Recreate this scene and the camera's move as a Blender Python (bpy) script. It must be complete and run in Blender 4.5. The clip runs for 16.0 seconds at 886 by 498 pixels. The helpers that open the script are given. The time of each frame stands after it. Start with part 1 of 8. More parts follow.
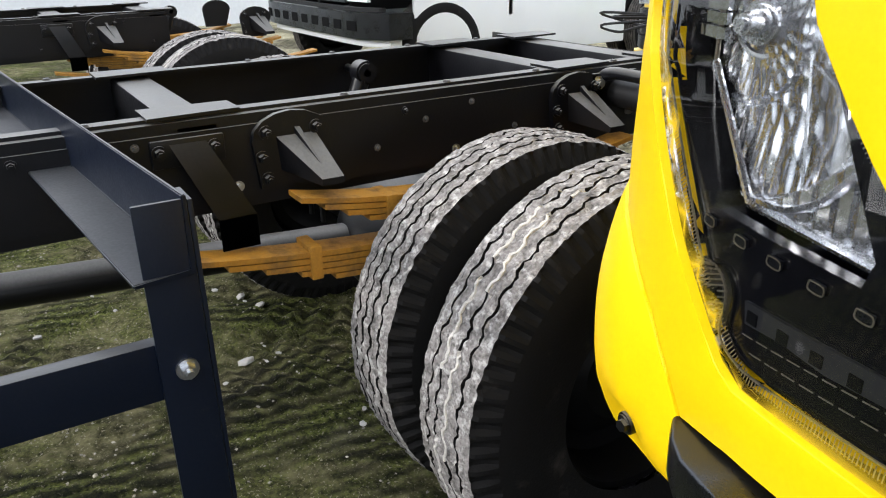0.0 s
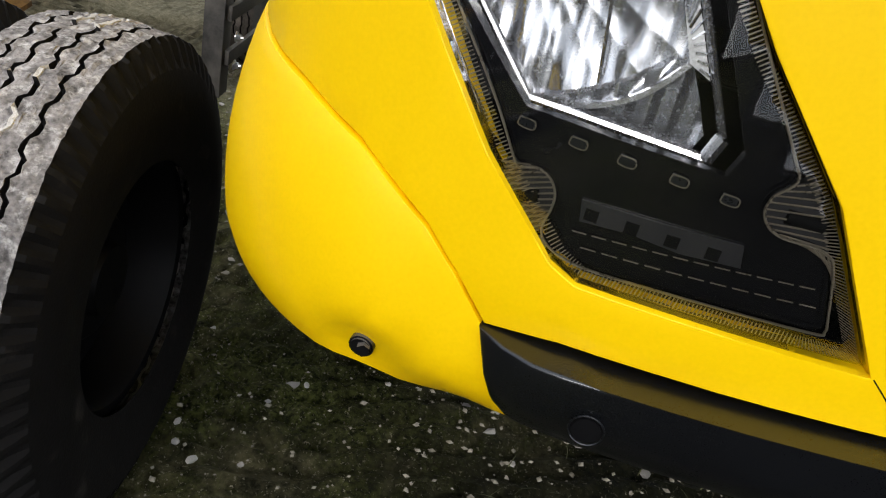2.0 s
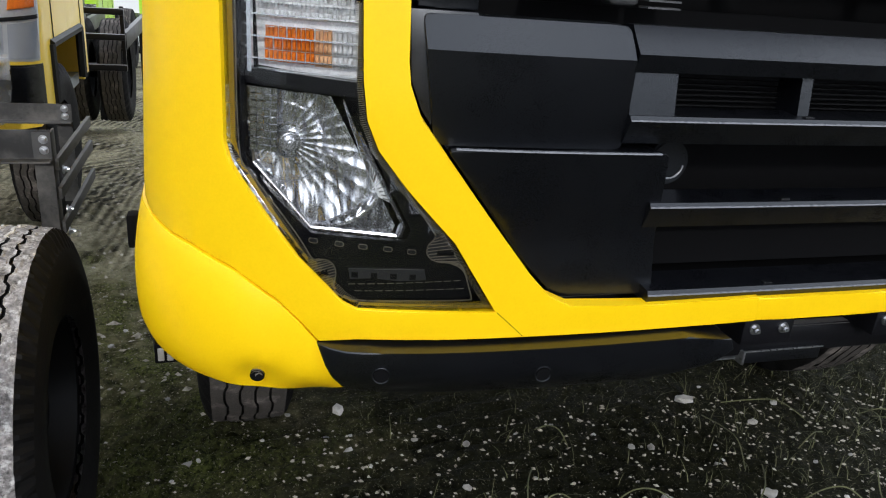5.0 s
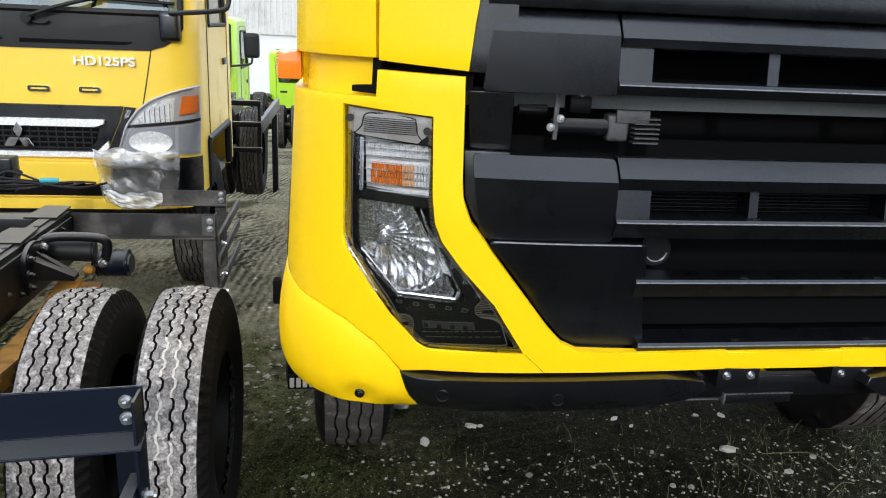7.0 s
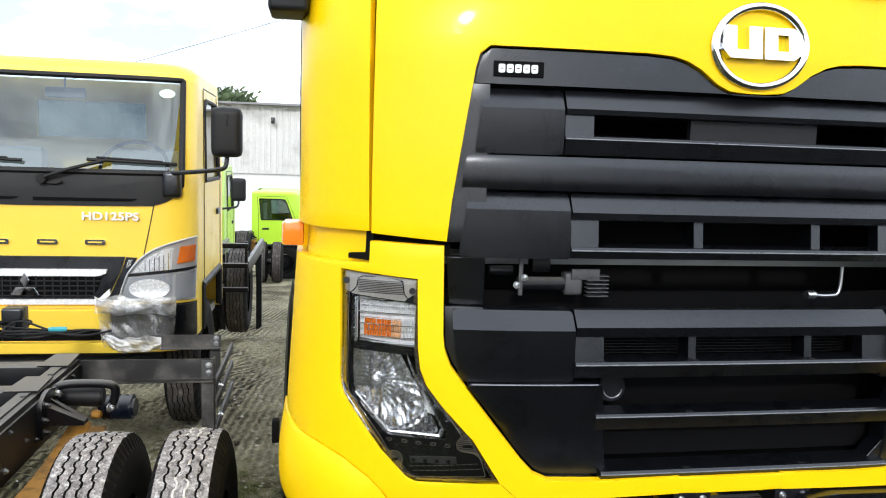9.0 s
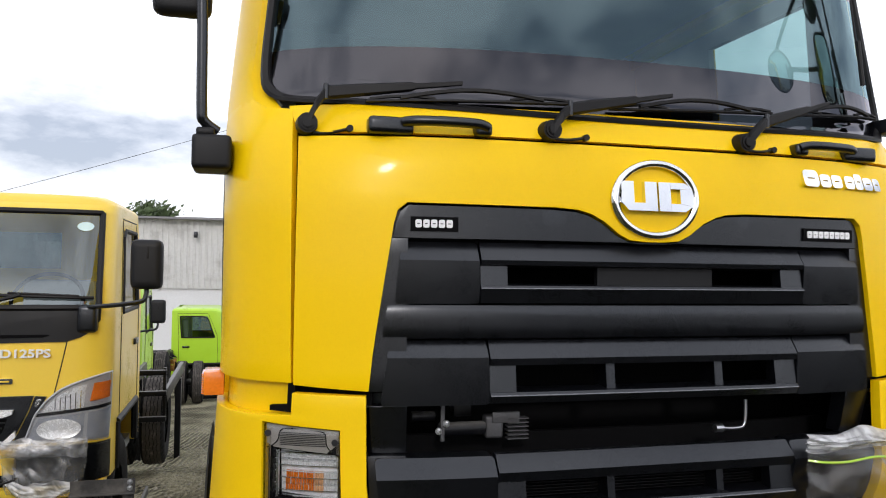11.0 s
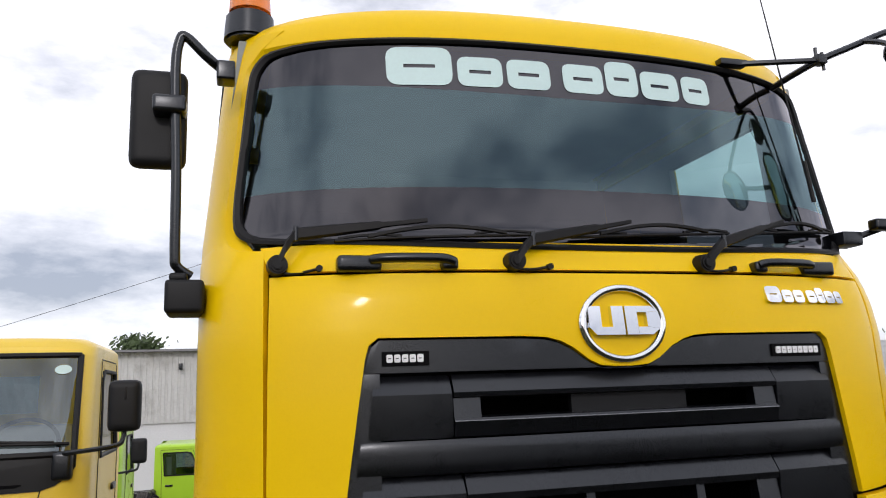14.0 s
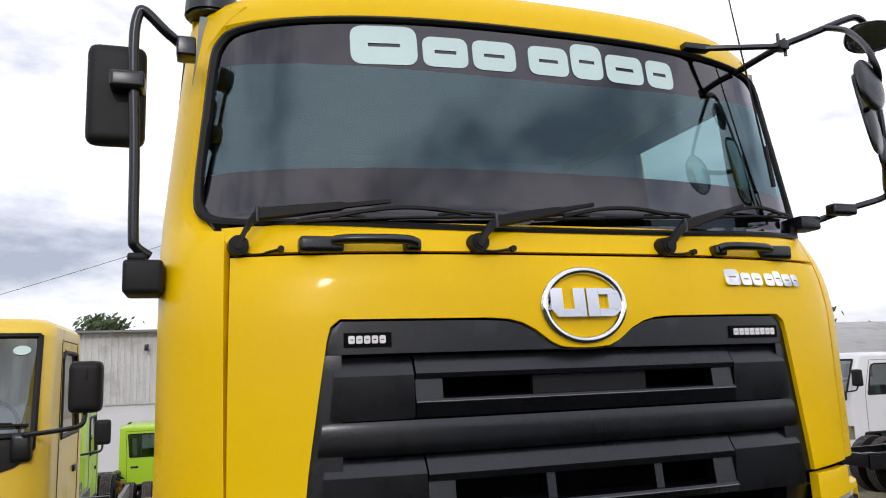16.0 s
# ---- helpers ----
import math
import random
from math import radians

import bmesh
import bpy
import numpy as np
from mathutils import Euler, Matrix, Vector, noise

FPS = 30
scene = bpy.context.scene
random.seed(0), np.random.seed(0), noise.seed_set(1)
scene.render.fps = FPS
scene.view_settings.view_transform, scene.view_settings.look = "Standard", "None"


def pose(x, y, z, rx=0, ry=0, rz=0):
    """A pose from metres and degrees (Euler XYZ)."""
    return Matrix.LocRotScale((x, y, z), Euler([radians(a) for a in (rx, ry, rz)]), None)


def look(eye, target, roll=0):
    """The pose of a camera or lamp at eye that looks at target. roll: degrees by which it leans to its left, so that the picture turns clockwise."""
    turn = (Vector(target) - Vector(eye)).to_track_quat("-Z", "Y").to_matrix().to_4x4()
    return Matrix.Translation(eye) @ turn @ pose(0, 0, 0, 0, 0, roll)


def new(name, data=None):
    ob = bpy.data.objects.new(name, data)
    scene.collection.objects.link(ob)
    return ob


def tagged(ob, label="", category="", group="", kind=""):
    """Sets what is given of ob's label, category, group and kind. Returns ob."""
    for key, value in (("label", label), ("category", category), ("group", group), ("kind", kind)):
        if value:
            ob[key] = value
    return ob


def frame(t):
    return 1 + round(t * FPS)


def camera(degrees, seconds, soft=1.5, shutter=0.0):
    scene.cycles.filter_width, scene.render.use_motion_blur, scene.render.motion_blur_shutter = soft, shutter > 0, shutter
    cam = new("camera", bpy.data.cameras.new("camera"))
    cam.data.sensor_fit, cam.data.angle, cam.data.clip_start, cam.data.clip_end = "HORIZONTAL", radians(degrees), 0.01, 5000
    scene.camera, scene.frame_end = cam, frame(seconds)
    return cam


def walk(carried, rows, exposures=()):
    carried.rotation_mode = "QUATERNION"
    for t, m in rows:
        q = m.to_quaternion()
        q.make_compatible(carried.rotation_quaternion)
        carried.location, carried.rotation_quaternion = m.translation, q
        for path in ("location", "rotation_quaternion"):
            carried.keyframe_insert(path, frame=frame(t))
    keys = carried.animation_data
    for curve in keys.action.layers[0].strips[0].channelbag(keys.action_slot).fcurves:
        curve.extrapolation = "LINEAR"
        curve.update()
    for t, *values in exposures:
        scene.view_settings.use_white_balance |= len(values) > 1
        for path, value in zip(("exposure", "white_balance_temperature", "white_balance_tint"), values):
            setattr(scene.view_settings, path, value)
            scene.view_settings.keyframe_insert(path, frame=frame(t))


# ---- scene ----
cam = camera(60.8, 16.0, 1.1)
PATH = [
    (0, (-0.568, -0.465, 1.178), (-2.159, 0.489, 0.430), -1.3),
    (0.5, (-0.733, -0.515, 1.161), (-2.124, 0.697, 0.390), 4.1),
    (1, (-0.830, -0.546, 1.129), (-1.830, 0.997, 0.343), 10.5),
    (1.5, (-0.923, -0.533, 1.120), (-1.429, 1.208, 0.276), 13.1),
    (2, (-0.992, -0.546, 1.147), (-0.905, 1.215, 0.204), 14.0),
    (2.5, (-1.022, -0.583, 1.200), (-0.694, 1.169, 0.292), 12.0),
    (3, (-1.054, -0.664, 1.251), (-0.496, 1.018, 0.323), 8.0),
    (3.2, (-1.065, -0.714, 1.264), (-0.390, 0.922, 0.294), 8.0),
    (5.3, (-1.055, -1.184, 1.414), (-0.575, 0.639, 0.745), 3.3),
    (5.5, (-1.037, -1.233, 1.427), (-0.635, 0.615, 0.774), 2.2),
    (6, (-1.04, -1.389, 1.462), (-0.769, 0.496, 0.85), 1.5),
    (6.5, (-1.057, -1.54, 1.492), (-0.839, 0.352, 0.883), 1.6),
    (7, (-1.069, -1.644, 1.59), (-0.792, 0.255, 1.025), 2.6),
    (7.5, (-1.075, -1.707, 1.637), (-0.779, 0.218, 1.181), 1.5),
    (8, (-1.098, -1.804, 1.652), (-0.812, 0.138, 1.269), 2.5),
    (8.5, (-1.114, -1.856, 1.676), (-0.798, 0.091, 1.342), 2.5),
    (9, (-1.124, -1.91, 1.704), (-0.791, 0.048, 1.473), 1.8),
    (9.5, (-1.122, -1.944, 1.74), (-0.732, 0.014, 1.614), 0.8),
    (10, (-1.122, -1.954, 1.756), (-0.689, -0.002, 1.702), 0.8),
    (10.2, (-1.121, -1.958, 1.77), (-0.666, -0.01, 1.745), 0.9),
    (12.3, (-1.118, -1.972, 1.843), (-0.572, -0.06, 2.061), -0.2),
    (12.5, (-1.102, -2.0, 1.831), (-0.572, -0.089, 2.091), -0.5),
    (13, (-1.096, -2.006, 1.841), (-0.551, -0.108, 2.154), -0.8),
    (13.5, (-1.088, -2.011, 1.849), (-0.545, -0.117, 2.195), -1.6),
    (14, (-1.081, -2.015, 1.854), (-0.539, -0.125, 2.219), -2.0),
    (14.5, (-1.071, -2.017, 1.856), (-0.49, -0.139, 2.222), -2.3),
    (15, (-1.07, -2.025, 1.854), (-0.487, -0.142, 2.193), -2.1),
    (15.5, (-1.064, -2.018, 1.855), (-0.461, -0.138, 2.174), -2.1),
    (16, (-1.061, -2.017, 1.854), (-0.443, -0.141, 2.168), -2.0),
]
walk(cam, [(t, look(eye, target, roll)) for t, eye, target, roll in PATH], [(0.0, 1.13, 6300, 10), (0.5, 1.18, 6300, 10), (1.0, 0.98, 6300, 10), (2.0, 0.62, 6500, 11), (2.6, 0.35, 6500, 14), (3.2, 0.35, 6500, 14), (5.5, 0.76, 6100, 10), (6.6, 0.74, 6100, 10), (7.5, 1.12, 6200, 9), (8.5, 1.13, 6200, 9), (9.5, 0.86, 6350, 10), (12.5, 0.0, 6500, 16), (14.5, 0.0, 6500, 15), (16.0, 0.0, 6500, 16)])

from mathutils.geometry import delaunay_2d_cdt

# ---------------------------------------------------------------- world and sun
SUN_DIR = Vector((-0.19, -0.89, 0.41)).normalized()
world = bpy.data.worlds.new("overcast_sky")
scene.world = world
world.use_nodes = True
wn, wl = world.node_tree.nodes, world.node_tree.links
wn.clear()
w_out = wn.new("ShaderNodeOutputWorld")
w_bg = wn.new("ShaderNodeBackground")
w_sky = wn.new("ShaderNodeTexSky")
w_sky.sky_type, w_sky.sun_disc = "NISHITA", False
w_sky.sun_elevation = math.asin(SUN_DIR.z)
w_sky.sun_rotation = math.atan2(SUN_DIR.x, SUN_DIR.y)
w_tc = wn.new("ShaderNodeTexCoord")
w_map = wn.new("ShaderNodeMapping")
w_map.inputs["Scale"].default_value = (1.0, 1.0, 2.6)
w_map.inputs["Location"].default_value = (-4.1, 4.8, -5.1)
w_noise = wn.new("ShaderNodeTexNoise")
w_noise.inputs["Scale"].default_value, w_noise.inputs["Detail"].default_value = 2.3, 8.0
w_noise.inputs["Roughness"].default_value = 0.58
w_ramp = wn.new("ShaderNodeValToRGB")
w_ramp.color_ramp.elements[0].position, w_ramp.color_ramp.elements[0].color = 0.36, (3.3, 3.7, 4.4, 1)
w_ramp.color_ramp.elements[1].position, w_ramp.color_ramp.elements[1].color = 0.55, (9.9, 10.1, 10.4, 1)
w_mix = wn.new("ShaderNodeMix")
w_mix.data_type = "RGBA"
w_mix.inputs["Factor"].default_value = 0.88
wl.new(w_tc.outputs["Generated"], w_map.inputs["Vector"])
wl.new(w_map.outputs["Vector"], w_noise.inputs["Vector"])
wl.new(w_noise.outputs["Fac"], w_ramp.inputs["Fac"])
wl.new(w_sky.outputs["Color"], w_mix.inputs["A"])
wl.new(w_ramp.outputs["Color"], w_mix.inputs["B"])
wl.new(w_mix.outputs["Result"], w_bg.inputs["Color"])
w_bg.inputs["Strength"].default_value = 0.135
wl.new(w_bg.outputs["Background"], w_out.inputs["Surface"])

sun = new("sun", bpy.data.lights.new("sun", "SUN"))
sun.data.energy, sun.data.angle, sun.data.color = 0.75, radians(3.5), (1.0, 0.96, 0.9)
sun.matrix_world = look((0, 0, 0), -SUN_DIR)


# ---------------------------------------------------------------- materials
def shader(name):
    m = bpy.data.materials.new(name)
    m.use_nodes = True
    return m, m.node_tree.nodes, m.node_tree.links, m.node_tree.nodes["Principled BSDF"]


def surface(name, colour, rough=0.5, metal=0.0, vary=0.12, scale=6.0, fine=90.0, bump=0.0, dirt=None, dirt_at=0.62, dirt_soft=0.12,
            coat=0.0, dirt_scale=4.0, per_object=0.0, dirt_rough=0.9, shine=0.5, dust_sheen=None, gleam=(1.0, 1.0, 1.0)):
    """A plain surface with variation at two scales, optional dirt patches and fine relief."""
    m, n, l, b = shader(name)
    tc = n.new("ShaderNodeTexCoord")
    big, small = n.new("ShaderNodeTexNoise"), n.new("ShaderNodeTexNoise")
    big.inputs["Scale"].default_value, big.inputs["Detail"].default_value = scale, 5.0
    small.inputs["Scale"].default_value, small.inputs["Detail"].default_value = fine, 3.0
    for t in (big, small):
        l.new(tc.outputs["Object"], t.inputs["Vector"])
    add = n.new("ShaderNodeMath")
    add.operation = "ADD"
    l.new(big.outputs["Fac"], add.inputs[0])
    l.new(small.outputs["Fac"], add.inputs[1])
    rng = n.new("ShaderNodeMapRange")
    rng.inputs["From Min"].default_value, rng.inputs["From Max"].default_value = 0.6, 1.4
    rng.inputs["To Min"].default_value, rng.inputs["To Max"].default_value = 1 - vary, 1 + vary
    l.new(add.outputs[0], rng.inputs["Value"])
    value = rng.outputs["Result"]
    if per_object:
        info = n.new("ShaderNodeObjectInfo")
        r2 = n.new("ShaderNodeMapRange")
        r2.inputs["To Min"].default_value, r2.inputs["To Max"].default_value = 1 - per_object, 1 + per_object
        l.new(info.outputs["Random"], r2.inputs["Value"])
        mul = n.new("ShaderNodeMath")
        mul.operation = "MULTIPLY"
        l.new(value, mul.inputs[0])
        l.new(r2.outputs["Result"], mul.inputs[1])
        value = mul.outputs[0]
    tint = n.new("ShaderNodeVectorMath")
    tint.operation = "SCALE"
    tint.inputs[0].default_value = colour
    l.new(value, tint.inputs["Scale"])
    colour_out = tint.outputs["Vector"]
    rr = n.new("ShaderNodeMapRange")
    rr.inputs["From Min"].default_value, rr.inputs["From Max"].default_value = 0.6, 1.4
    rr.inputs["To Min"].default_value, rr.inputs["To Max"].default_value = max(0.02, rough - 0.06), min(1, rough + 0.08)
    l.new(add.outputs[0], rr.inputs["Value"])
    rough_out = rr.outputs["Result"]
    if dirt:
        dn = n.new("ShaderNodeTexNoise")
        dn.inputs["Scale"].default_value, dn.inputs["Detail"].default_value, dn.inputs["Roughness"].default_value = dirt_scale, 9.0, 0.68
        l.new(tc.outputs["Object"], dn.inputs["Vector"])
        dr = n.new("ShaderNodeMapRange")
        dr.inputs["From Min"].default_value, dr.inputs["From Max"].default_value = dirt_at - dirt_soft, dirt_at + dirt_soft
        l.new(dn.outputs["Fac"], dr.inputs["Value"])
        mx = n.new("ShaderNodeMix")
        mx.data_type = "RGBA"
        l.new(dr.outputs["Result"], mx.inputs["Factor"])
        l.new(colour_out, mx.inputs["A"])
        mx.inputs["B"].default_value = (*dirt, 1)
        colour_out = mx.outputs["Result"]
        mr = n.new("ShaderNodeMix")
        l.new(dr.outputs["Result"], mr.inputs["Factor"])
        l.new(rough_out, mr.inputs["A"])
        mr.inputs["B"].default_value = dirt_rough
        rough_out = mr.outputs["Result"]
    if dust_sheen:
        # upward faces turn paler: settled dust, with the sky's sheen painted in
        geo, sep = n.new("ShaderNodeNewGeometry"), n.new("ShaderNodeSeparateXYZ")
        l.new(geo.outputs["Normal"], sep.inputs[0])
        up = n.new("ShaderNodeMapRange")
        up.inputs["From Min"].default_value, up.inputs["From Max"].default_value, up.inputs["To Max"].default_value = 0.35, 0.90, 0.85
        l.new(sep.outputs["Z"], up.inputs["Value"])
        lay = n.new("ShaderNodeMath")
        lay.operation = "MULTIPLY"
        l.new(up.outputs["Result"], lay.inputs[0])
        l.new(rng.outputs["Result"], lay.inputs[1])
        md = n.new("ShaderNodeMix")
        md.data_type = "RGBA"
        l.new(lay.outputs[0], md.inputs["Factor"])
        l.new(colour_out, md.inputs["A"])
        md.inputs["B"].default_value = (*dust_sheen, 1)
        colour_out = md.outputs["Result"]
    l.new(colour_out, b.inputs["Base Color"])
    l.new(rough_out, b.inputs["Roughness"])
    b.inputs["Metallic"].default_value = metal
    b.inputs["Specular IOR Level"].default_value = shine
    b.inputs["Specular Tint"].default_value = (*gleam, 1)
    b.inputs["Coat Weight"].default_value, b.inputs["Coat Roughness"].default_value = coat, 0.08
    if bump:
        bp = n.new("ShaderNodeBump")
        bp.inputs["Strength"].default_value, bp.inputs["Distance"].default_value = bump, 0.004
        l.new(add.outputs[0], bp.inputs["Height"])
        l.new(bp.outputs["Normal"], b.inputs["Normal"])
    return m


def pane(name, tint, film=0.0, tone=(1.0, 1.0, 1.0), haze=0.0):
    """A thin pane: tinted see-through with a mirror-like reflection that grows at grazing angles."""
    m, n, l, b = shader(name)
    n.remove(b)
    out = n["Material Output"]
    tr, gl, mx, fr = n.new("ShaderNodeBsdfTransparent"), n.new("ShaderNodeBsdfGlossy"), n.new("ShaderNodeMixShader"), n.new("ShaderNodeFresnel")
    tr.inputs["Color"].default_value = (*tint, 1)
    gl.inputs["Roughness"].default_value = 0.02
    gl.inputs["Color"].default_value = (*tone, 1)
    fr.inputs["IOR"].default_value = 1.52 + film
    l.new(fr.outputs["Fac"], mx.inputs["Fac"])
    body = tr.outputs[0]
    if haze:
        # milky film: denser along folds
        df, mh, tc, nz, rp = n.new("ShaderNodeBsdfDiffuse"), n.new("ShaderNodeMixShader"), n.new("ShaderNodeTexCoord"), n.new("ShaderNodeTexNoise"), n.new("ShaderNodeMapRange")
        df.inputs["Color"].default_value = (0.80, 0.81, 0.82, 1)
        nz.inputs["Scale"].default_value, nz.inputs["Detail"].default_value, nz.inputs["Distortion"].default_value = 9.0, 6.0, 1.6
        rp.inputs["From Min"].default_value, rp.inputs["From Max"].default_value = 0.42, 0.62
        rp.inputs["To Min"].default_value, rp.inputs["To Max"].default_value = haze * 0.5, haze * 1.5
        l.new(tc.outputs["Object"], nz.inputs["Vector"])
        l.new(nz.outputs["Fac"], rp.inputs["Value"])
        l.new(rp.outputs["Result"], mh.inputs["Fac"])
        l.new(body, mh.inputs[1])
        l.new(df.outputs[0], mh.inputs[2])
        body = mh.outputs[0]
        gl.inputs["Roughness"].default_value = 0.34
    l.new(body, mx.inputs[1])
    l.new(gl.outputs[0], mx.inputs[2])
    l.new(mx.outputs[0], out.inputs["Surface"])
    return m


YELLOW = surface("yellow_paint", (0.92, 0.59, 0.0003), rough=0.30, vary=0.03, scale=2.0, fine=240, coat=0.09, shine=0.18)
YELLOW_DULL = surface("yellow_plastic_paint", (0.92, 0.59, 0.0003), rough=0.36, vary=0.04, scale=3.0, fine=260, coat=0.07, shine=0.22)
CANTER = surface("pale_yellow_paint", (0.86, 0.60, 0.06), rough=0.3, vary=0.05, scale=2.0, fine=200, coat=0.15)
GREEN = surface("lime_paint", (0.40, 0.66, 0.03), rough=0.3, vary=0.05, scale=2.0, fine=200, coat=0.4)
WHITE = surface("white_paint", (0.76, 0.77, 0.78), rough=0.3, vary=0.04, scale=2.0, fine=200, coat=0.4)
TRIM = surface("black_moulded_plastic", (0.0028, 0.0031, 0.0044), rough=0.28, vary=0.1, scale=8, fine=700, bump=0.04, shine=0.68, gleam=(0.90, 0.94, 1.0))
TRIM_GREY = surface("charcoal_plastic", (0.006, 0.0063, 0.0075), rough=0.52, vary=0.08, scale=8, fine=700, bump=0.08, shine=0.32)
DEEP = surface("dark_interior_black", (0.003, 0.003, 0.0035), rough=0.8, vary=0.1, shine=0.1)
RUBBER = surface("black_rubber_seal", (0.007, 0.0065, 0.007), rough=0.55, vary=0.15, fine=300, shine=0.3)
CHROME = surface("chrome", (0.82, 0.83, 0.85), rough=0.06, metal=1.0, vary=0.02, fine=60)
STEEL = surface("zinc_bolt", (0.55, 0.56, 0.58), rough=0.32, metal=1.0, vary=0.12, fine=200)
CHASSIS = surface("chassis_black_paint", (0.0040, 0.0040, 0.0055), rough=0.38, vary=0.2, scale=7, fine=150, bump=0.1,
                  dirt=(0.05, 0.047, 0.044), dirt_at=0.76, dirt_soft=0.10, dirt_scale=12, shine=0.30, dust_sheen=(0.15, 0.145, 0.138))
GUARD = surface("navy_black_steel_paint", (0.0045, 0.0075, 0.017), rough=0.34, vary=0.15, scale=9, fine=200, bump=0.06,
                dirt=(0.12, 0.10, 0.08), dirt_at=0.76, dirt_soft=0.10, dirt_scale=9, shine=0.32, dust_sheen=(0.085, 0.086, 0.09))
SPRING = surface("mustard_spring_paint", (0.36, 0.17, 0.018), rough=0.55, vary=0.25, scale=12, fine=160, bump=0.2,
                 dirt=(0.12, 0.07, 0.03), dirt_at=0.6, dirt_scale=14)
TYRE = surface("tyre_rubber", (0.0055, 0.005, 0.005), rough=0.75, vary=0.25, scale=14, fine=220, bump=0.25,
               dirt=(0.06, 0.052, 0.045), dirt_at=0.70, dirt_scale=11, shine=0.2)
TREAD = surface("chalky_tread", (0.215, 0.200, 0.192), rough=0.9, vary=0.85, scale=38, fine=150, bump=1.0,
                dirt=(0.56, 0.54, 0.52), dirt_at=0.585, dirt_soft=0.07, dirt_scale=55, shine=0.15)
TREAD_DARK = surface("worn_tread", (0.075, 0.068, 0.062), rough=0.9, vary=0.3, scale=18, fine=240, bump=0.5,
                     dirt=(0.24, 0.21, 0.19), dirt_at=0.62, dirt_soft=0.1, dirt_scale=13, shine=0.15)
RIM = surface("dark_wheel_steel", (0.004, 0.004, 0.0045), rough=0.5, vary=0.2, shine=0.15)
AMBER = surface("amber_plastic", (0.85, 0.22, 0.015), rough=0.18, vary=0.12, fine=150, coat=0.6)
SMOKED = surface("smoked_lamp_bezel", (0.0035, 0.0035, 0.0045), rough=0.22, vary=0.1, shine=0.35)
REFLECT = surface("lamp_reflector", (0.93, 0.94, 0.96), rough=0.16, metal=1.0, vary=0.03)
LENS = pane("clear_lamp_lens", (0.93, 0.94, 0.95))
GLASS_MID = pane("windscreen_glass", (0.64, 0.85, 0.86), film=0.56, tone=(0.66, 0.92, 1.0))
GLASS_TINT = pane("windscreen_dark_film", (0.09, 0.09, 0.11), film=0.26, tone=(0.95, 0.93, 1.0))
GLASS_PALE = pane("light_truck_windscreen_glass", (0.46, 0.54, 0.57), film=0.75, tone=(0.88, 0.98, 1.03))
GLASS_SIDE = pane("side_glass", (0.30, 0.38, 0.37), film=0.1)
MIRROR_TEAL = surface("teal_tinted_mirror", (0.42, 0.58, 0.56), rough=0.05, metal=1.0, vary=0.05)
STICKER = surface("pale_mint_sticker", (0.62, 0.80, 0.78), rough=0.5, vary=0.04)
WHITE_LETTER = surface("white_lettering", (0.82, 0.82, 0.82), rough=0.4, vary=0.03)
PLASTIC_BAG = pane("thin_clear_bag", (0.70, 0.71, 0.75), film=0.0, haze=0.05)
CAB_INNER = surface("grey_cab_lining", (0.30, 0.32, 0.32), rough=0.8, vary=0.12)


# ---------------------------------------------------------------- mesh helpers
def part(name, bm, material, parent=None, label="", smooth=38):
    """One bmesh as one mesh object, under a thing or a part."""
    bmesh.ops.recalc_face_normals(bm, faces=bm.faces[:])
    limit = radians(smooth)
    for f in bm.faces:
        f.smooth = True
    for e in bm.edges:
        e.smooth = len(e.link_faces) == 2 and e.calc_face_angle(0) < limit
    me = bpy.data.meshes.new(name)
    bm.to_mesh(me)
    bm.free()
    mats = material if isinstance(material, (list, tuple)) else [material]
    for m in mats:
        me.materials.append(m)
    ob = new(name, me)
    if parent is not None:
        ob.parent = parent
    if label:
        ob["label"] = label
    return ob


def empty(name, label, category, at=(0, 0, 0), rz=0.0, group="", kind=""):
    ob = new(name)
    ob.empty_display_size = 0.2
    ob.matrix_world = pose(*at, 0, 0, rz)
    return tagged(ob, label, category, group, kind)


def add_box(bm, x0, x1, y0, y1, z0, z1, bevel=0.0, seg=2, m=None):
    vs = [bm.verts.new((x, y, z)) for x in (x0, x1) for y in (y0, y1) for z in (z0, z1)]
    fs = [bm.faces.new([vs[i] for i in q]) for q in ((0, 1, 3, 2), (4, 6, 7, 5), (0, 4, 5, 1), (2, 3, 7, 6), (0, 2, 6, 4), (1, 5, 7, 3))]
    geom = vs
    if bevel:
        es = list({e for f in fs for e in f.edges})
        r = bmesh.ops.bevel(bm, geom=es, offset=bevel, segments=seg, affect="EDGES", profile=0.6, clamp_overlap=True)
        geom = list({v for f in r["faces"] for v in f.verts} | {v for v in vs if v.is_valid})
    if m is not None:
        bmesh.ops.transform(bm, matrix=m, verts=geom)
    return geom


def box(x0, x1, y0, y1, z0, z1, bevel=0.004, seg=2):
    bm = bmesh.new()
    add_box(bm, x0, x1, y0, y1, z0, z1, bevel, seg)
    return bm


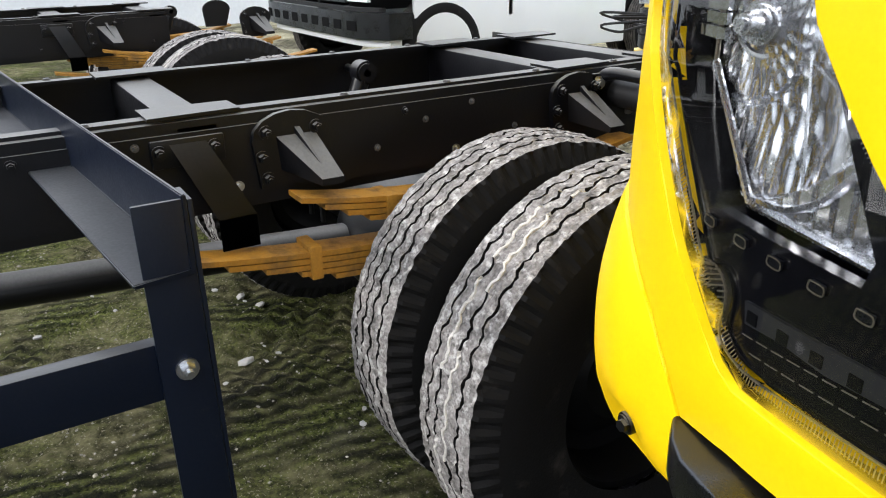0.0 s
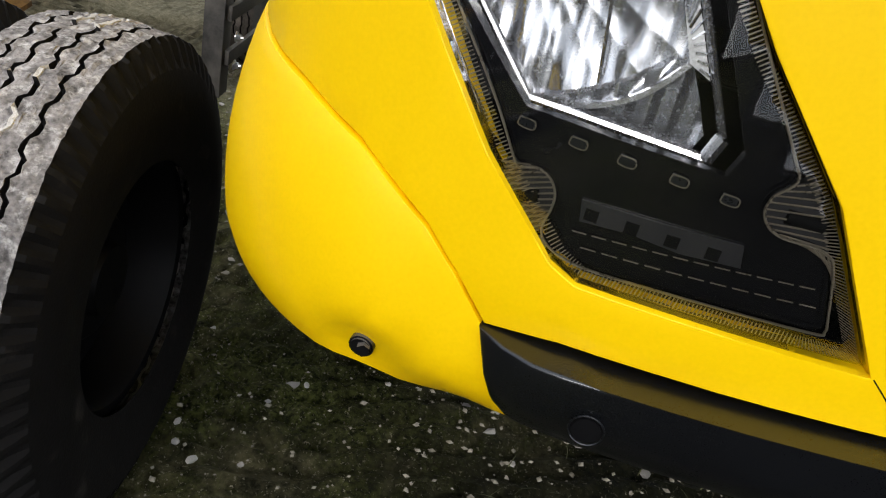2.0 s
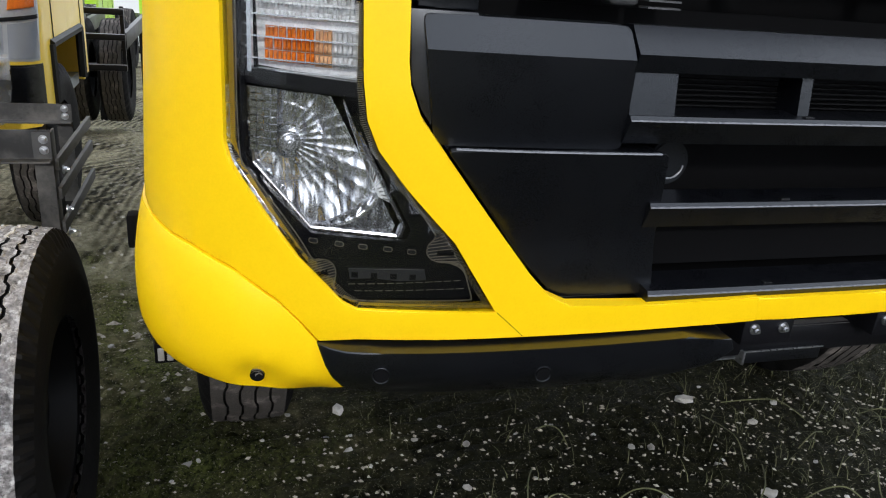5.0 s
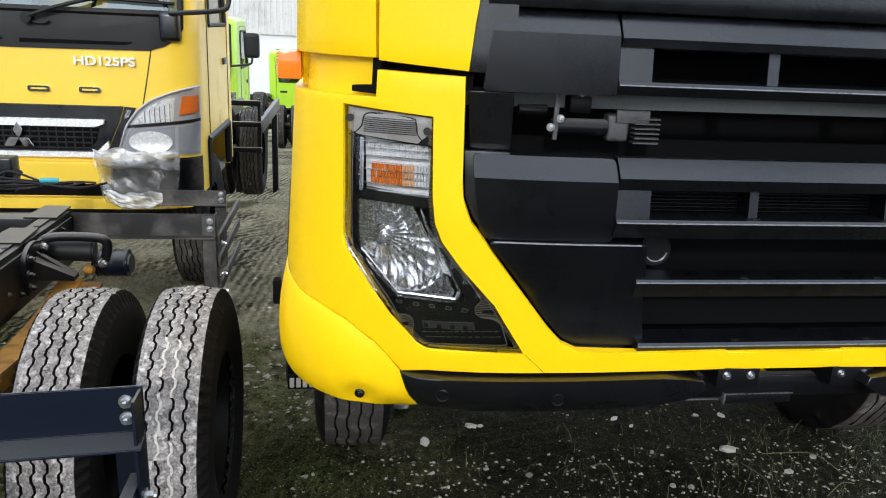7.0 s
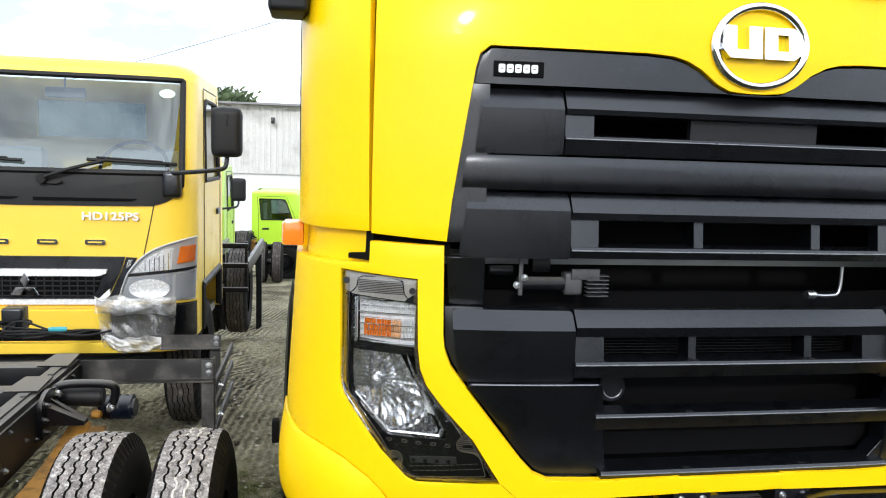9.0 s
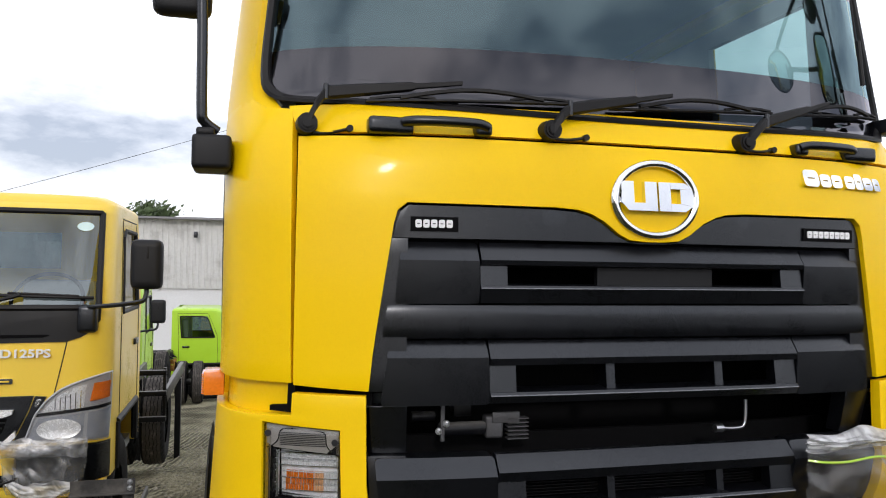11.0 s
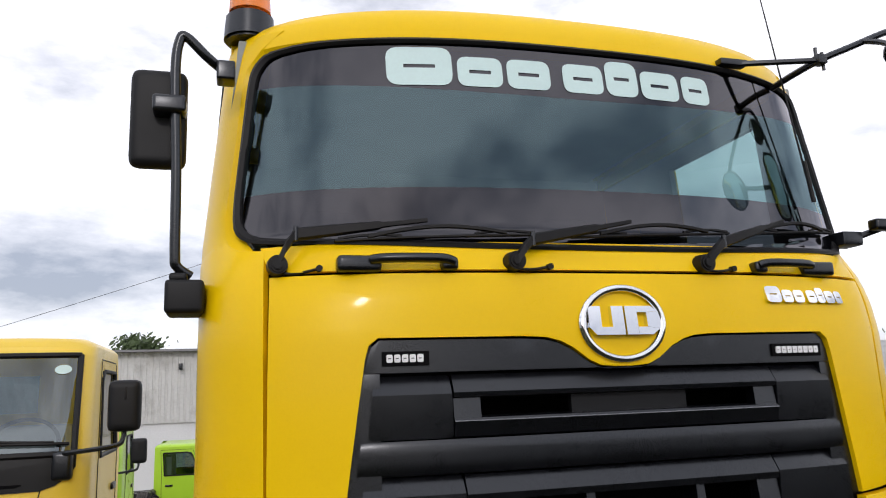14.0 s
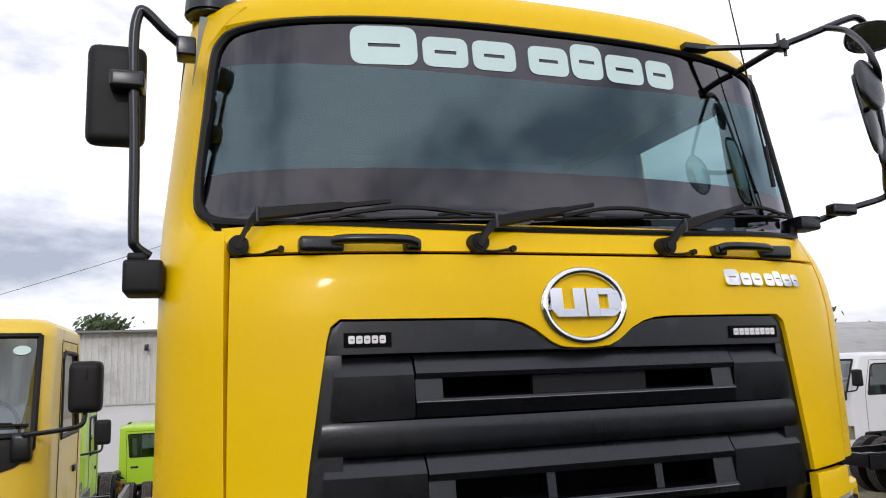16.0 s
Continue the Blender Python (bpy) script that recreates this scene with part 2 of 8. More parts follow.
def add_cyl(bm, a, b, r, r2=None, n=16, bevel=0.0):
    """A round bar from a to b."""
    a, b = Vector(a), Vector(b)
    d = b - a
    m = Matrix.Translation((a + b) / 2) @ d.to_track_quat("Z", "Y").to_matrix().to_4x4()
    r_ = bmesh.ops.create_cone(bm, cap_ends=True, segments=n, radius1=r, radius2=r if r2 is None else r2, depth=d.length, matrix=m)
    if bevel:
        es = [e for e in {e for v in r_["verts"] for e in v.link_edges} if len(e.link_faces) == 2 and e.calc_face_angle(0) > 1.0]
        bmesh.ops.bevel(bm, geom=es, offset=bevel, segments=2, affect="EDGES")
    return r_["verts"]


def add_tube(bm, pts, r, n=10):
    """A pipe along a smoothed line of points."""
    pts = [Vector(p) for p in pts]
    fine = []
    for i in range(len(pts) - 1):
        p0, p1, p2, p3 = pts[max(i - 1, 0)], pts[i], pts[i + 1], pts[min(i + 2, len(pts) - 1)]
        for k in range(6):
            t = k / 6
            fine.append(0.5 * ((2 * p1) + (p2 - p0) * t + (2 * p0 - 5 * p1 + 4 * p2 - p3) * t * t + (3 * p1 - p0 - 3 * p2 + p3) * t ** 3))
    fine.append(pts[-1])
    rings = []
    up = Vector((0.13, 0.31, 0.94))
    for i, p in enumerate(fine):
        d = (fine[min(i + 1, len(fine) - 1)] - fine[max(i - 1, 0)]).normalized()
        u = (up - d * up.dot(d)).normalized()
        v = d.cross(u)
        up = u
        rings.append([bm.verts.new(p + r * (u * math.cos(a) + v * math.sin(a))) for a in [2 * math.pi * k / n for k in range(n)]])
    for a, b in zip(rings, rings[1:]):
        for k in range(n):
            bm.faces.new((a[k], a[(k + 1) % n], b[(k + 1) % n], b[k]))
    bm.faces.new(rings[0][::-1])
    bm.faces.new(rings[-1])


def add_bolt(bm, at, axis, r=0.012, h=0.012):
    """A hexagon bolt head on a washer."""
    at, axis = Vector(at), Vector(axis).normalized()
    add_cyl(bm, at, at + axis * h * 0.3, r * 1.45, n=14)
    add_cyl(bm, at + axis * h * 0.3, at + axis * h * 1.2, r, r * 0.92, n=6)
    add_cyl(bm, at + axis * h * 1.2, at + axis * h * 1.7, r * 0.5, n=8)


def prism(outline, y0, y1, bevel=0.0):
    """An outline in x and z, given depth in y."""
    bm = bmesh.new()
    vs = [bm.verts.new((x, y0, z)) for x, z in outline]
    f = bm.faces.new(vs)
    r = bmesh.ops.extrude_face_region(bm, geom=[f])
    bmesh.ops.translate(bm, vec=(0, y1 - y0, 0), verts=[v for v in r["geom"] if isinstance(v, bmesh.types.BMVert)])
    if bevel:
        bmesh.ops.bevel(bm, geom=bm.edges[:], offset=bevel, segments=2, affect="EDGES")
    bmesh.ops.triangulate(bm, faces=[g for g in bm.faces if len(g.verts) > 4])
    return bm


def extrude_along(profile, a, b, bevel=0.0):
    """A closed profile of (side, up) swept straight from a to b."""
    a, b = Vector(a), Vector(b)
    d = (b - a).normalized()
    side = d.cross(Vector((0, 0, 1)))
    side = side.normalized() if side.length > 1e-6 else Vector((1, 0, 0))
    up = side.cross(d)
    bm = bmesh.new()
    ends = [[bm.verts.new(p + side * s + up * u) for s, u in profile] for p in (a, b)]
    k = len(profile)
    for i in range(k):
        bm.faces.new((ends[0][i], ends[0][(i + 1) % k], ends[1][(i + 1) % k], ends[1][i]))
    caps = [bm.faces.new(ends[0][::-1]), bm.faces.new(ends[1])]
    if bevel:
        es = [e for e in bm.edges]
        bmesh.ops.bevel(bm, geom=es, offset=bevel, segments=2, affect="EDGES", clamp_overlap=True)
    bmesh.ops.triangulate(bm, faces=[f for f in bm.faces if len(f.verts) > 4])
    return bm


def words(name, text, size, material, parent, m, label="", depth=0.003, bold=0.0, squeeze=1.0, spacing=1.0, skew=0.0):
    """Lettering as a mesh, lying in its own x-y plane before m places it."""
    cu = bpy.data.curves.new(name, "FONT")
    cu.body, cu.size, cu.extrude, cu.offset, cu.space_character, cu.shear = text, size, depth, bold, spacing, skew
    cu.align_x = "CENTER"
    tmp = bpy.data.objects.new(name, cu)
    scene.collection.objects.link(tmp)
    dg = bpy.context.evaluated_depsgraph_get()
    me = bpy.data.meshes.new_from_object(tmp.evaluated_get(dg))
    bpy.data.objects.remove(tmp)
    me.transform(m @ Matrix.Diagonal((squeeze, 1, 1, 1)))
    me.materials.clear()
    me.materials.append(material)
    ob = new(name, me)
    ob.parent = parent
    if label:
        ob["label"] = label
    return ob


# ---------------------------------------------------------------- the truck's front as a rounded sheet
LEVELS = [0.5, 0.85, 1.0, 1.2, 1.45, 1.65, 2.0, 2.1, 2.18, 2.3, 2.95, 3.1]
NOSE = [-0.092, -0.096, -0.096, -0.094, -0.085, -0.075, -0.075, -0.07, -0.055, -0.015, 0.075, 0.12]
HALF = [1.204, 1.204, 1.200, 1.188, 1.174, 1.17, 1.17, 1.17, 1.17, 1.17, 1.11, 1.08]
SWEEP = [0.63, 0.63, 0.63, 0.60, 0.53, 0.5, 0.5, 0.5, 0.5, 0.5, 0.5, 0.45]
SQUARE = [3.8, 3.8, 3.8, 3.7, 3.45, 3.5, 3.4, 3.2, 3.0, 2.5, 2.5, 2.5]
ANGLES = np.linspace(0, math.pi / 2, 260)
curve_cache = {}


def plan_curve(z, off):
    """x, y and arc length of the right half of the front's outline at a height, set outwards by -off."""
    key = (round(z, 4), round(off, 5))
    if key not in curve_cache:
        a, d, y0, n = (float(np.interp(z, LEVELS, c)) for c in (HALF, SWEEP, NOSE, SQUARE))
        x = a * np.sin(ANGLES) ** (2 / n)
        y = y0 + d * (1 - np.cos(ANGLES) ** (2 / n))
        tx, ty = np.gradient(x), np.gradient(y)
        ln = np.hypot(tx, ty) + 1e-12
        nx, ny = ty / ln, -tx / ln
        nx[0], ny[0], nx[-1], ny[-1] = 0, -1, 1, 0
        s = np.r_[0, np.cumsum(np.hypot(np.diff(x), np.diff(y)))]
        curve_cache[key] = (x - nx * off, y - ny * off, s, x)
    return curve_cache[key]


def arc(x, z):
    """Arc length along the front for a sideways place x."""
    _, _, s, base = plan_curve(z, 0.0)
    return math.copysign(float(np.interp(abs(x), base, s)), x)


def on_front(s, z, off=0.0):
    """A place on the front: arc length s, height z, off metres behind the sheet."""
    x, y, ss, _ = plan_curve(z, off)
    t = abs(s)
    px, py = float(np.interp(t, ss, x)), float(np.interp(t, ss, y))
    if t > ss[-1]:
        py += t - ss[-1]
    return Vector((math.copysign(px, s), py, z))


def front(x, z, off=0.0):
    return on_front(arc(x, z), z, off)


def fill(bm, pts, hole=None):
    """Triangles that fill an outline of (s, z), notches included, but for a hole."""
    k, h = len(pts), len(hole or ())
    edges = [(k + i, k + (i + 1) % h) for i in range(h)]
    flat, _, tris, *_ = delaunay_2d_cdt([Vector(p) for p in list(pts) + list(hole or ())], edges, [list(range(k))], 1, 1e-6)
    if hole:
        tris = [t for t in tris if not inside(tuple(sum((flat[i] for i in t), Vector((0, 0))) / len(t)), hole)]
    vs = [bm.verts.new((p.x, 0, p.y)) for p in flat]
    for t in tris:
        bm.faces.new([vs[i] for i in t])


def inside(p, poly):
    hit = False
    for (x0, z0), (x1, z1) in zip(poly, poly[1:] + poly[:1]):
        if (z0 > p[1]) != (z1 > p[1]) and p[0] < (x1 - x0) * (p[1] - z0) / (z1 - z0) + x0:
            hit = not hit
    return hit


def panel(outline, off=0.0, thick=0.02, edge=0.004, step=0.05, arcs=False, bulge=None, hole=None):
    """A sheet cut to an outline of (x, z), or (arc, z), laid on the front with thickness and rounded rim."""
    bm = bmesh.new()
    pts = [(p if arcs else (arc(p[0], p[1]), p[1])) for p in outline]
    fill(bm, pts, hole)
    s0, s1 = min(p[0] for p in pts), max(p[0] for p in pts)
    z0, z1 = min(p[1] for p in pts), max(p[1] for p in pts)
    for lo, hi, axis in ((s0, s1, 0), (z0, z1, 2)):
        k = max(1, int((hi - lo) / step))
        for i in range(1, k):
            co, no = Vector((0, 0, 0)), Vector((0, 0, 0))
            co[axis], no[axis] = lo + (hi - lo) * i / k, 1
            bmesh.ops.bisect_plane(bm, geom=bm.verts[:] + bm.edges[:] + bm.faces[:], plane_co=co, plane_no=no)
    bmesh.ops.remove_doubles(bm, verts=bm.verts[:], dist=0.0004)
    flat = {v: (v.co.x, v.co.z) for v in bm.verts}
    outer = {}
    for v, (s, z) in flat.items():
        o = off + (bulge(s, z) if bulge else 0.0)
        v.co = on_front(s, z, o)
        outer[v] = o
    rim = [e for e in bm.edges if len(e.link_faces) == 1]
    r = bmesh.ops.extrude_edge_only(bm, edges=rim)
    back = [v for v in r["geom"] if isinstance(v, bmesh.types.BMVert)]
    for v in back:
        src = [e.other_vert(v) for e in v.link_edges if e.other_vert(v) in flat]
        if src:
            s, z = flat[src[0]]
            v.co = on_front(s, z, outer[src[0]] + thick)
    if edge:
        rim = [e for e in rim if e.is_valid]
        bmesh.ops.bevel(bm, geom=rim, offset=edge, segments=3, affect="EDGES", clamp_overlap=True, profile=0.5)
    bmesh.ops.dissolve_degenerate(bm, dist=1e-5, edges=bm.edges[:])
    return bm


def resample(outline, gap=0.06):
    out = []
    for (x0, z0), (x1, z1) in zip(outline, outline[1:] + outline[:1]):
        k = max(1, math.ceil(math.hypot(x1 - x0, z1 - z0) / gap))
        out += [(x0 + (x1 - x0) * i / k, z0 + (z1 - z0) * i / k) for i in range(k)]
    return out


def rounded(outline, r=0.02, n=4):
    """An outline with its corners rounded."""
    out = []
    k = len(outline)
    for i in range(k):
        p, a, b = Vector(outline[i]), Vector(outline[i - 1]), Vector(outline[(i + 1) % k])
        da, db = (a - p), (b - p)
        t = min(r, da.length * 0.45, db.length * 0.45)
        q0, q1 = p + da.normalized() * t, p + db.normalized() * t
        for j in range(n + 1):
            u = j / n
            out.append(tuple((1 - u) ** 2 * q0 + 2 * u * (1 - u) * p + u * u * q1))
    return out


def mirror(outline):
    return [(-x, z) for x, z in outline][::-1]


def beam(profile, x0, x1, n=24):
    """A closed profile of (off, z) swept sideways along the front from x0 to x1."""
    bm = bmesh.new()
    rows = []
    for i in range(n + 1):
        x = x0 + (x1 - x0) * i / n
        rows.append([bm.verts.new(front(x, z, off)) for off, z in profile])
    k = len(profile)
    for a, b in zip(rows, rows[1:]):
        for j in range(k):
            bm.faces.new((a[j], a[(j + 1) % k], b[(j + 1) % k], b[j]))
    caps = [bm.faces.new(rows[0][::-1]), bm.faces.new(rows[-1])]
    bmesh.ops.triangulate(bm, faces=caps)
    return bm

# ---------------------------------------------------------------- ground
def ground_material():
    m, n, l, b = shader("dirt_with_moss_and_gravel")
    tc = n.new("ShaderNodeTexCoord")

    def noise_at(scale, detail=6.0, rough=0.6):
        t = n.new("ShaderNodeTexNoise")
        t.inputs["Scale"].default_value, t.inputs["Detail"].default_value, t.inputs["Roughness"].default_value = scale, detail, rough
        l.new(tc.outputs["Object"], t.inputs["Vector"])
        return t.outputs["Fac"]

    def ramp(src, a, b_, ca, cb):
        r = n.new("ShaderNodeValToRGB")
        r.color_ramp.elements[0].position, r.color_ramp.elements[0].color = a, (*ca, 1)
        r.color_ramp.elements[1].position, r.color_ramp.elements[1].color = b_, (*cb, 1)
        l.new(src, r.inputs["Fac"])
        return r.outputs["Color"]

    def mix(f, a, b_):
        x = n.new("ShaderNodeMix")
        x.data_type = "RGBA"
        l.new(f, x.inputs["Factor"])
        l.new(a, x.inputs["A"])
        l.new(b_, x.inputs["B"])
        return x.outputs["Result"]

    def calc(op, a, b_):
        x = n.new("ShaderNodeMath")
        x.operation = op
        for k, v in enumerate((a, b_)):
            if isinstance(v, (int, float)):
                x.inputs[k].default_value = v
            else:
                l.new(v, x.inputs[k])
        return x.outputs[0]

    soil = ramp(noise_at(14, 12, 0.75), 0.40, 0.62, (0.024, 0.024, 0.009), (0.225, 0.205, 0.105))
    moss = ramp(noise_at(75, 8, 0.7), 0.40, 0.62, (0.015, 0.021, 0.004), (0.165, 0.185, 0.045))
    pale = ramp(noise_at(30, 12, 0.75), 0.32, 0.70, (0.145, 0.132, 0.072), (0.56, 0.51, 0.36))
    patch_ = ramp(noise_at(2.1, 10, 0.7), 0.42, 0.58, (0, 0, 0), (1, 1, 1))
    sep = n.new("ShaderNodeSeparateXYZ")
    l.new(tc.outputs["Object"], sep.inputs[0])
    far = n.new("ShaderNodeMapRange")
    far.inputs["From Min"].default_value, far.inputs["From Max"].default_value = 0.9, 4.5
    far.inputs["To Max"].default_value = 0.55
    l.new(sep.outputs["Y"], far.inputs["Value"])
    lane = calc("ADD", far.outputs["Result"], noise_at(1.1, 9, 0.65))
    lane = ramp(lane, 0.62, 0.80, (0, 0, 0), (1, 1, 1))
    speck = ramp(noise_at(130, 4, 0.65), 0.605, 0.635, (0, 0, 0), (1, 1, 1))
    # dark mossy soil, with the big truck's shade painted in, under and before it
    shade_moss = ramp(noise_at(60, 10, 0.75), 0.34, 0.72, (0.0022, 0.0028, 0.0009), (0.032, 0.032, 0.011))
    near_truck = n.new("ShaderNodeMapRange")
    near_truck.inputs["From Min"].default_value, near_truck.inputs["From Max"].default_value, near_truck.inputs["To Max"].default_value = -1.5, -0.3, 0.42
    l.new(sep.outputs["X"], near_truck.inputs["Value"])
    shade_mask = ramp(calc("ADD", near_truck.outputs["Result"], noise_at(1.7, 9, 0.7)), 0.58, 0.82, (0, 0, 0), (1, 1, 1))
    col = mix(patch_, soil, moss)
    col = mix(shade_mask, col, shade_moss)
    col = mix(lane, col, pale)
    col = mix(calc("MULTIPLY", speck, calc("SUBTRACT", 1.0, calc("MULTIPLY", shade_mask, 0.7))), col, pale)
    b.inputs["Roughness"].default_value = 0.95
    b.inputs["Specular IOR Level"].default_value = 0.15
    # ribbed tyre prints in patches
    prints = None
    for angle, scale in ((38, 9.5), (8, 11.0)):
        mp = n.new("ShaderNodeMapping")
        mp.inputs["Rotation"].default_value = (0, 0, radians(angle))
        l.new(tc.outputs["Object"], mp.inputs["Vector"])
        wv = n.new("ShaderNodeTexWave")
        wv.inputs["Scale"].default_value, wv.inputs["Distortion"].default_value, wv.inputs["Detail"].default_value, wv.inputs["Detail Scale"].default_value = scale / 2, 2.2, 3.0, 2.5
        l.new(mp.outputs["Vector"], wv.inputs["Vector"])
        mask = ramp(noise_at(0.9 + angle / 60, 3, 0.5), 0.47, 0.57, (0, 0, 0), (1, 1, 1))
        one = calc("MULTIPLY", wv.outputs["Fac"], mask)
        prints = one if prints is None else calc("ADD", prints, one)
    # relief shade painted into the print bottoms; ground left of the truck is lightened
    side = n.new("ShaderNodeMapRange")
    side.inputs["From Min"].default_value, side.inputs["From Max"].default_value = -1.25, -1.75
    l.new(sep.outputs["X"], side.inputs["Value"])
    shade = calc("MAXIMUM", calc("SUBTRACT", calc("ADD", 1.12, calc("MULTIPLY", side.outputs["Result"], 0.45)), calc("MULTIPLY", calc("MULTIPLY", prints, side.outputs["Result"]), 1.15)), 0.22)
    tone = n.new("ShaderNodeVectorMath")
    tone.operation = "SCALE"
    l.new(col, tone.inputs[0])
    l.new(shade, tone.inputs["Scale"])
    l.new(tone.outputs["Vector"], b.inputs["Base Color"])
    h = calc("ADD", calc("MULTIPLY", prints, 1.5), noise_at(38, 12, 0.8))
    h = calc("ADD", h, calc("MULTIPLY", noise_at(9, 8, 0.7), 1.2))
    bp = n.new("ShaderNodeBump")
    bp.inputs["Strength"].default_value, bp.inputs["Distance"].default_value = 1.0, 0.06
    l.new(h, bp.inputs["Height"])
    l.new(bp.outputs["Normal"], b.inputs["Normal"])
    return m


def ground_height(x, y):
    near = max(0.0, 1 - max(abs(x + 1.0) / 7, abs(y - 3) / 6.2))
    h = 0.030 * noise.noise((x * 0.9, y * 0.9, 0)) + 0.018 * noise.noise((x * 3.1, y * 3.1, 4)) + 0.012 * noise.noise((x * 8, y * 8, 9)) + 0.009 * noise.noise((x * 19, y * 19, 5))
    # ruts left by tyres
    for rx in (-1.62, -3.2, -2.75):
        d = (x - rx + 0.05 * math.sin(y * 0.8)) / 0.10
        h += -0.018 * math.exp(-d * d) + 0.005 * math.exp(-d * d) * math.sin(y * 60 + x * 25)
    # lug prints pressed into the soft ground
    for ang, per, k, mx, my in ((0.62, 0.085, 0.011, 1.1, 3.0), (-0.25, 0.070, 0.008, 0.9, 7.0)):
        m = noise.noise((x * mx, y * mx, my)) * 4.0
        if m > 0 and near > 0.25:
            u = x * math.sin(ang) + y * math.cos(ang) + 0.02 * noise.noise((x * 5, y * 5, 2))
            h += k * math.tanh(3 * math.sin(u * 2 * math.pi / per)) * min(1.0, m)
    # the yard falls away behind the trucks
    fall = 0.085 * max(0.0, min(y, 26.0) - 4.0) * min(1.0, max(0.0, (y - 4.0) / 2.0))
    return min(1, 2 * near) * h - 0.012 - fall


def build_ground():
    bm = bmesh.new()
    xs = sorted({-400.0, -150, -60, -30, -18, 18, 30, 60, 150, 400, *[round(float(v), 3) for v in np.arange(-6.5, 2.6, 0.028)], -14.0, -11.0, -8.5, 5.0, 9.0, 12.0})
    ys = sorted({-400.0, -150, -60, -30, -18, -10, -6, 60, 150, 400, 14, 18, 24, 32, 42, *[round(float(v), 3) for v in np.arange(-1.6, 5.01, 0.028)], *[round(float(v), 2) for v in np.arange(5.2, 12, 0.2)]})
    grid = [[bm.verts.new((x, y, ground_height(x, y))) for y in ys] for x in xs]
    for a, b in zip(grid, grid[1:]):
        for j in range(len(ys) - 1):
            bm.faces.new((a[j], b[j], b[j + 1], a[j + 1]))
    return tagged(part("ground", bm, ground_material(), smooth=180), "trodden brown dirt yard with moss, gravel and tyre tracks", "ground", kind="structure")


ground = build_ground()

# ---------------------------------------------------------------- the yellow heavy truck
truck = empty("heavy_truck", "bright yellow heavy truck with black plastic grille, parked on dirt", "truck")

HATCH_LEFT = [(-0.978, 2.168), (-0.983, 1.515), (-0.797, 1.502), (-0.787, 1.60), (-0.759, 1.795), (-0.738, 1.935), (-0.728, 1.972), (-0.703, 1.992),
              (-0.30, 1.990), (-0.235, 1.986), (-0.195, 1.976), (-0.155, 1.956), (-0.110, 1.922), (-0.075, 1.906), (-0.03, 1.902)]
hatch_outline = HATCH_LEFT + [(-x, z) for x, z in HATCH_LEFT[::-1]]
part("front_hatch", panel(hatch_outline, 0.0, 0.03, 0.005), YELLOW, truck, "glossy bright yellow hatch above the grille")

# cowl strip under the windscreen
strip = [(-0.978, 2.178), (0.978, 2.178), (1.0, 2.262), (-1.0, 2.262)]
part("cowl_strip", panel(strip, 0.0, 0.03, 0.004), YELLOW, truck)


def side_arc(z, back):
    """Arc length that reaches the side at a depth of back metres."""
    _, y, s, _ = plan_curve(z, 0.0)
    return float(s[-1]) + back - float(y[-1])


for sg in (-1, 1):
    # corner panel from the hatch round to the door
    o = [(sg * arc(0.989, 1.52), 1.52), (sg * side_arc(1.52, 0.50), 1.52), (sg * side_arc(2.0, 0.50), 2.05), (sg * side_arc(2.2, 0.50), 2.22),
         (sg * arc(1.10, 2.30), 2.30), (sg * arc(1.06, 2.262), 2.262), (sg * arc(0.99, 2.252), 2.252)]
    part("corner_panel", panel(o if sg > 0 else o[::-1], 0.0, 0.03, 0.006, arcs=True), YELLOW, truck)
    # sunk strip below the corner panel, carrying the side indicator
    o = [(sg * arc(0.99, 1.40), 1.40), (sg * side_arc(1.40, 0.60), 1.40), (sg * side_arc(1.53, 0.60), 1.53), (sg * arc(0.99, 1.53), 1.53)]
    part("step_strip", panel(o if sg > 0 else o[::-1], 0.028, 0.02, 0.002, arcs=True), YELLOW, truck)
    # black joint block
    o = [(sg * 0.984, 1.442), (sg * 1.046, 1.445), (sg * 1.046, 1.458), (sg * 1.002, 1.462), (sg * 1.000, 1.52), (sg * 0.982, 1.52)]
    part("joint_seal", panel(o if sg > 0 else o[::-1], 0.012, 0.03, 0.0), DEEP, truck)
o = [(-1.0, 1.45), (1.0, 1.45), (1.0, 2.30), (-1.0, 2.30)]
part("front_bulkhead", panel(o, 0.30, 0.02, 0.0, step=0.1), DEEP, truck, "black inner wall behind the grille")
for sg in (-1, 1):
    o = [(sg * 0.79, 1.46), (sg * 1.0, 1.46), (sg * 1.0, 2.28), (sg * 0.72, 2.28)]
    part("hatch_lining", panel(o if sg > 0 else o[::-1], 0.04, 0.02, 0.0, step=0.1), DEEP, truck)
o = [(-1.0, 1.98), (1.0, 1.98), (1.0, 2.28), (-1.0, 2.28)]
part("hatch_lining", panel(o, 0.045, 0.02, 0.0, step=0.1), DEEP, truck)

# bumper shell with the headlamp openings
GRILLE_EDGE = [(-0.803, 1.490), (-0.802, 1.40), (-0.800, 1.26), (-0.796, 1.225), (-0.779, 1.180), (-0.676, 1.045), (-0.587, 0.933), (-0.554, 0.899),
               (-0.515, 0.881), (-0.37, 0.877), (-0.15, 0.881)]
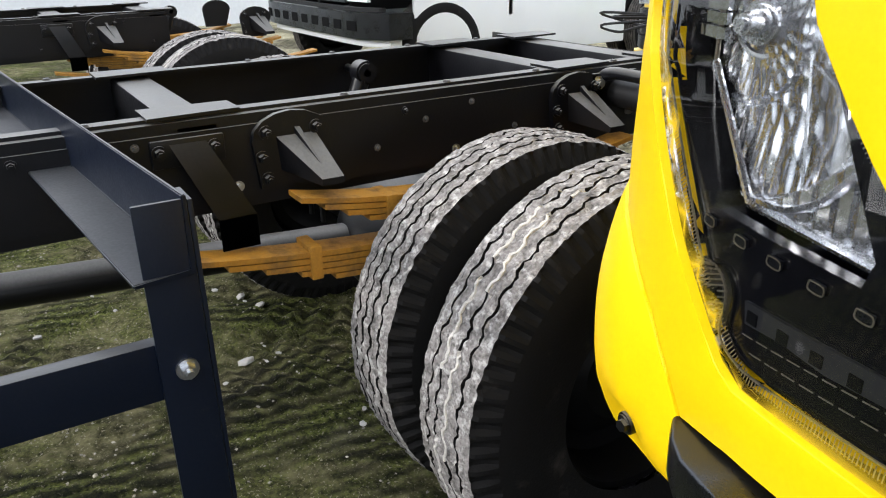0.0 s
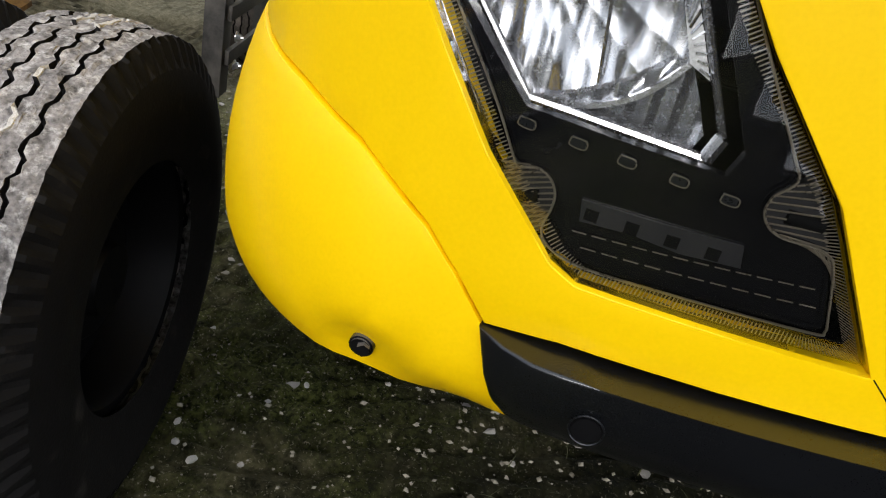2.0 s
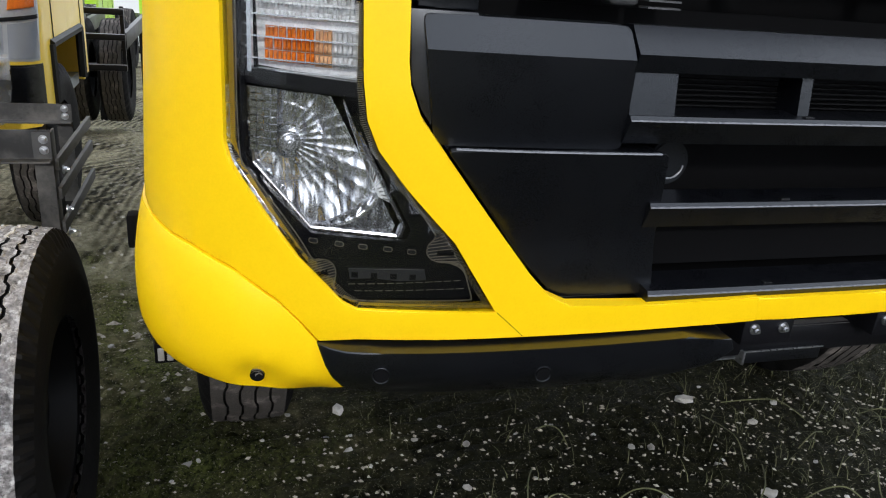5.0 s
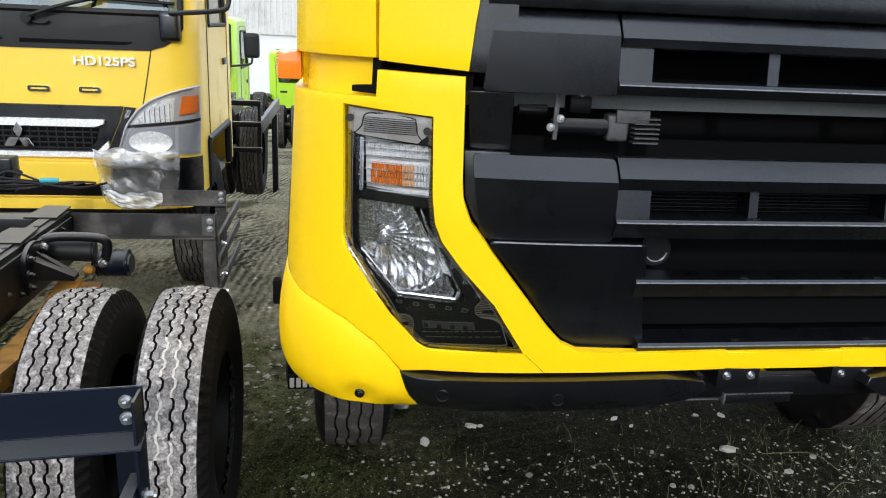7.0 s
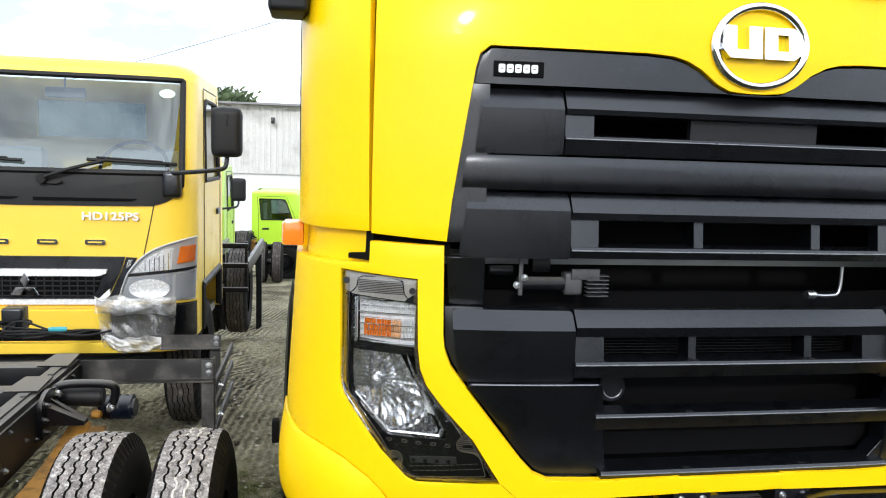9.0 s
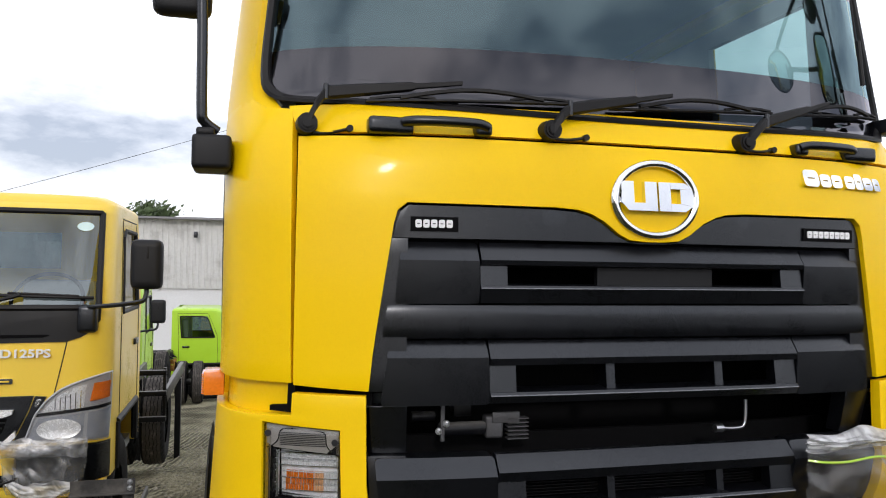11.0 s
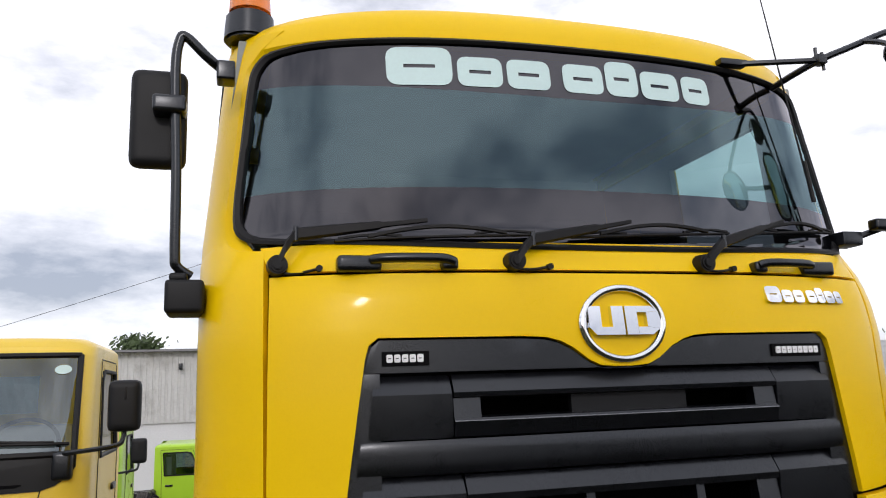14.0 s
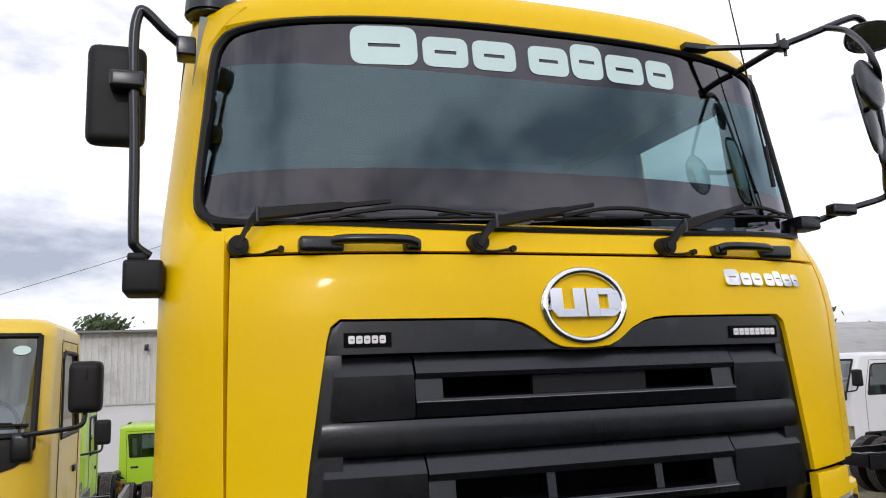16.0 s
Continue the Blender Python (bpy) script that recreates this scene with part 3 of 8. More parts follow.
LAMP_HOLE = [(-1.056, 1.418), (-1.055, 1.119), (-1.048, 1.090), (-1.034, 1.068), (-0.950, 0.951), (-0.905, 0.905), (-0.885, 0.884), (-0.862, 0.873),
             (-0.700, 0.872), (-0.642, 0.872), (-0.717, 0.990), (-0.794, 1.073), (-0.838, 1.130), (-0.855, 1.172), (-0.862, 1.232), (-0.866, 1.404)]
CORNER_EDGE = [(-0.918, 0.812), (-0.950, 0.848), (-0.981, 0.878), (-1.048, 0.921), (-1.11, 0.943), (-1.182, 0.958)]


for sg in (-1, 1):
    f = (lambda p: p) if sg < 0 else (lambda p: (-p[0], p[1]))
    to_arc = lambda pts: [(arc(*f(p)), p[1]) for p in pts]
    side = [(sg * side_arc(0.96, 0.80), 0.965), (sg * side_arc(1.42, 0.80), 1.42), (sg * side_arc(1.42, 0.55), 1.425)]
    o = to_arc(GRILLE_EDGE + [(-0.15, 0.834), (-0.592, 0.827), (-0.86, 0.820)] + CORNER_EDGE) + side + to_arc([(-1.046, 1.436), (-0.986, 1.438), (-0.984, 1.495)])
    shell = part("bumper_shell", panel(o, -0.004, 0.03, 0.005, step=0.045, arcs=True, hole=to_arc(LAMP_HOLE)), YELLOW_DULL, truck, "satin yellow bumper with a headlamp opening")
    bm = bmesh.new()
    add_tube(bm, [front(*f(p), -0.0035) for p in ((-0.640, 0.872), (-0.622, 0.856), (-0.592, 0.828))], 0.0008, 6)
    part("panel_gap", bm, DEEP, shell)
part("bumper_shell", panel([(-0.152, 0.878), (-0.152, 0.834), (0.152, 0.834), (0.152, 0.878)], -0.004, 0.03, 0.004), YELLOW_DULL, truck)

# rounded corner pieces below the bumper shell
for sg in (-1, 1):
    f = (lambda p: p) if sg < 0 else (lambda p: (-p[0], p[1]))
    top = [(arc(*f(p)), p[1] - 0.004) for p in CORNER_EDGE]
    low = [(-1.165, 0.716), (-1.055, 0.706), (-0.953, 0.702), (-0.905, 0.709), (-0.878, 0.722)]
    o = top + [(sg * side_arc(0.95, 0.42), 0.945), (sg * side_arc(0.9, 0.62), 0.90), (sg * side_arc(0.8, 0.66), 0.84), (sg * side_arc(0.75, 0.62), 0.77),
               (sg * side_arc(0.73, 0.45), 0.735)] + [(arc(*f(p)), p[1]) for p in low]

    screw_s = abs(arc(1.010, 0.736))
    CREASE_S, CREASE_Z = [abs(arc(*q)) for q in CORNER_EDGE], [q[1] for q in CORNER_EDGE]

    def swell(s, z, sg=sg):
        crest = float(np.interp(abs(s), CREASE_S, CREASE_Z))
        w = max(0.0, min(1.0, (z - 0.695) / (crest - 0.695)))
        full = float(np.interp(abs(s), [CREASE_S[0] - 0.05, CREASE_S[0] + 0.05, screw_s, screw_s + 0.12, screw_s + 0.28, screw_s + 0.55], [0.002, 0.008, 0.020, 0.025, 0.026, 0.018]))
        dent = 0.020 * math.exp(-(((abs(s) - screw_s) / 0.040) ** 2 + ((z - 0.730) / 0.030) ** 2) ** 1.5)
        tip = 1 + 2.2 * math.exp(-((abs(s) - CREASE_S[0]) / 0.07) ** 2)
        return -full * math.sin(math.pi * (0.16 + 0.84 * w)) ** 0.75 + dent + 0.012 * tip * max(0.0, (0.755 - z) / 0.05) ** 1.6

    cp = part("bumper_corner", panel(o, -0.004, 0.07, 0.019, step=0.022, arcs=True, bulge=swell), YELLOW_DULL, truck, "rounded yellow bumper corner")
    bm = bmesh.new()
    p = front(sg * 1.010, 0.736, -0.006)
    add_cyl(bm, p + Vector((0, 0.012, 0)), p + Vector((-sg * -0.003, -0.002, -0.002)), 0.012, n=16, bevel=0.002)
    add_cyl(bm, p, p + Vector((0, -0.009, 0)), 0.0065, n=6)
    part("screw", bm, CHASSIS, cp, "recessed dark screw")
    bm = bmesh.new()
    q = on_front(sg * side_arc(0.85, 0.50), 0.83, -0.04)
    add_box(bm, q.x - 0.012, q.x + 0.012, q.y - 0.02, q.y + 0.02, q.z - 0.045, q.z + 0.03, 0.008)
    part("side_vent", bm, DEEP, cp)

# black lower bumper, two wings with a gap for the towing gear
WING = [(-0.921, 0.811), (-0.60, 0.820), (-0.30, 0.827), (-0.215, 0.818), (-0.206, 0.796), (-0.25, 0.770), (-0.307, 0.754), (-0.40, 0.734), (-0.56, 0.722), (-0.80, 0.704), (-0.872, 0.700)]
for sg in (-1, 1):
    o = WING if sg < 0 else mirror(WING)

    wing_end = abs(arc(0.921, 0.811))

    def wing_shape(s, z, wing_end=wing_end):
        end = max(0.0, (abs(s) - (wing_end - 0.07)) / 0.07)
        return 0.05 * max(0.0, (0.775 - z) / 0.06) ** 1.6 + 0.027 * end ** 2

    w = part("lower_bumper", panel(o, -0.036, 0.16, 0.017, step=0.025, bulge=wing_shape), TRIM, truck, "matt charcoal lower bumper wing")
    for x in (-0.820, -0.561):
        bm = bmesh.new()
        out = -0.036 - 0.0015 + wing_shape(arc(abs(x), 0.775), 0.775)
        p = front(sg * abs(x), 0.775, out)
        n = (front(sg * abs(x), 0.775, out - 0.01) - p).normalized()
        add_cyl(bm, p - n * 0.02, p + n * 0.0015, 0.013, n=20, bevel=0.002)
        plug = part("sensor_plug", bm, DEEP, w, "round black plug")
        bm = bmesh.new()
        u = Vector((0, 0, 1))
        v = n.cross(u)
        add_tube(bm, [p + n * 0.001 + (u * math.cos(a) + v * math.sin(a)) * 0.0138 for a in [2 * math.pi * q / 24 for q in range(25)]], 0.0009, 6)
        part("plug_rim", bm, TRIM, plug)

    lipb = bmesh.new()
    rows = []
    for i in range(15):
        x = sg * (0.84 - 0.46 * i / 14)
        z = 0.700 + 0.034 * i / 14
        rows.append([lipb.verts.new(front(x, 0.72, o_) + Vector((0, 0, z - 0.72 + dz))) for o_, dz in ((0.062, -0.001), (0.056, -0.006), (0.062, -0.009), (0.11, -0.008), (0.11, 0.0))])
    for a, b in zip(rows, rows[1:]):
        for j in range(5):
            lipb.faces.new((a[j], a[(j + 1) % 5], b[(j + 1) % 5], b[j]))
    for r_ in (rows[0], rows[-1]):
        lipb.faces.new(r_)
    part("under_lip", lipb, YELLOW_DULL, w)

# towing gear between the wings
bm = bmesh.new()
add_box(bm, -0.62, 0.62, 0.04, 0.12, 0.765, 0.835, 0.01)
part("cross_member", bm, CHASSIS, truck)
bm = extrude_along([(-0.012, -0.03), (0.012, -0.03), (0.02, 0.0), (0.012, 0.03), (-0.012, 0.03)], (-0.34, -0.02, 0.752), (0.34, -0.02, 0.752), 0.003)
part("lower_bar", bm, CHASSIS, truck)
for x in (-0.105, 0.195):
    bm = bmesh.new()
    add_box(bm, x - 0.055, x + 0.055, -0.09, 0.06, 0.778, 0.832, 0.006)
    br = part("tow_bracket", bm, CHASSIS, truck)
    for dx in (-0.032, 0.03):
        bm = bmesh.new()
        add_bolt(bm, (x + dx, -0.09, 0.812), (0, -1, 0), 0.0075, 0.008)
        part("bolt", bm, STEEL, br)
bm = bmesh.new()
add_box(bm, -0.145, 0.04, -0.025, 0.06, 0.746, 0.768, 0.005)
part("step_plate", bm, YELLOW_DULL, truck, "small yellow painted step plate")
# bright metal strips along the tow plate's edges
BRIGHT_STEEL = surface("bright_steel_edge", (0.42, 0.43, 0.45), rough=0.3, metal=0.9, vary=0.3, scale=20, fine=160)
bm = bmesh.new()
add_box(bm, -0.105, 0.075, -0.045, 0.05, 0.710, 0.738, 0.006)
tow = part("tow_plate", bm, TRIM, truck, "black towing plate with bright edges")
part("worn_edge", box(-0.107, 0.077, -0.0475, -0.043, 0.7365, 0.7392, 0.001), BRIGHT_STEEL, tow)
part("worn_edge", box(-0.109, -0.104, -0.0475, 0.0, 0.710, 0.738, 0.001), BRIGHT_STEEL, tow)
part("worn_edge", box(-0.225, -0.110, -0.030, 0.0, 0.714, 0.718, 0.002), BRIGHT_STEEL, tow)

# ---------------------------------------------------------------- grille
part("grille_surround", panel([(-0.85, 0.868), (0.85, 0.868), (0.85, 1.335), (0.80, 1.345), (-0.80, 1.345), (-0.85, 1.335)], 0.22, 0.02, 0.0, step=0.08), DEEP, truck)


def block(name, x_top0, x_top1, x_bot0, x_bot1, z_top, z_bot, off=0.004):
    """A raised grille block with a sloping top face."""
    o = [(x_top0, z_top), (x_top1, z_top), (x_bot1, z_bot), (x_bot0, z_bot)]

    def shape(s, z):
        slope = max(0.0, (z - (z_top - 0.046)) / 0.046) * 0.030
        t = (z - (z_top + z_bot) / 2) / ((z_top - z_bot) / 2)
        tuck = 0.18 * max(0.0, z_top - 0.046 - z) * (1.0 if z_top < 1.4 else 0.3)
        return slope + 0.0015 * t * t + tuck

    return part(name, panel(rounded(o, 0.012, 3), off, 0.06, 0.004, step=0.0153, bulge=shape), TRIM, truck, smooth=14)


TOP_TRIM = [(-0.792, 1.50), (-0.781, 1.60), (-0.754, 1.795), (-0.733, 1.935), (-0.722, 1.968), (-0.700, 1.986), (-0.30, 1.984), (-0.235, 1.980), (-0.195, 1.970),
            (-0.152, 1.949), (-0.105, 1.915), (-0.07, 1.899), (-0.03, 1.896)]
# cut out the slots in the upper field: the field is built as strips
cap = TOP_TRIM[4:] + [(-x, z) for x, z in TOP_TRIM[4:][::-1]] + [(0.733, 1.935), (0.7385, 1.900), (-0.7385, 1.900), (-0.733, 1.935)]
part("grille_cap", panel(cap, 0.012, 0.05, 0.004, step=0.04), TRIM, truck)
for sg in (-1, 1):
    o = [(sg * 0.7425, 1.8990), (sg * 0.7605, 1.795), (sg * 0.7885, 1.60), (sg * 0.799, 1.50), (sg * 0.70, 1.50), (sg * 0.70, 1.8990)]
    part("grille_cheek", panel(o if sg < 0 else o[::-1], 0.015, 0.05, 0.002, step=0.04), TRIM, truck)
    o = [(sg * 0.72, 1.98), (sg * 0.79, 1.97), (sg * 0.84, 1.50), (sg * 0.72, 1.50)]
    part("grille_margin", panel(o if sg < 0 else o[::-1], 0.036, 0.01, 0.0, step=0.05), TRIM, truck)
    block("grille_block", *sorted((sg * 0.716, sg * 0.511)), *sorted((sg * 0.733, sg * 0.507)), 1.891, 1.728)
    block("grille_block", *sorted((sg * 0.744, sg * 0.484)), *sorted((sg * 0.767, sg * 0.478)), 1.634, 1.463)
    block("grille_block", *sorted((sg * 0.782, sg * 0.461)), *sorted((sg * 0.757, sg * 0.452)), 1.326, 1.137, 0.0)
    near, low = (0.378, 0.347) if sg < 0 else (0.520, 0.490)
    o = [(sg * 0.738, 1.133), (sg * near, 1.138), (sg * low, 0.881), (sg * 0.530, 0.881), (sg * 0.575, 0.929), (sg * 0.667, 1.047)]
    part("grille_block", panel(rounded(o if sg < 0 else o[::-1], 0.012, 3), 0.002, 0.06, 0.004, step=0.03, bulge=lambda s, z: 0.034 * min(1.0, (1.138 - z) / 0.15)), TRIM, truck)
    o = [(sg * 0.797, 1.46), (sg * 0.697, 1.46), (sg * 0.697, 1.332), (sg * 0.79, 1.332)]
    part("grille_infill", panel(o if sg < 0 else o[::-1], 0.03, 0.05, 0.003, step=0.03, bulge=lambda s, z: 0.25 * (1.46 - z)), TRIM, truck)
    o = [(sg * 0.800, 1.33), (sg * 0.795, 1.228), (sg * 0.777, 1.184), (sg * 0.674, 1.049), (sg * 0.60, 1.05), (sg * 0.70, 1.33)]
    part("grille_edge_trim", panel(o if sg < 0 else o[::-1], 0.040, 0.05, 0.003), TRIM, truck)
    o = [(sg * 0.674, 1.049), (sg * 0.585, 0.935), (sg * 0.552, 0.902), (sg * 0.513, 0.883), (sg * 0.44, 0.888), (sg * 0.60, 1.06)]
    part("grille_edge_trim", panel(o if sg < 0 else o[::-1], 0.040, 0.05, 0.003), TRIM, truck)

part("grille_rail", panel([(-0.70, 1.886), (0.70, 1.886), (0.70, 1.912), (-0.70, 1.912)], 0.045, 0.03, 0.0), DEEP, truck)
# upper row: top bar, lip, centre plate, end cheeks
part("grille_bar", beam([(0.032, 1.892), (0.002, 1.845), (0.005, 1.832), (0.060, 1.826), (0.060, 1.892)], -0.505, 0.505), TRIM, truck, smooth=14)
part("grille_lip", beam([(0.000, 1.769), (0.006, 1.777), (0.060, 1.782), (0.060, 1.730), (0.010, 1.730)], -0.505, 0.505), TRIM, truck, smooth=14)
part("grille_plate", beam([(0.030, 1.830), (0.030, 1.775), (0.05, 1.775), (0.05, 1.830)], -0.16, 0.205), TRIM_GREY, truck)
for sg in (-1, 1):
    part("grille_end", beam([(0.016, 1.830), (0.010, 1.775), (0.05, 1.775), (0.05, 1.830)], *sorted((sg * 0.505, sg * 0.430)), n=4), TRIM, truck)
part("grille_field", panel([(-0.764, 1.637), (0.764, 1.637), (0.752, 1.724), (-0.752, 1.724)], 0.010, 0.05, 0.003, step=0.012, bulge=lambda s_, z: 0.006 * abs((z - 1.681) / 0.044) ** 4), TRIM, truck, "smooth black panel between the grille rows")
# middle row
part("grille_bar", beam([(0.032, 1.632), (0.002, 1.584), (0.006, 1.566), (0.060, 1.560), (0.060, 1.632)], -0.478, 0.478), TRIM, truck, smooth=14)
part("grille_lip", beam([(0.000, 1.486), (0.005, 1.495), (0.070, 1.500), (0.070, 1.470), (0.012, 1.466)], -0.478, 0.478), TRIM, truck, smooth=14)
for sg in (-1, 1):
    part("grille_end", beam([(0.016, 1.565), (0.010, 1.495), (0.05, 1.495), (0.05, 1.565)], *sorted((sg * 0.478, sg * 0.405)), n=4), TRIM, truck)
    x = -0.122 if sg < 0 else 0.222
    part("grille_rib", beam([(0.030, 1.568), (0.024, 1.492), (0.10, 1.492), (0.10, 1.568)], x - 0.013, x + 0.013, n=2), TRIM, truck)
# lower row
part("grille_bar", beam([(0.036, 1.328), (0.000, 1.288), (0.008, 1.262), (0.060, 1.256), (0.060, 1.328)], -0.456, 0.456), TRIM, truck, smooth=14)
part("grille_lip", beam([(0.000, 1.188), (0.005, 1.196), (0.070, 1.200), (0.070, 1.160), (0.020, 1.150)], -0.456, 0.456), TRIM, truck, smooth=14)
part("grille_lip", beam([(0.012, 1.044), (0.016, 1.052), (0.080, 1.056), (0.080, 1.012), (0.030, 1.006)], -0.39, 0.505), TRIM, truck, smooth=14)
part("grille_lip", beam([(0.006, 0.888), (0.010, 0.897), (0.080, 0.903), (0.080, 0.873), (0.010, 0.873)], -0.37, 0.485), TRIM, truck, smooth=14)
for sg in (-1, 1):
    part("grille_end", beam([(0.016, 1.26), (0.010, 1.196), (0.05, 1.196), (0.05, 1.26)], *sorted((sg * 0.456, sg * 0.378)), n=4), TRIM, truck)
    x = -0.122 if sg < 0 else 0.222
    part("grille_rib", beam([(0.034, 1.264), (0.028, 1.192), (0.09, 1.192), (0.09, 1.264)], x - 0.011, x + 0.011, n=2), TRIM, truck)
# black sheets added to hide the pale ground behind the lower row
part("grille_floor", panel([(-0.82, 0.90), (0.82, 0.90), (0.82, 1.02), (-0.82, 1.02)], 0.12, 0.02, 0.0, step=0.08), DEEP, truck)
part("grille_floor", beam([(0.080, 0.872), (0.080, 0.878), (0.225, 0.878), (0.225, 0.872)], -0.84, 0.84), DEEP, truck)
# pale beads along the lips paint in the sky's glint on black plastic
LIP = surface("pale_edge_glint", (0.13, 0.135, 0.15), rough=0.28, vary=0.3, scale=12, fine=120, shine=0.9)
for x0, x1, z, off in ((-0.505, 0.505, 1.7695, 0.000), (-0.478, 0.478, 1.4865, 0.000), (-0.456, 0.456, 1.1885, 0.000), (-0.39, 0.505, 1.0445, 0.012), (-0.37, 0.485, 0.8885, 0.006)):
    part("lip_edge", beam([(off - 0.0014, z - 0.0004), (off - 0.0008, z + 0.0016), (off + 0.0016, z + 0.0022), (off + 0.002, z - 0.0004)], x0, x1, 30), LIP, truck)
for sg, near in ((-1, 0.378), (1, 0.520)):
    part("lip_edge", beam([(0.0000, 1.1358), (0.0010, 1.1378), (0.004, 1.1386), (0.004, 1.1358)], *sorted((sg * 0.725, sg * (near + 0.014))), n=14), LIP, truck)
for x in (-0.122, 0.222):
    for z, off in ((1.196, 0.004), (1.052, 0.016), (0.897, 0.010)):
        p = front(x, z, off)
        part("grille_nub", box(p.x - 0.009, p.x + 0.009, p.y + 0.006, p.y + 0.016, z, z + 0.0035, 0.001), TRIM_GREY, truck)
hornc = front(-0.315, 1.098, 0.10)
bm = bmesh.new()
add_cyl(bm, hornc + Vector((0, 0.06, 0)), hornc, 0.036, 0.040, n=24, bevel=0.004)
horn = part("horn", bm, TRIM, truck, "round black horn behind the grille")
bm = bmesh.new()
add_tube(bm, [hornc + Vector((0.027 * math.cos(a), -0.003, 0.027 * math.sin(a))) for a in [math.pi * (1.05 + 0.9 * q / 12) for q in range(13)]], 0.0022, 5)
part("horn_ring", bm, LIP, horn)
for k in range(7):
    z = 1.200 + 0.0085 * k
    part("radiator_fin", beam([(0.085, z), (0.085, z + 0.002), (0.10, z + 0.002), (0.10, z)], -0.38, 0.38, 8), RIM, truck)

# gear seen through the open row
gx = -0.545
g0 = front(gx, 1.385, 0.10)


def gear_part(name, build, material=None, label=""):
    g = bmesh.new()
    build(g)
    return part(name, g, material or CHASSIS, truck, label)


CASTING = surface("dull_grey_casting", (0.10, 0.10, 0.105), rough=0.45, metal=0.4, vary=0.25, scale=30, fine=200, bump=0.2)
gear_part("hatch_stay", lambda g: add_cyl(g, g0 + Vector((-0.055, 0, 0)), g0 + Vector((0.075, 0, 0)), 0.019, n=20, bevel=0.003), label="black gas stay behind the grille")
gear_part("stay_rod", lambda g: add_cyl(g, g0 + Vector((-0.125, 0.03, 0.032)), g0 + Vector((-0.06, 0.03, 0.032)), 0.013, n=16))
gear_part("stay_bracket", lambda g: add_box(g, g0.x - 0.055, g0.x - 0.044, g0.y - 0.022, g0.y - 0.014, g0.z - 0.028, g0.z + 0.085, 0.002), CASTING)
gear_part("valve_block", lambda g: add_box(g, g0.x - 0.008, g0.x + 0.045, g0.y + 0.02, g0.y + 0.07, g0.z + 0.028, g0.z + 0.066, 0.008))
gear_part("valve_cap", lambda g: add_cyl(g, g0 + Vector((0.020, 0.03, 0.066)), g0 + Vector((0.020, 0.03, 0.084)), 0.010, n=12, bevel=0.002), STEEL)
gear_part("cast_arm", lambda g: add_box(g, g0.x + 0.082, g0.x + 0.135, g0.y + 0.01, g0.y + 0.05, g0.z - 0.034, g0.z + 0.030, 0.010, 3), CASTING, "dull grey cast arm")
gear_part("cast_lug", lambda g: add_box(g, g0.x + 0.100, g0.x + 0.180, g0.y + 0.004, g0.y + 0.012, g0.z + 0.010, g0.z + 0.040, 0.003), CASTING)
for d in ((-0.060, -0.020, 0.0), (-0.040, -0.024, 0.020)):
    bm = bmesh.new()
    add_bolt(bm, g0 + Vector(d), (-0.5, -0.8, 0), 0.0065, 0.010)
    part("bolt", bm, STEEL, truck)
for k in range(6):
    part("cooling_fin", box(g0.x + 0.145, g0.x + 0.205, g0.y, g0.y + 0.03, g0.z - 0.036 + 0.011 * k, g0.z - 0.033 + 0.011 * k, 0.0), CASTING, truck)
bm = bmesh.new()
h0 = front(0.30, 1.385, 0.06)
add_tube(bm, [h0 + Vector((-0.05, 0, -0.02)), h0 + Vector((0.0, 0, -0.022)), h0 + Vector((0.03, 0, -0.01)), h0 + Vector((0.034, 0, 0.06))], 0.005)
add_cyl(bm, h0 + Vector((-0.07, 0, -0.02)), h0 + Vector((-0.045, 0, -0.02)), 0.012)
part("latch_hook", bm, STEEL, truck, "bent wire latch")

# ---------------------------------------------------------------- badges
ringc = front(0.0, 2.022, 0.0)
emblem = bmesh.new()
R, r = 0.103, 0.0105
for i in range(48):
    a = 2 * math.pi * i / 48
    for j in range(12):
        b = 2 * math.pi * j / 12
        emblem.verts.new((ringc.x + (R + r * math.cos(b)) * math.cos(a) * 1.22, ringc.y - 0.006 + r * 0.8 * math.sin(b), ringc.z + (R + r * math.cos(b)) * math.sin(a) * 0.98))
emblem.verts.ensure_lookup_table()
for i in range(48):
    for j in range(12):
        emblem.faces.new([emblem.verts[(i % 48) * 12 + j], emblem.verts[((i + 1) % 48) * 12 + j], emblem.verts[((i + 1) % 48) * 12 + (j + 1) % 12], emblem.verts[(i % 48) * 12 + (j + 1) % 12]])
badge = part("emblem", emblem, CHROME, truck, "chrome oval emblem ring")


def lean_back(bm, z0, k):
    """Tips a raised shape's face upwards."""
    for v in bm.verts:
        v.co.y += (v.co.z - z0) * k
    return bm


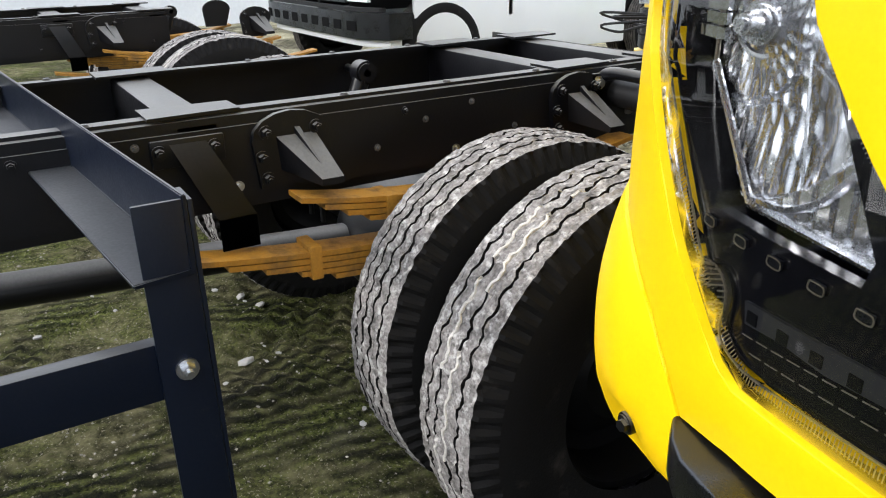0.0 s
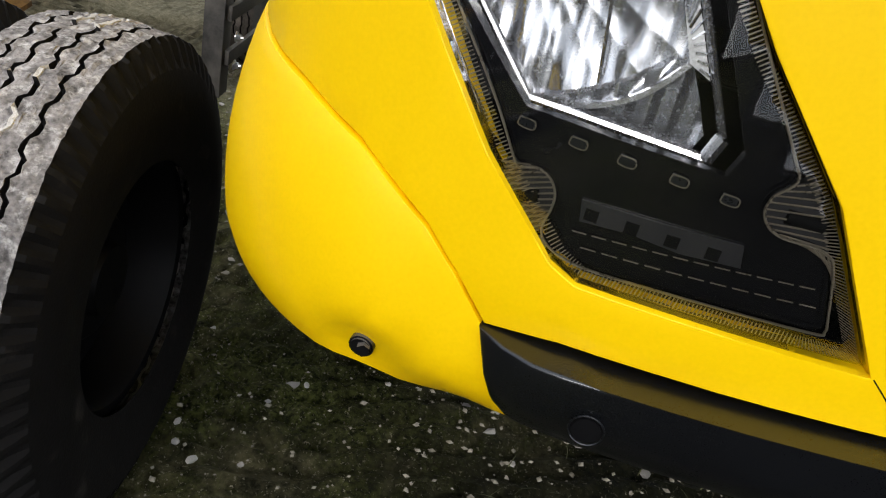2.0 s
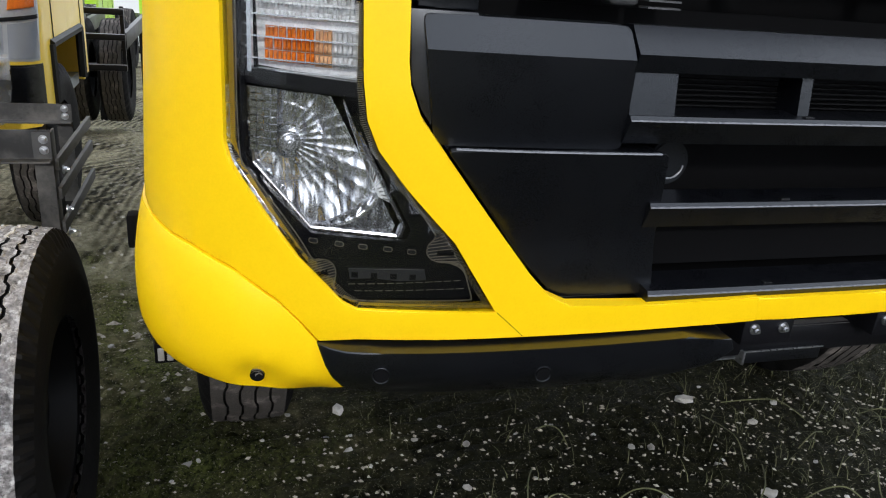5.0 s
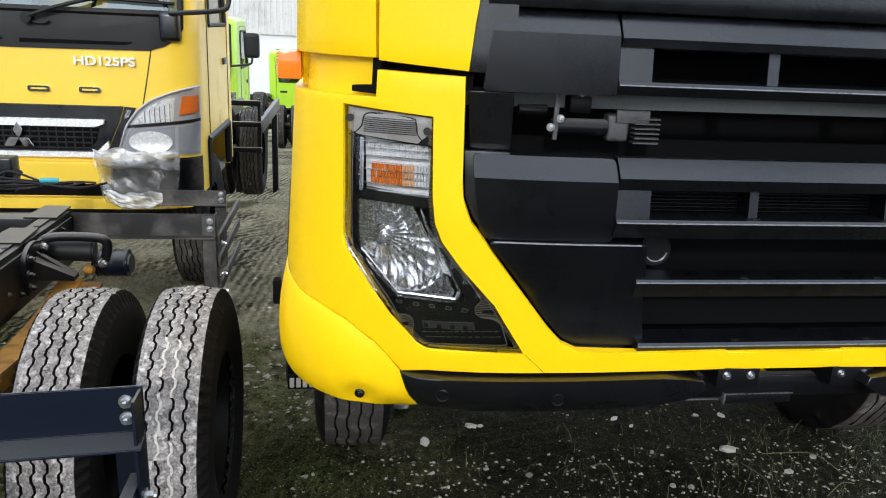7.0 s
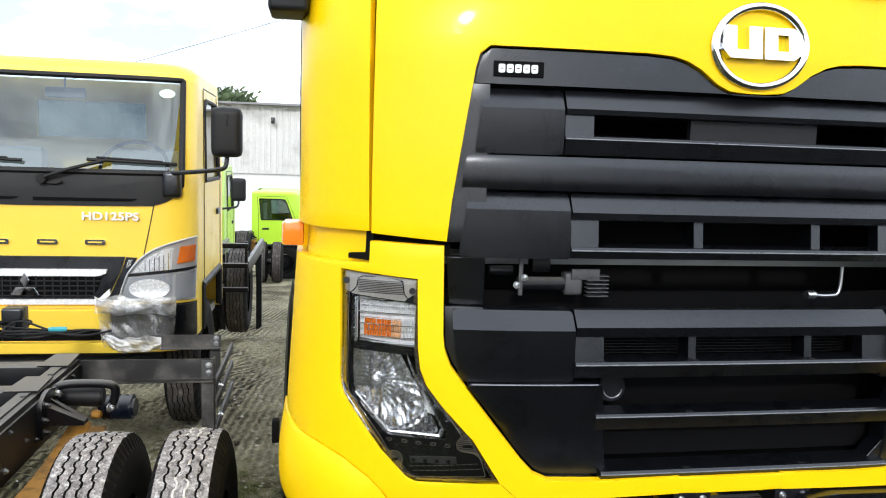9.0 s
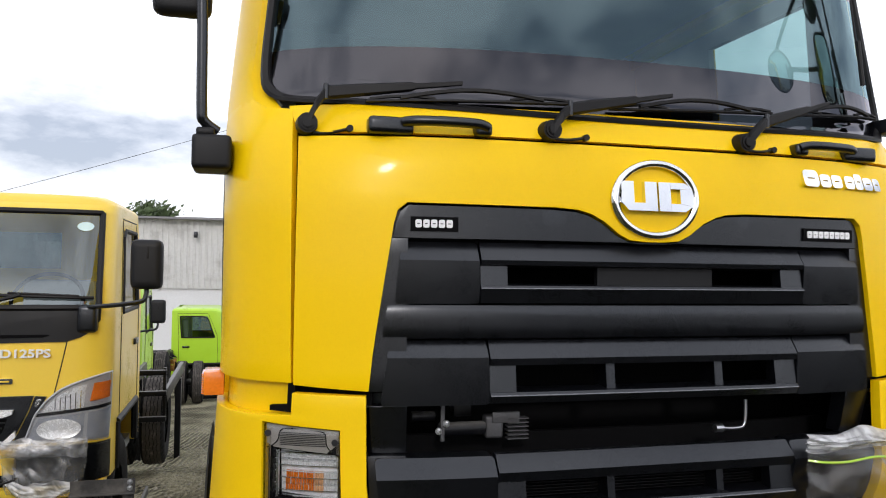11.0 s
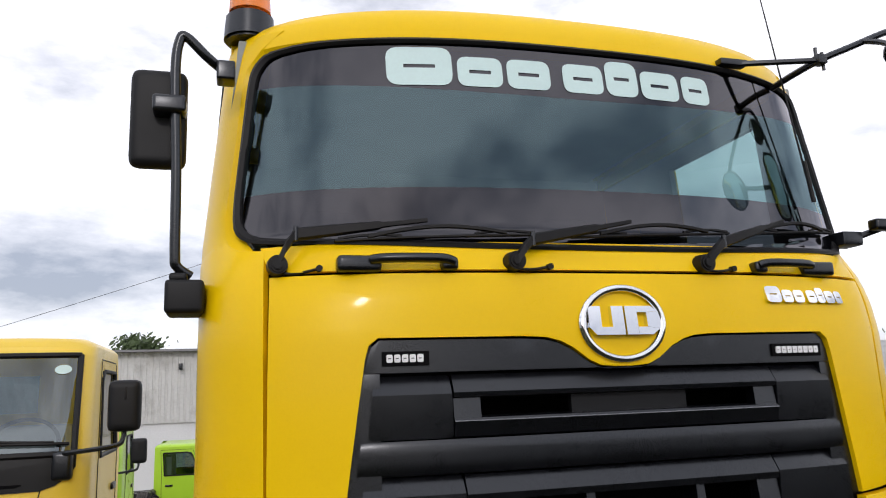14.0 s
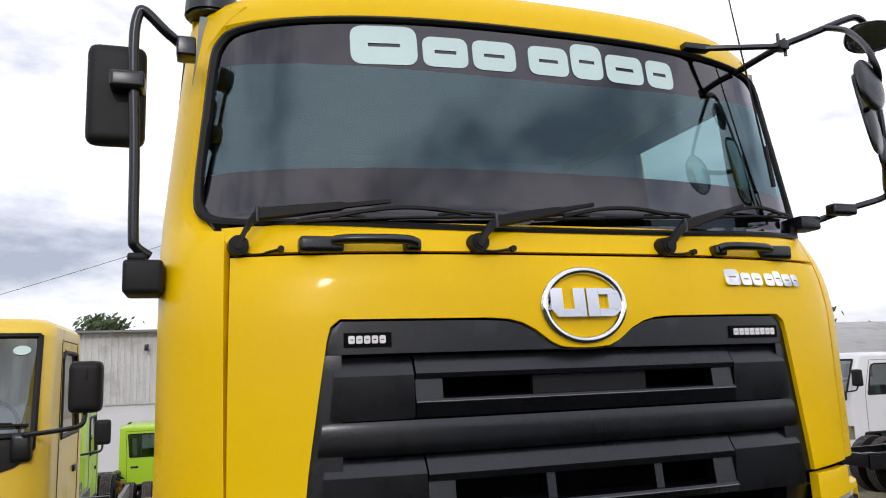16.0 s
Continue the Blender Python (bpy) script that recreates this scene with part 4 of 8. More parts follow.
for sg in (-1, 1):
    zl, zh = 1.988, 2.070
    if sg < 0:
        shape_out = [(-0.112, zh), (-0.112, 2.010), (-0.092, zl), (-0.003, zl), (-0.003, zh), (-0.040, zh), (-0.040, 2.010), (-0.074, 2.010), (-0.074, zh)]
        bm = prism(shape_out, ringc.y - 0.024, ringc.y + 0.004, 0.0)
        part("emblem_bar", lean_back(bm, zl, 0.13), CHROME, badge)
    else:
        for o in ([(0.003, zl), (0.040, zl), (0.040, zh), (0.003, zh)], [(0.0405, 2.052), (0.0405, zh), (0.085, zh), (0.108, 2.055), (0.070, 2.052)],
                  [(0.0405, zl), (0.085, zl), (0.108, 2.004), (0.070, 2.010), (0.0405, 2.010)], [(0.0705, 2.0105), (0.1082, 2.0045), (0.114, 2.030), (0.1082, 2.0545), (0.0705, 2.0515)]):
            part("emblem_bar", lean_back(prism(o, ringc.y - 0.024, ringc.y + 0.004, 0.0), zl, 0.13), CHROME, badge)


def glyph(x0, x1, z0, z1, slit, off, thick):
    """A plain rounded bar of a letter's size with a thin slit."""
    w = min(x1 - x0, z1 - z0)
    o = rounded([(x0, z0), (x1, z0), (x1, z1), (x0, z1)], w * 0.30, 5)
    m, zc = (x1 - x0) * 0.26, (z0 + z1) / 2
    hole = [(x0 + m, zc - slit), (x1 - m, zc - slit), (x1 - m, zc + slit), (x0 + m, zc + slit)]
    return panel(o, off, thick, 0.0, step=0.05, hole=[(arc(x, z), z) for x, z in hole])


# the makers' names drawn as plain shapes
for x0, x1, k in ((-0.694, -0.568, 5), (0.508, 0.702, 8)):
    bm = panel([(x0, 1.956), (x0, 1.918), (x1, 1.918), (x1, 1.956)], 0.005, 0.012, 0.002)
    b = part("badge", bm, DEEP, truck, "small black name badge with pale raised shapes")
    w = (x1 - x0 - 0.024) / k
    for i in range(k):
        part("name_shape", glyph(x0 + 0.012 + w * i, x0 + 0.012 + w * (i + 0.80), 1.927, 1.948, 0.0012, 0.0015, 0.004), WHITE_LETTER, b)
NAME = [(-0.633, -0.431, 1.0), (-0.415, -0.271, 0.78), (-0.256, -0.112, 0.78), (-0.068, 0.073, 0.78), (0.084, 0.201, 0.96), (0.213, 0.359, 0.78), (0.374, 0.485, 0.78)]
for x0, x1, h in NAME:
    u0, u1 = (x0 + 0.633) / 1.118, (x1 + 0.633) / 1.118
    bm = glyph(0.503 + 0.322 * u0, 0.503 + 0.322 * u1, 2.082, 2.082 + 0.052 * h, 0.002, -0.012, 0.012)
    part("name_shape", lean_back(bm, 2.082, 0.15), CHROME, truck, "raised chrome name shapes")

# ---------------------------------------------------------------- windscreen, roof and cab body
def bottom_z(x):
    return 2.238 + 0.052 * (abs(x) / 1.07) ** 3


WS = [(-1.0, 2.272), (-0.8, bottom_z(0.8)), (-0.4, bottom_z(0.4)), (0, 2.238), (0.4, bottom_z(0.4)), (0.8, bottom_z(0.8)), (1.0, 2.272), (1.06, 2.30), (1.078, 2.36),
      (1.055, 2.60), (1.035, 2.82), (1.02, 2.88), (0.97, 2.925), (0.6, 2.932), (0, 2.932), (-0.6, 2.932), (-0.97, 2.925), (-1.02, 2.88), (-1.035, 2.82), (-1.055, 2.60),
      (-1.078, 2.36), (-1.06, 2.30)]

for _ in range(2):
    # round the corners off
    WS = [q for (x0, z0), (x1, z1) in zip(WS, WS[1:] + WS[:1]) for q in ((x0 * 0.75 + x1 * 0.25, z0 * 0.75 + z1 * 0.25), (x0 * 0.25 + x1 * 0.75, z0 * 0.25 + z1 * 0.75))]
WS = resample(WS)


def shrink(outline, d):
    c = Vector((0, 2.58))
    out = []
    for x, z in outline:
        out.append((x - math.copysign(min(d, abs(x) * 0.02 * d / 0.02), x), z + (d if z < 2.58 else -d)))
    return out


ws_in = shrink(WS, 0.018)
# seal as a ring: outer outline joined to the inner one
seal = bmesh.new()
rows = []
for (xo, zo), (xi, zi) in zip(WS, ws_in):
    rows.append([seal.verts.new(front(xo, zo, 0.02)), seal.verts.new(front(xo, zo, -0.004)), seal.verts.new(front((xo + xi) / 2, (zo + zi) / 2, -0.010)),
                 seal.verts.new(front(xi, zi, -0.002)), seal.verts.new(front(xi, zi, 0.02))])
for a, b in zip(rows, rows[1:] + rows[:1]):
    for j in range(4):
        seal.faces.new((a[j], a[j + 1], b[j + 1], b[j]))
ws = part("windscreen", seal, RUBBER, truck, "wide windscreen in a black rubber seal")


def film_edge(x):
    """Lower edge of the sun strip, which rises to the sides."""
    return 2.745 + 0.048 * (x / 1.03) ** 2


def facing(ob, way):
    """Turns the faces of an open sheet towards a direction."""
    if sum((f.normal * f.area for f in ob.data.polygons), Vector()).dot(Vector(way)) < 0:
        ob.data.flip_normals()
    return ob


def glass_band(lo, hi, off=0.006):
    """A smooth band of glass between two heights, following the lower seal where it is lowest."""
    bm, rows = bmesh.new(), []
    for i in range(13):
        row = []
        for j in range(-30, 31):
            u = j / 30
            z0 = bottom_z(u * 1.06) + 0.012 if lo is None else film_edge(u * 1.03) if lo == "edge" else lo
            z1 = film_edge(u * 1.03) if hi == "edge" else hi
            z = z0 + (z1 - z0) * i / 12
            w = float(np.interp(z, [2.24, 2.28, 2.30, 2.36, 2.60, 2.82, 2.88, 2.925], [0.95, 1.02, 1.055, 1.072, 1.049, 1.029, 1.014, 0.972]))
            row.append(bm.verts.new(front(u * w, z, off)))
        rows.append(row)
    for a, b in zip(rows, rows[1:]):
        for j in range(60):
            bm.faces.new((a[j], a[j + 1], b[j + 1], b[j]))
    return bm


for nm, lo, hi, mt, lb in (("glass_top", "edge", 2.922, GLASS_TINT, "dark tinted film strip"), ("glass_middle", 2.434, "edge", GLASS_MID, "clear greenish glass"), ("glass_low", None, 2.434, GLASS_TINT, "dark tinted film strip")):
    g = facing(part(nm, glass_band(lo, hi), mt, ws, lb, smooth=180), (0, -1, 0))
    g.visible_shadow = False

# sun strip name, drawn as plain shapes
for x0, x1, h in NAME:
    part("strip_shape", glyph(x0, x1, 2.768, 2.768 + 0.132 * h, 0.006, 0.0035, 0.0004), STICKER, ws, "large pale mint sticker shapes", smooth=60)
# roof, pillars and side walls
roof = bmesh.new()
rows = []
ROOF_LINE = [(0.012, 2.922), (0.0, 2.935), (0.0, 2.965), (0.012, 3.01), (0.04, 3.052), (0.09, 3.082), (0.18, 3.105), (0.32, 3.12), (0.6, 3.13), (1.2, 3.13), (1.95, 3.11)]
for back, z in ROOF_LINE:
    row = []
    for i in range(-20, 21):
        u = i / 20
        zz = min(z, 2.97)
        s_side = side_arc(zz, 0.62)
        p = on_front(u * arc(1.075, zz) * 1.0, zz, 0.004)
        drop = 0.11 * abs(u) ** 4.5 if z > 2.97 else 0.0
        row.append(roof.verts.new((p.x * (1 - 0.02 * min(1, back * 8)), p.y + back, z - drop * min(1, back * 9))))
    rows.append(row)
for a, b in zip(rows, rows[1:]):
    for j in range(40):
        roof.faces.new((a[j], a[j + 1], b[j + 1], b[j]))
part("roof", roof, YELLOW, truck, "rounded yellow cab roof")

for sg in (-1, 1):
    pil = bmesh.new()
    rows = []
    for i in range(14):
        z = 2.26 + (2.99 - 2.26) * i / 13
        xo = float(np.interp(z, [2.26, 2.30, 2.36, 2.60, 2.82, 2.88, 2.93, 2.99], [1.03, 1.062, 1.080, 1.057, 1.037, 1.025, 0.98, 0.90]))
        s0, s1 = arc(xo, z), side_arc(z, 0.48)
        rows.append([pil.verts.new(on_front(sg * (s0 + (s1 - s0) * k / 8), z, 0.002 + (0.02 if k == 0 else 0))) for k in range(9)])
    for a, b in zip(rows, rows[1:]):
        for j in range(8):
            pil.faces.new((a[j], a[j + 1], b[j + 1], b[j]))
    part("pillar", pil, YELLOW, truck)
    trim = bmesh.new()
    rows = []
    for i in range(14):
        z = 2.27 + (2.93 - 2.27) * i / 13
        xo = float(np.interp(z, [2.26, 2.30, 2.36, 2.60, 2.82, 2.88, 2.93], [1.02, 1.055, 1.073, 1.050, 1.030, 1.015, 0.97]))
        s0, s1 = arc(xo, z), side_arc(z, 0.48)
        rows.append([trim.verts.new(on_front(sg * (s0 + (s1 - s0) * k / 6), z, 0.024 + 0.02 * min(k, 2))) for k in range(7)])
    for a, b in zip(rows, rows[1:]):
        for j in range(6):
            trim.faces.new((a[j], a[j + 1], b[j + 1], b[j]))
    part("pillar_trim", trim, CAB_INNER, truck, "grey inner pillar trim")
    # door with a window opening, made as a frame of boxes round the opening
    X = sg * 1.165
    door = bmesh.new()
    for y0, y1, z0, z1 in ((0.50, 1.56, 1.30, 2.20), (0.50, 0.55, 2.20, 2.98), (1.24, 1.56, 2.20, 2.98), (0.55, 1.24, 2.93, 2.98)):
        add_box(door, min(X, X - sg * 0.05), max(X, X - sg * 0.05), y0, y1, z0, z1, 0.006)
    for v in door.verts:
        if v.co.z > 2.2:
            v.co.x -= sg * 0.085 * (v.co.z - 2.2)
    d = part("door", door, YELLOW, truck, "yellow cab door")
    wg = bmesh.new()
    wg.faces.new([wg.verts.new((X - sg * (0.028 + 0.085 * (z - 2.2)), y, z)) for y, z in ((0.55, 2.20), (1.24, 2.20), (1.24, 2.93), (0.55, 2.93))])
    g = facing(part("door_window", wg, GLASS_SIDE, d), (-sg, 0, 0))
    lc = bmesh.new()
    for y0, y1, z0, z1 in ((0.36, 1.56, 1.50, 2.215), (0.36, 0.565, 2.215, 2.99), (1.21, 1.90, 2.215, 2.99), (0.565, 1.21, 2.90, 2.99)):
        add_box(lc, *sorted((X - sg * 0.032, X - sg * 0.062)), y0, y1, z0, z1)
    for v in lc.verts:
        if v.co.z > 2.21:
            v.co.x -= sg * 0.085 * (v.co.z - 2.2)
    part("door_lining", lc, CAB_INNER, d, "grey inner door lining")
    g.visible_shadow = False
    rb = bmesh.new()
    add_tube(rb, [(X + sg * 0.002, 0.505, 1.55), (X + sg * 0.003, 0.505, 2.1), (X - sg * 0.02, 0.505, 2.4), (X - sg * 0.06, 0.505, 2.95)], 0.007, 8)
    part("door_seal", rb, RUBBER, d)
    hb = bmesh.new()
    add_box(hb, min(X, X + sg * 0.03), max(X, X + sg * 0.03), 1.34, 1.48, 1.95, 1.99, 0.01)
    part("door_handle", hb, TRIM, d)
    qw = bmesh.new()
    add_box(qw, min(X, X - sg * 0.05), max(X, X - sg * 0.05), 1.562, 2.02, 1.30, 2.97, 0.01)
    for v in qw.verts:
        if v.co.z > 2.2:
            v.co.x -= sg * 0.085 * (v.co.z - 2.2)
    part("rear_quarter", qw, YELLOW, truck)
    part("cant_rail", box(*sorted((sg * 1.02, sg * 1.09)), 0.44, 2.0, 2.975, 3.04, 0.01), YELLOW, truck)
    # step box and arch behind the bumper
    st = bmesh.new()
    add_box(st, min(sg * 1.19, sg * 0.95), max(sg * 1.19, sg * 0.95), 0.40, 0.80, 0.62, 1.30, 0.03)
    part("step_box", st, TRIM_GREY, truck, "charcoal plastic cab step")
    ar = bmesh.new()
    prof = []
    for k in range(15):
        a = math.pi * k / 14
        prof.append((1.15 - 0.62 * math.cos(a), 0.52 + 0.62 * math.sin(a)))
    rr = []
    for y, z in prof:
        rr.append([ar.verts.new((sg * xx, y, z)) for xx in (0.80, 1.225, 1.225)] + [ar.verts.new((sg * 1.215, 1.15 + (y - 1.15) * 1.10, 0.52 + (z - 0.52) * 1.10))])
    for a, b in zip(rr, rr[1:]):
        for j in (0, 2):
            ar.faces.new((a[j], a[j + 1], b[j + 1], b[j]))
    part("wheel_arch", ar, TRIM_GREY, truck, "charcoal plastic wheel arch")
    # side indicator
    s = sg * side_arc(1.48, 0.36)
    p = on_front(s, 1.48, 0.0)
    ib = bmesh.new()
    add_box(ib, *sorted((p.x - sg * 0.015, p.x + sg * 0.044)), p.y - 0.055, p.y + 0.055, 1.448, 1.517, 0.008)
    ind = part("side_indicator", ib, AMBER, truck, "amber side indicator lamp")
    fl = bmesh.new()
    for k in range(9):
        add_box(fl, p.x + sg * 0.044 - 0.004, p.x + sg * 0.044 + 0.004, p.y - 0.050, p.y + 0.050, 1.453 + 0.0068 * k, 1.456 + 0.0068 * k)
    part("lamp_ribs", fl, AMBER, ind)
    # unreadable side lettering
    for k in range(6):
        lb = bmesh.new()
        add_box(lb, X + sg * 0.001 - 0.002, X + sg * 0.001 + 0.004, 0.515 + 0.036 * k, 0.541 + 0.036 * k, 1.575, 1.575 + (0.055 if k % 2 else 0.045), 0.002)
        part("side_letter", lb, CHROME, truck)

cabin = bmesh.new()
add_box(cabin, -1.06, 1.06, 1.92, 1.98, 1.30, 3.05, 0.0)
part("rear_wall", cabin, CAB_INNER, truck)
fl = bmesh.new()
add_box(fl, -1.10, 1.10, 0.30, 1.95, 1.40, 1.46)
part("cab_floor", fl, CAB_INNER, truck)
lin = bmesh.new()
add_box(lin, -0.95, 0.95, 0.42, 1.92, 3.03, 3.05)
part("headlining", lin, CAB_INNER, truck)
db = bmesh.new()
add_box(db, -1.04, 1.04, 0.26, 0.62, 2.02, 2.24, 0.05, 3)
add_box(db, -0.98, -0.30, 0.40, 0.66, 2.20, 2.30, 0.04, 3)
part("dashboard", db, TRIM_GREY, truck, "dark grey dashboard")
sw = bmesh.new()
c = Vector((-0.62, 0.78, 2.28))
mt = Matrix.Translation(c) @ Euler((radians(35), 0, 0)).to_matrix().to_4x4()
pts = [mt @ Vector((0.22 * math.cos(a), 0.22 * math.sin(a), 0)) for a in [2 * math.pi * k / 20 for k in range(21)]]
add_tube(sw, pts, 0.014, 8)
add_tube(sw, [mt @ Vector((-0.22, 0, 0)), mt @ Vector((0, 0.02, -0.02)), mt @ Vector((0.22, 0, 0))], 0.014, 6)
add_cyl(sw, mt @ Vector((0, 0, -0.01)), mt @ Vector((0, 0, -0.3)), 0.03)
part("steering_wheel", sw, TRIM_GREY, truck)
for x in (-0.62, 0.62):
    sb = bmesh.new()
    add_box(sb, x - 0.26, x + 0.26, 1.10, 1.60, 1.75, 1.92, 0.05, 3)
    add_box(sb, x - 0.25, x + 0.25, 1.52, 1.68, 1.90, 2.55, 0.06, 3)
    add_box(sb, x - 0.14, x + 0.14, 1.55, 1.66, 2.55, 2.72, 0.04, 3)
    part("seat", sb, CAB_INNER, truck, "grey cloth cab seat")

# ---------------------------------------------------------------- wipers, grab handles
def flat_arm(bm, pts, wide, deep):
    """A flat tapered bar through points, with its broad side to the front."""
    rings = []
    for q, w, d in zip(pts, wide, deep):
        rings.append([bm.verts.new(q + Vector((0, y, z))) for y, z in ((-d, -w * 0.7), (-d, w * 0.7), (-d * 0.4, w), (d, w), (d, -w), (-d * 0.4, -w))])
    for a, b in zip(rings, rings[1:]):
        for k in range(6):
            bm.faces.new((a[k], a[(k + 1) % 6], b[(k + 1) % 6], b[k]))
    bm.faces.new(rings[0][::-1])
    bm.faces.new(rings[-1])


# pivot, elbow, tip of the arm, then the two ends of the blade
for x, elb, end, left, right in ((-0.952, (-0.885, 2.288), (-0.545, 2.322), (-0.800, 2.268), (-0.232, 2.284)),
                                 (-0.312, (-0.254, 2.262), (0.070, 2.327), (-0.120, 2.278), (0.430, 2.306)),
                                 (0.298, (0.372, 2.268), (0.655, 2.358), (0.480, 2.306), (0.950, 2.350))):
    p = front(x, 2.200, -0.012)
    wb = bmesh.new()
    add_cyl(wb, p + Vector((0, 0.02, 0)), p + Vector((0, -0.030, 0)), 0.030, 0.026, n=22, bevel=0.005)
    add_cyl(wb, p + Vector((0, -0.028, 0)), p + Vector((0, -0.036, 0)), 0.015, n=12, bevel=0.002)
    elbow, tip = front(*elb, -0.048), front(*end, -0.036)
    knee = p + Vector((0, -0.026, 0))
    flat_arm(wb, [knee, knee + (elbow - knee) * 0.5 + Vector((-0.006, -0.010, 0.004)), elbow + Vector((-0.010, -0.004, -0.006)), elbow], (0.020, 0.017, 0.016, 0.016), (0.010, 0.011, 0.011, 0.010))
    wob = part("wiper", wb, RUBBER, truck, "black windscreen wiper arm")
    wa = bmesh.new()
    flat_arm(wa, [elbow + (tip - elbow) * k for k in (-0.02, 0.04, 0.3, 0.62, 0.65, 1.0)], (0.017, 0.0175, 0.0155, 0.012, 0.008, 0.006), (0.010, 0.011, 0.010, 0.008, 0.005, 0.004))
    part("arm", wa, RUBBER, wob)
    wj = bmesh.new()
    add_cyl(wj, elbow + Vector((-0.006, -0.008, -0.020)), elbow + Vector((-0.006, -0.008, 0.020)), 0.007, n=12)
    part("joint", wj, TRIM, wob)

    def along(t, dz=0.0, off=-0.014):
        return front(left[0] + (right[0] - left[0]) * t, left[1] + (right[1] - left[1]) * t + dz, off)

    bl = bmesh.new()
    flat_arm(bl, [along(k / 12) for k in range(13)], [0.0035] * 13, [0.010] * 13)
    part("wiper_blade", bl, RUBBER, wob, "thin black rubber blade")
    yk = bmesh.new()
    flat_arm(yk, [along(0.16 + 0.68 * k / 12, 0.006 + 0.022 * math.sin(math.pi * k / 12), -0.026 - 0.008 * math.sin(math.pi * k / 12)) for k in range(13)], [0.0055] * 13, [0.006] * 13)
    part("yoke", yk, RUBBER, wob)
    for t0, t1 in ((0.02, 0.32), (0.68, 0.98)):
        yk = bmesh.new()
        flat_arm(yk, [along(t0 + (t1 - t0) * k / 8, 0.005 + 0.007 * math.sin(math.pi * k / 8), -0.022) for k in range(9)], [0.0038] * 9, [0.005] * 9)
        part("claw", yk, RUBBER, wob)
    hs = bmesh.new()
    e = front(x + 0.105, 2.186, -0.008)
    add_tube(hs, [p + Vector((0.01, -0.01, -0.022)), p + Vector((0.05, -0.014, -0.024)), e], 0.0045, 6)
    add_cyl(hs, e + Vector((0, 0.01, 0)), e + Vector((0, -0.010, 0)), 0.009, n=12)
    part("washer_hose", hs, RUBBER, wob)

for x0, x1 in ((-0.806, -0.478), (0.806, 0.478)):
    sg = -1 if x0 < 0 else 1
    gb = bmesh.new()
    zc = 2.196
    def gp(t, off, dz=0.0):
        return front(x0 + (x1 - x0) * t, zc + dz, off)
    a = gp(0.09, 0)
    add_box(gb, *sorted((x0, x0 + (x1 - x0) * 0.37)), gp(0.2, 0).y - 0.034, gp(0.2, 0).y + 0.02, zc - 0.024, zc + 0.022, 0.014, 3)
    b_ = gp(0.93, 0)
    add_box(gb, *sorted((x0 + (x1 - x0) * 0.86, x1)), b_.y - 0.034, b_.y + 0.01, zc - 0.022, zc + 0.014, 0.012, 3)
    add_tube(gb, [gp(0.30, -0.030, 0.008), gp(0.40, -0.042, 0.010), gp(0.65, -0.044, 0.010), gp(0.88, -0.038, 0.008), gp(0.97, -0.028, 0.0)], 0.0135, 10)
    part("grab_handle", gb, TRIM, truck, "black plastic grab handle under the windscreen")

# ---------------------------------------------------------------- mirrors, beacon, aerial
bm = bmesh.new()
add_tube(bm, [(-1.11, 0.24, 2.83), (-1.16, 0.21, 2.86), (-1.215, 0.20, 2.91), (-1.235, 0.20, 2.90), (-1.245, 0.20, 2.80), (-1.235, 0.205, 2.50), (-1.232, 0.21, 2.26), (-1.225, 0.215, 2.22), (-1.19, 0.23, 2.195)], 0.015, 10)
mir = part("mirror", bm, TRIM, truck, "black cab mirror on a tubular arm")
bm = bmesh.new()
add_box(bm, -1.372, -1.212, 0.235, 0.30, 2.520, 2.822, 0.034, 5)
part("mirror_head", bm, TRIM_GREY, mir, "dark grey mirror housing")
bm = bmesh.new()
add_box(bm, -1.352, -1.232, 0.299, 0.304, 2.545, 2.80, 0.002)
part("mirror_glass", bm, CHROME, mir)
bm = bmesh.new()
add_box(bm, -1.305, -1.212, 0.172, 0.255, 2.668, 2.72, 0.012, 3)
part("mirror_clamp", bm, TRIM, mir)
bm = bmesh.new()
add_box(bm, -1.255, -1.150, 0.175, 0.33, 2.085, 2.18, 0.014, 3)
add_box(bm, -1.245, -1.195, 0.185, 0.26, 2.175, 2.20, 0.01, 3)
part("mirror_foot", bm, TRIM_GREY, mir)
bm = bmesh.new()
add_box(bm, -1.13, -1.075, 0.20, 0.27, 2.79, 2.85, 0.008, 3)
part("mirror_bracket", bm, TRIM, mir)

JOINT = Vector((0.886, 0.0, 2.937))
bm = bmesh.new()
add_tube(bm, [(0.60, 0.11, 2.945), (0.72, 0.06, 2.940), JOINT], 0.010, 8)
add_tube(bm, [(0.835, 0.185, 2.905), (0.850, 0.10, 2.918), JOINT, (1.0, -0.02, 2.985), (1.155, -0.03, 3.052), (1.215, -0.03, 3.068), (1.262, -0.02, 3.045), (1.285, -0.01, 2.96), (1.290, 0.0, 2.84), (1.302, 0.0, 2.65), (1.345, 0.05, 2.47), (1.39, 0.10, 2.436), (1.28, 0.15, 2.40), (1.12, 0.20, 2.345)], 0.012, 8)
mir2 = part("mirror", bm, TRIM, truck, "black double mirror on a braced tubular arm")
bm = bmesh.new()
add_box(bm, 0.868, 0.904, -0.020, 0.020, 2.920, 2.954, 0.006)
add_cyl(bm, JOINT + Vector((-0.012, 0, 0.0)), JOINT + Vector((-0.012, 0, 0.045)), 0.006, n=8)
add_cyl(bm, JOINT + Vector((0.014, 0, -0.035)), JOINT + Vector((0.014, 0, 0.03)), 0.006, n=8)
part("mirror_clamp", bm, TRIM, mir2, "small bolted tube clamp")
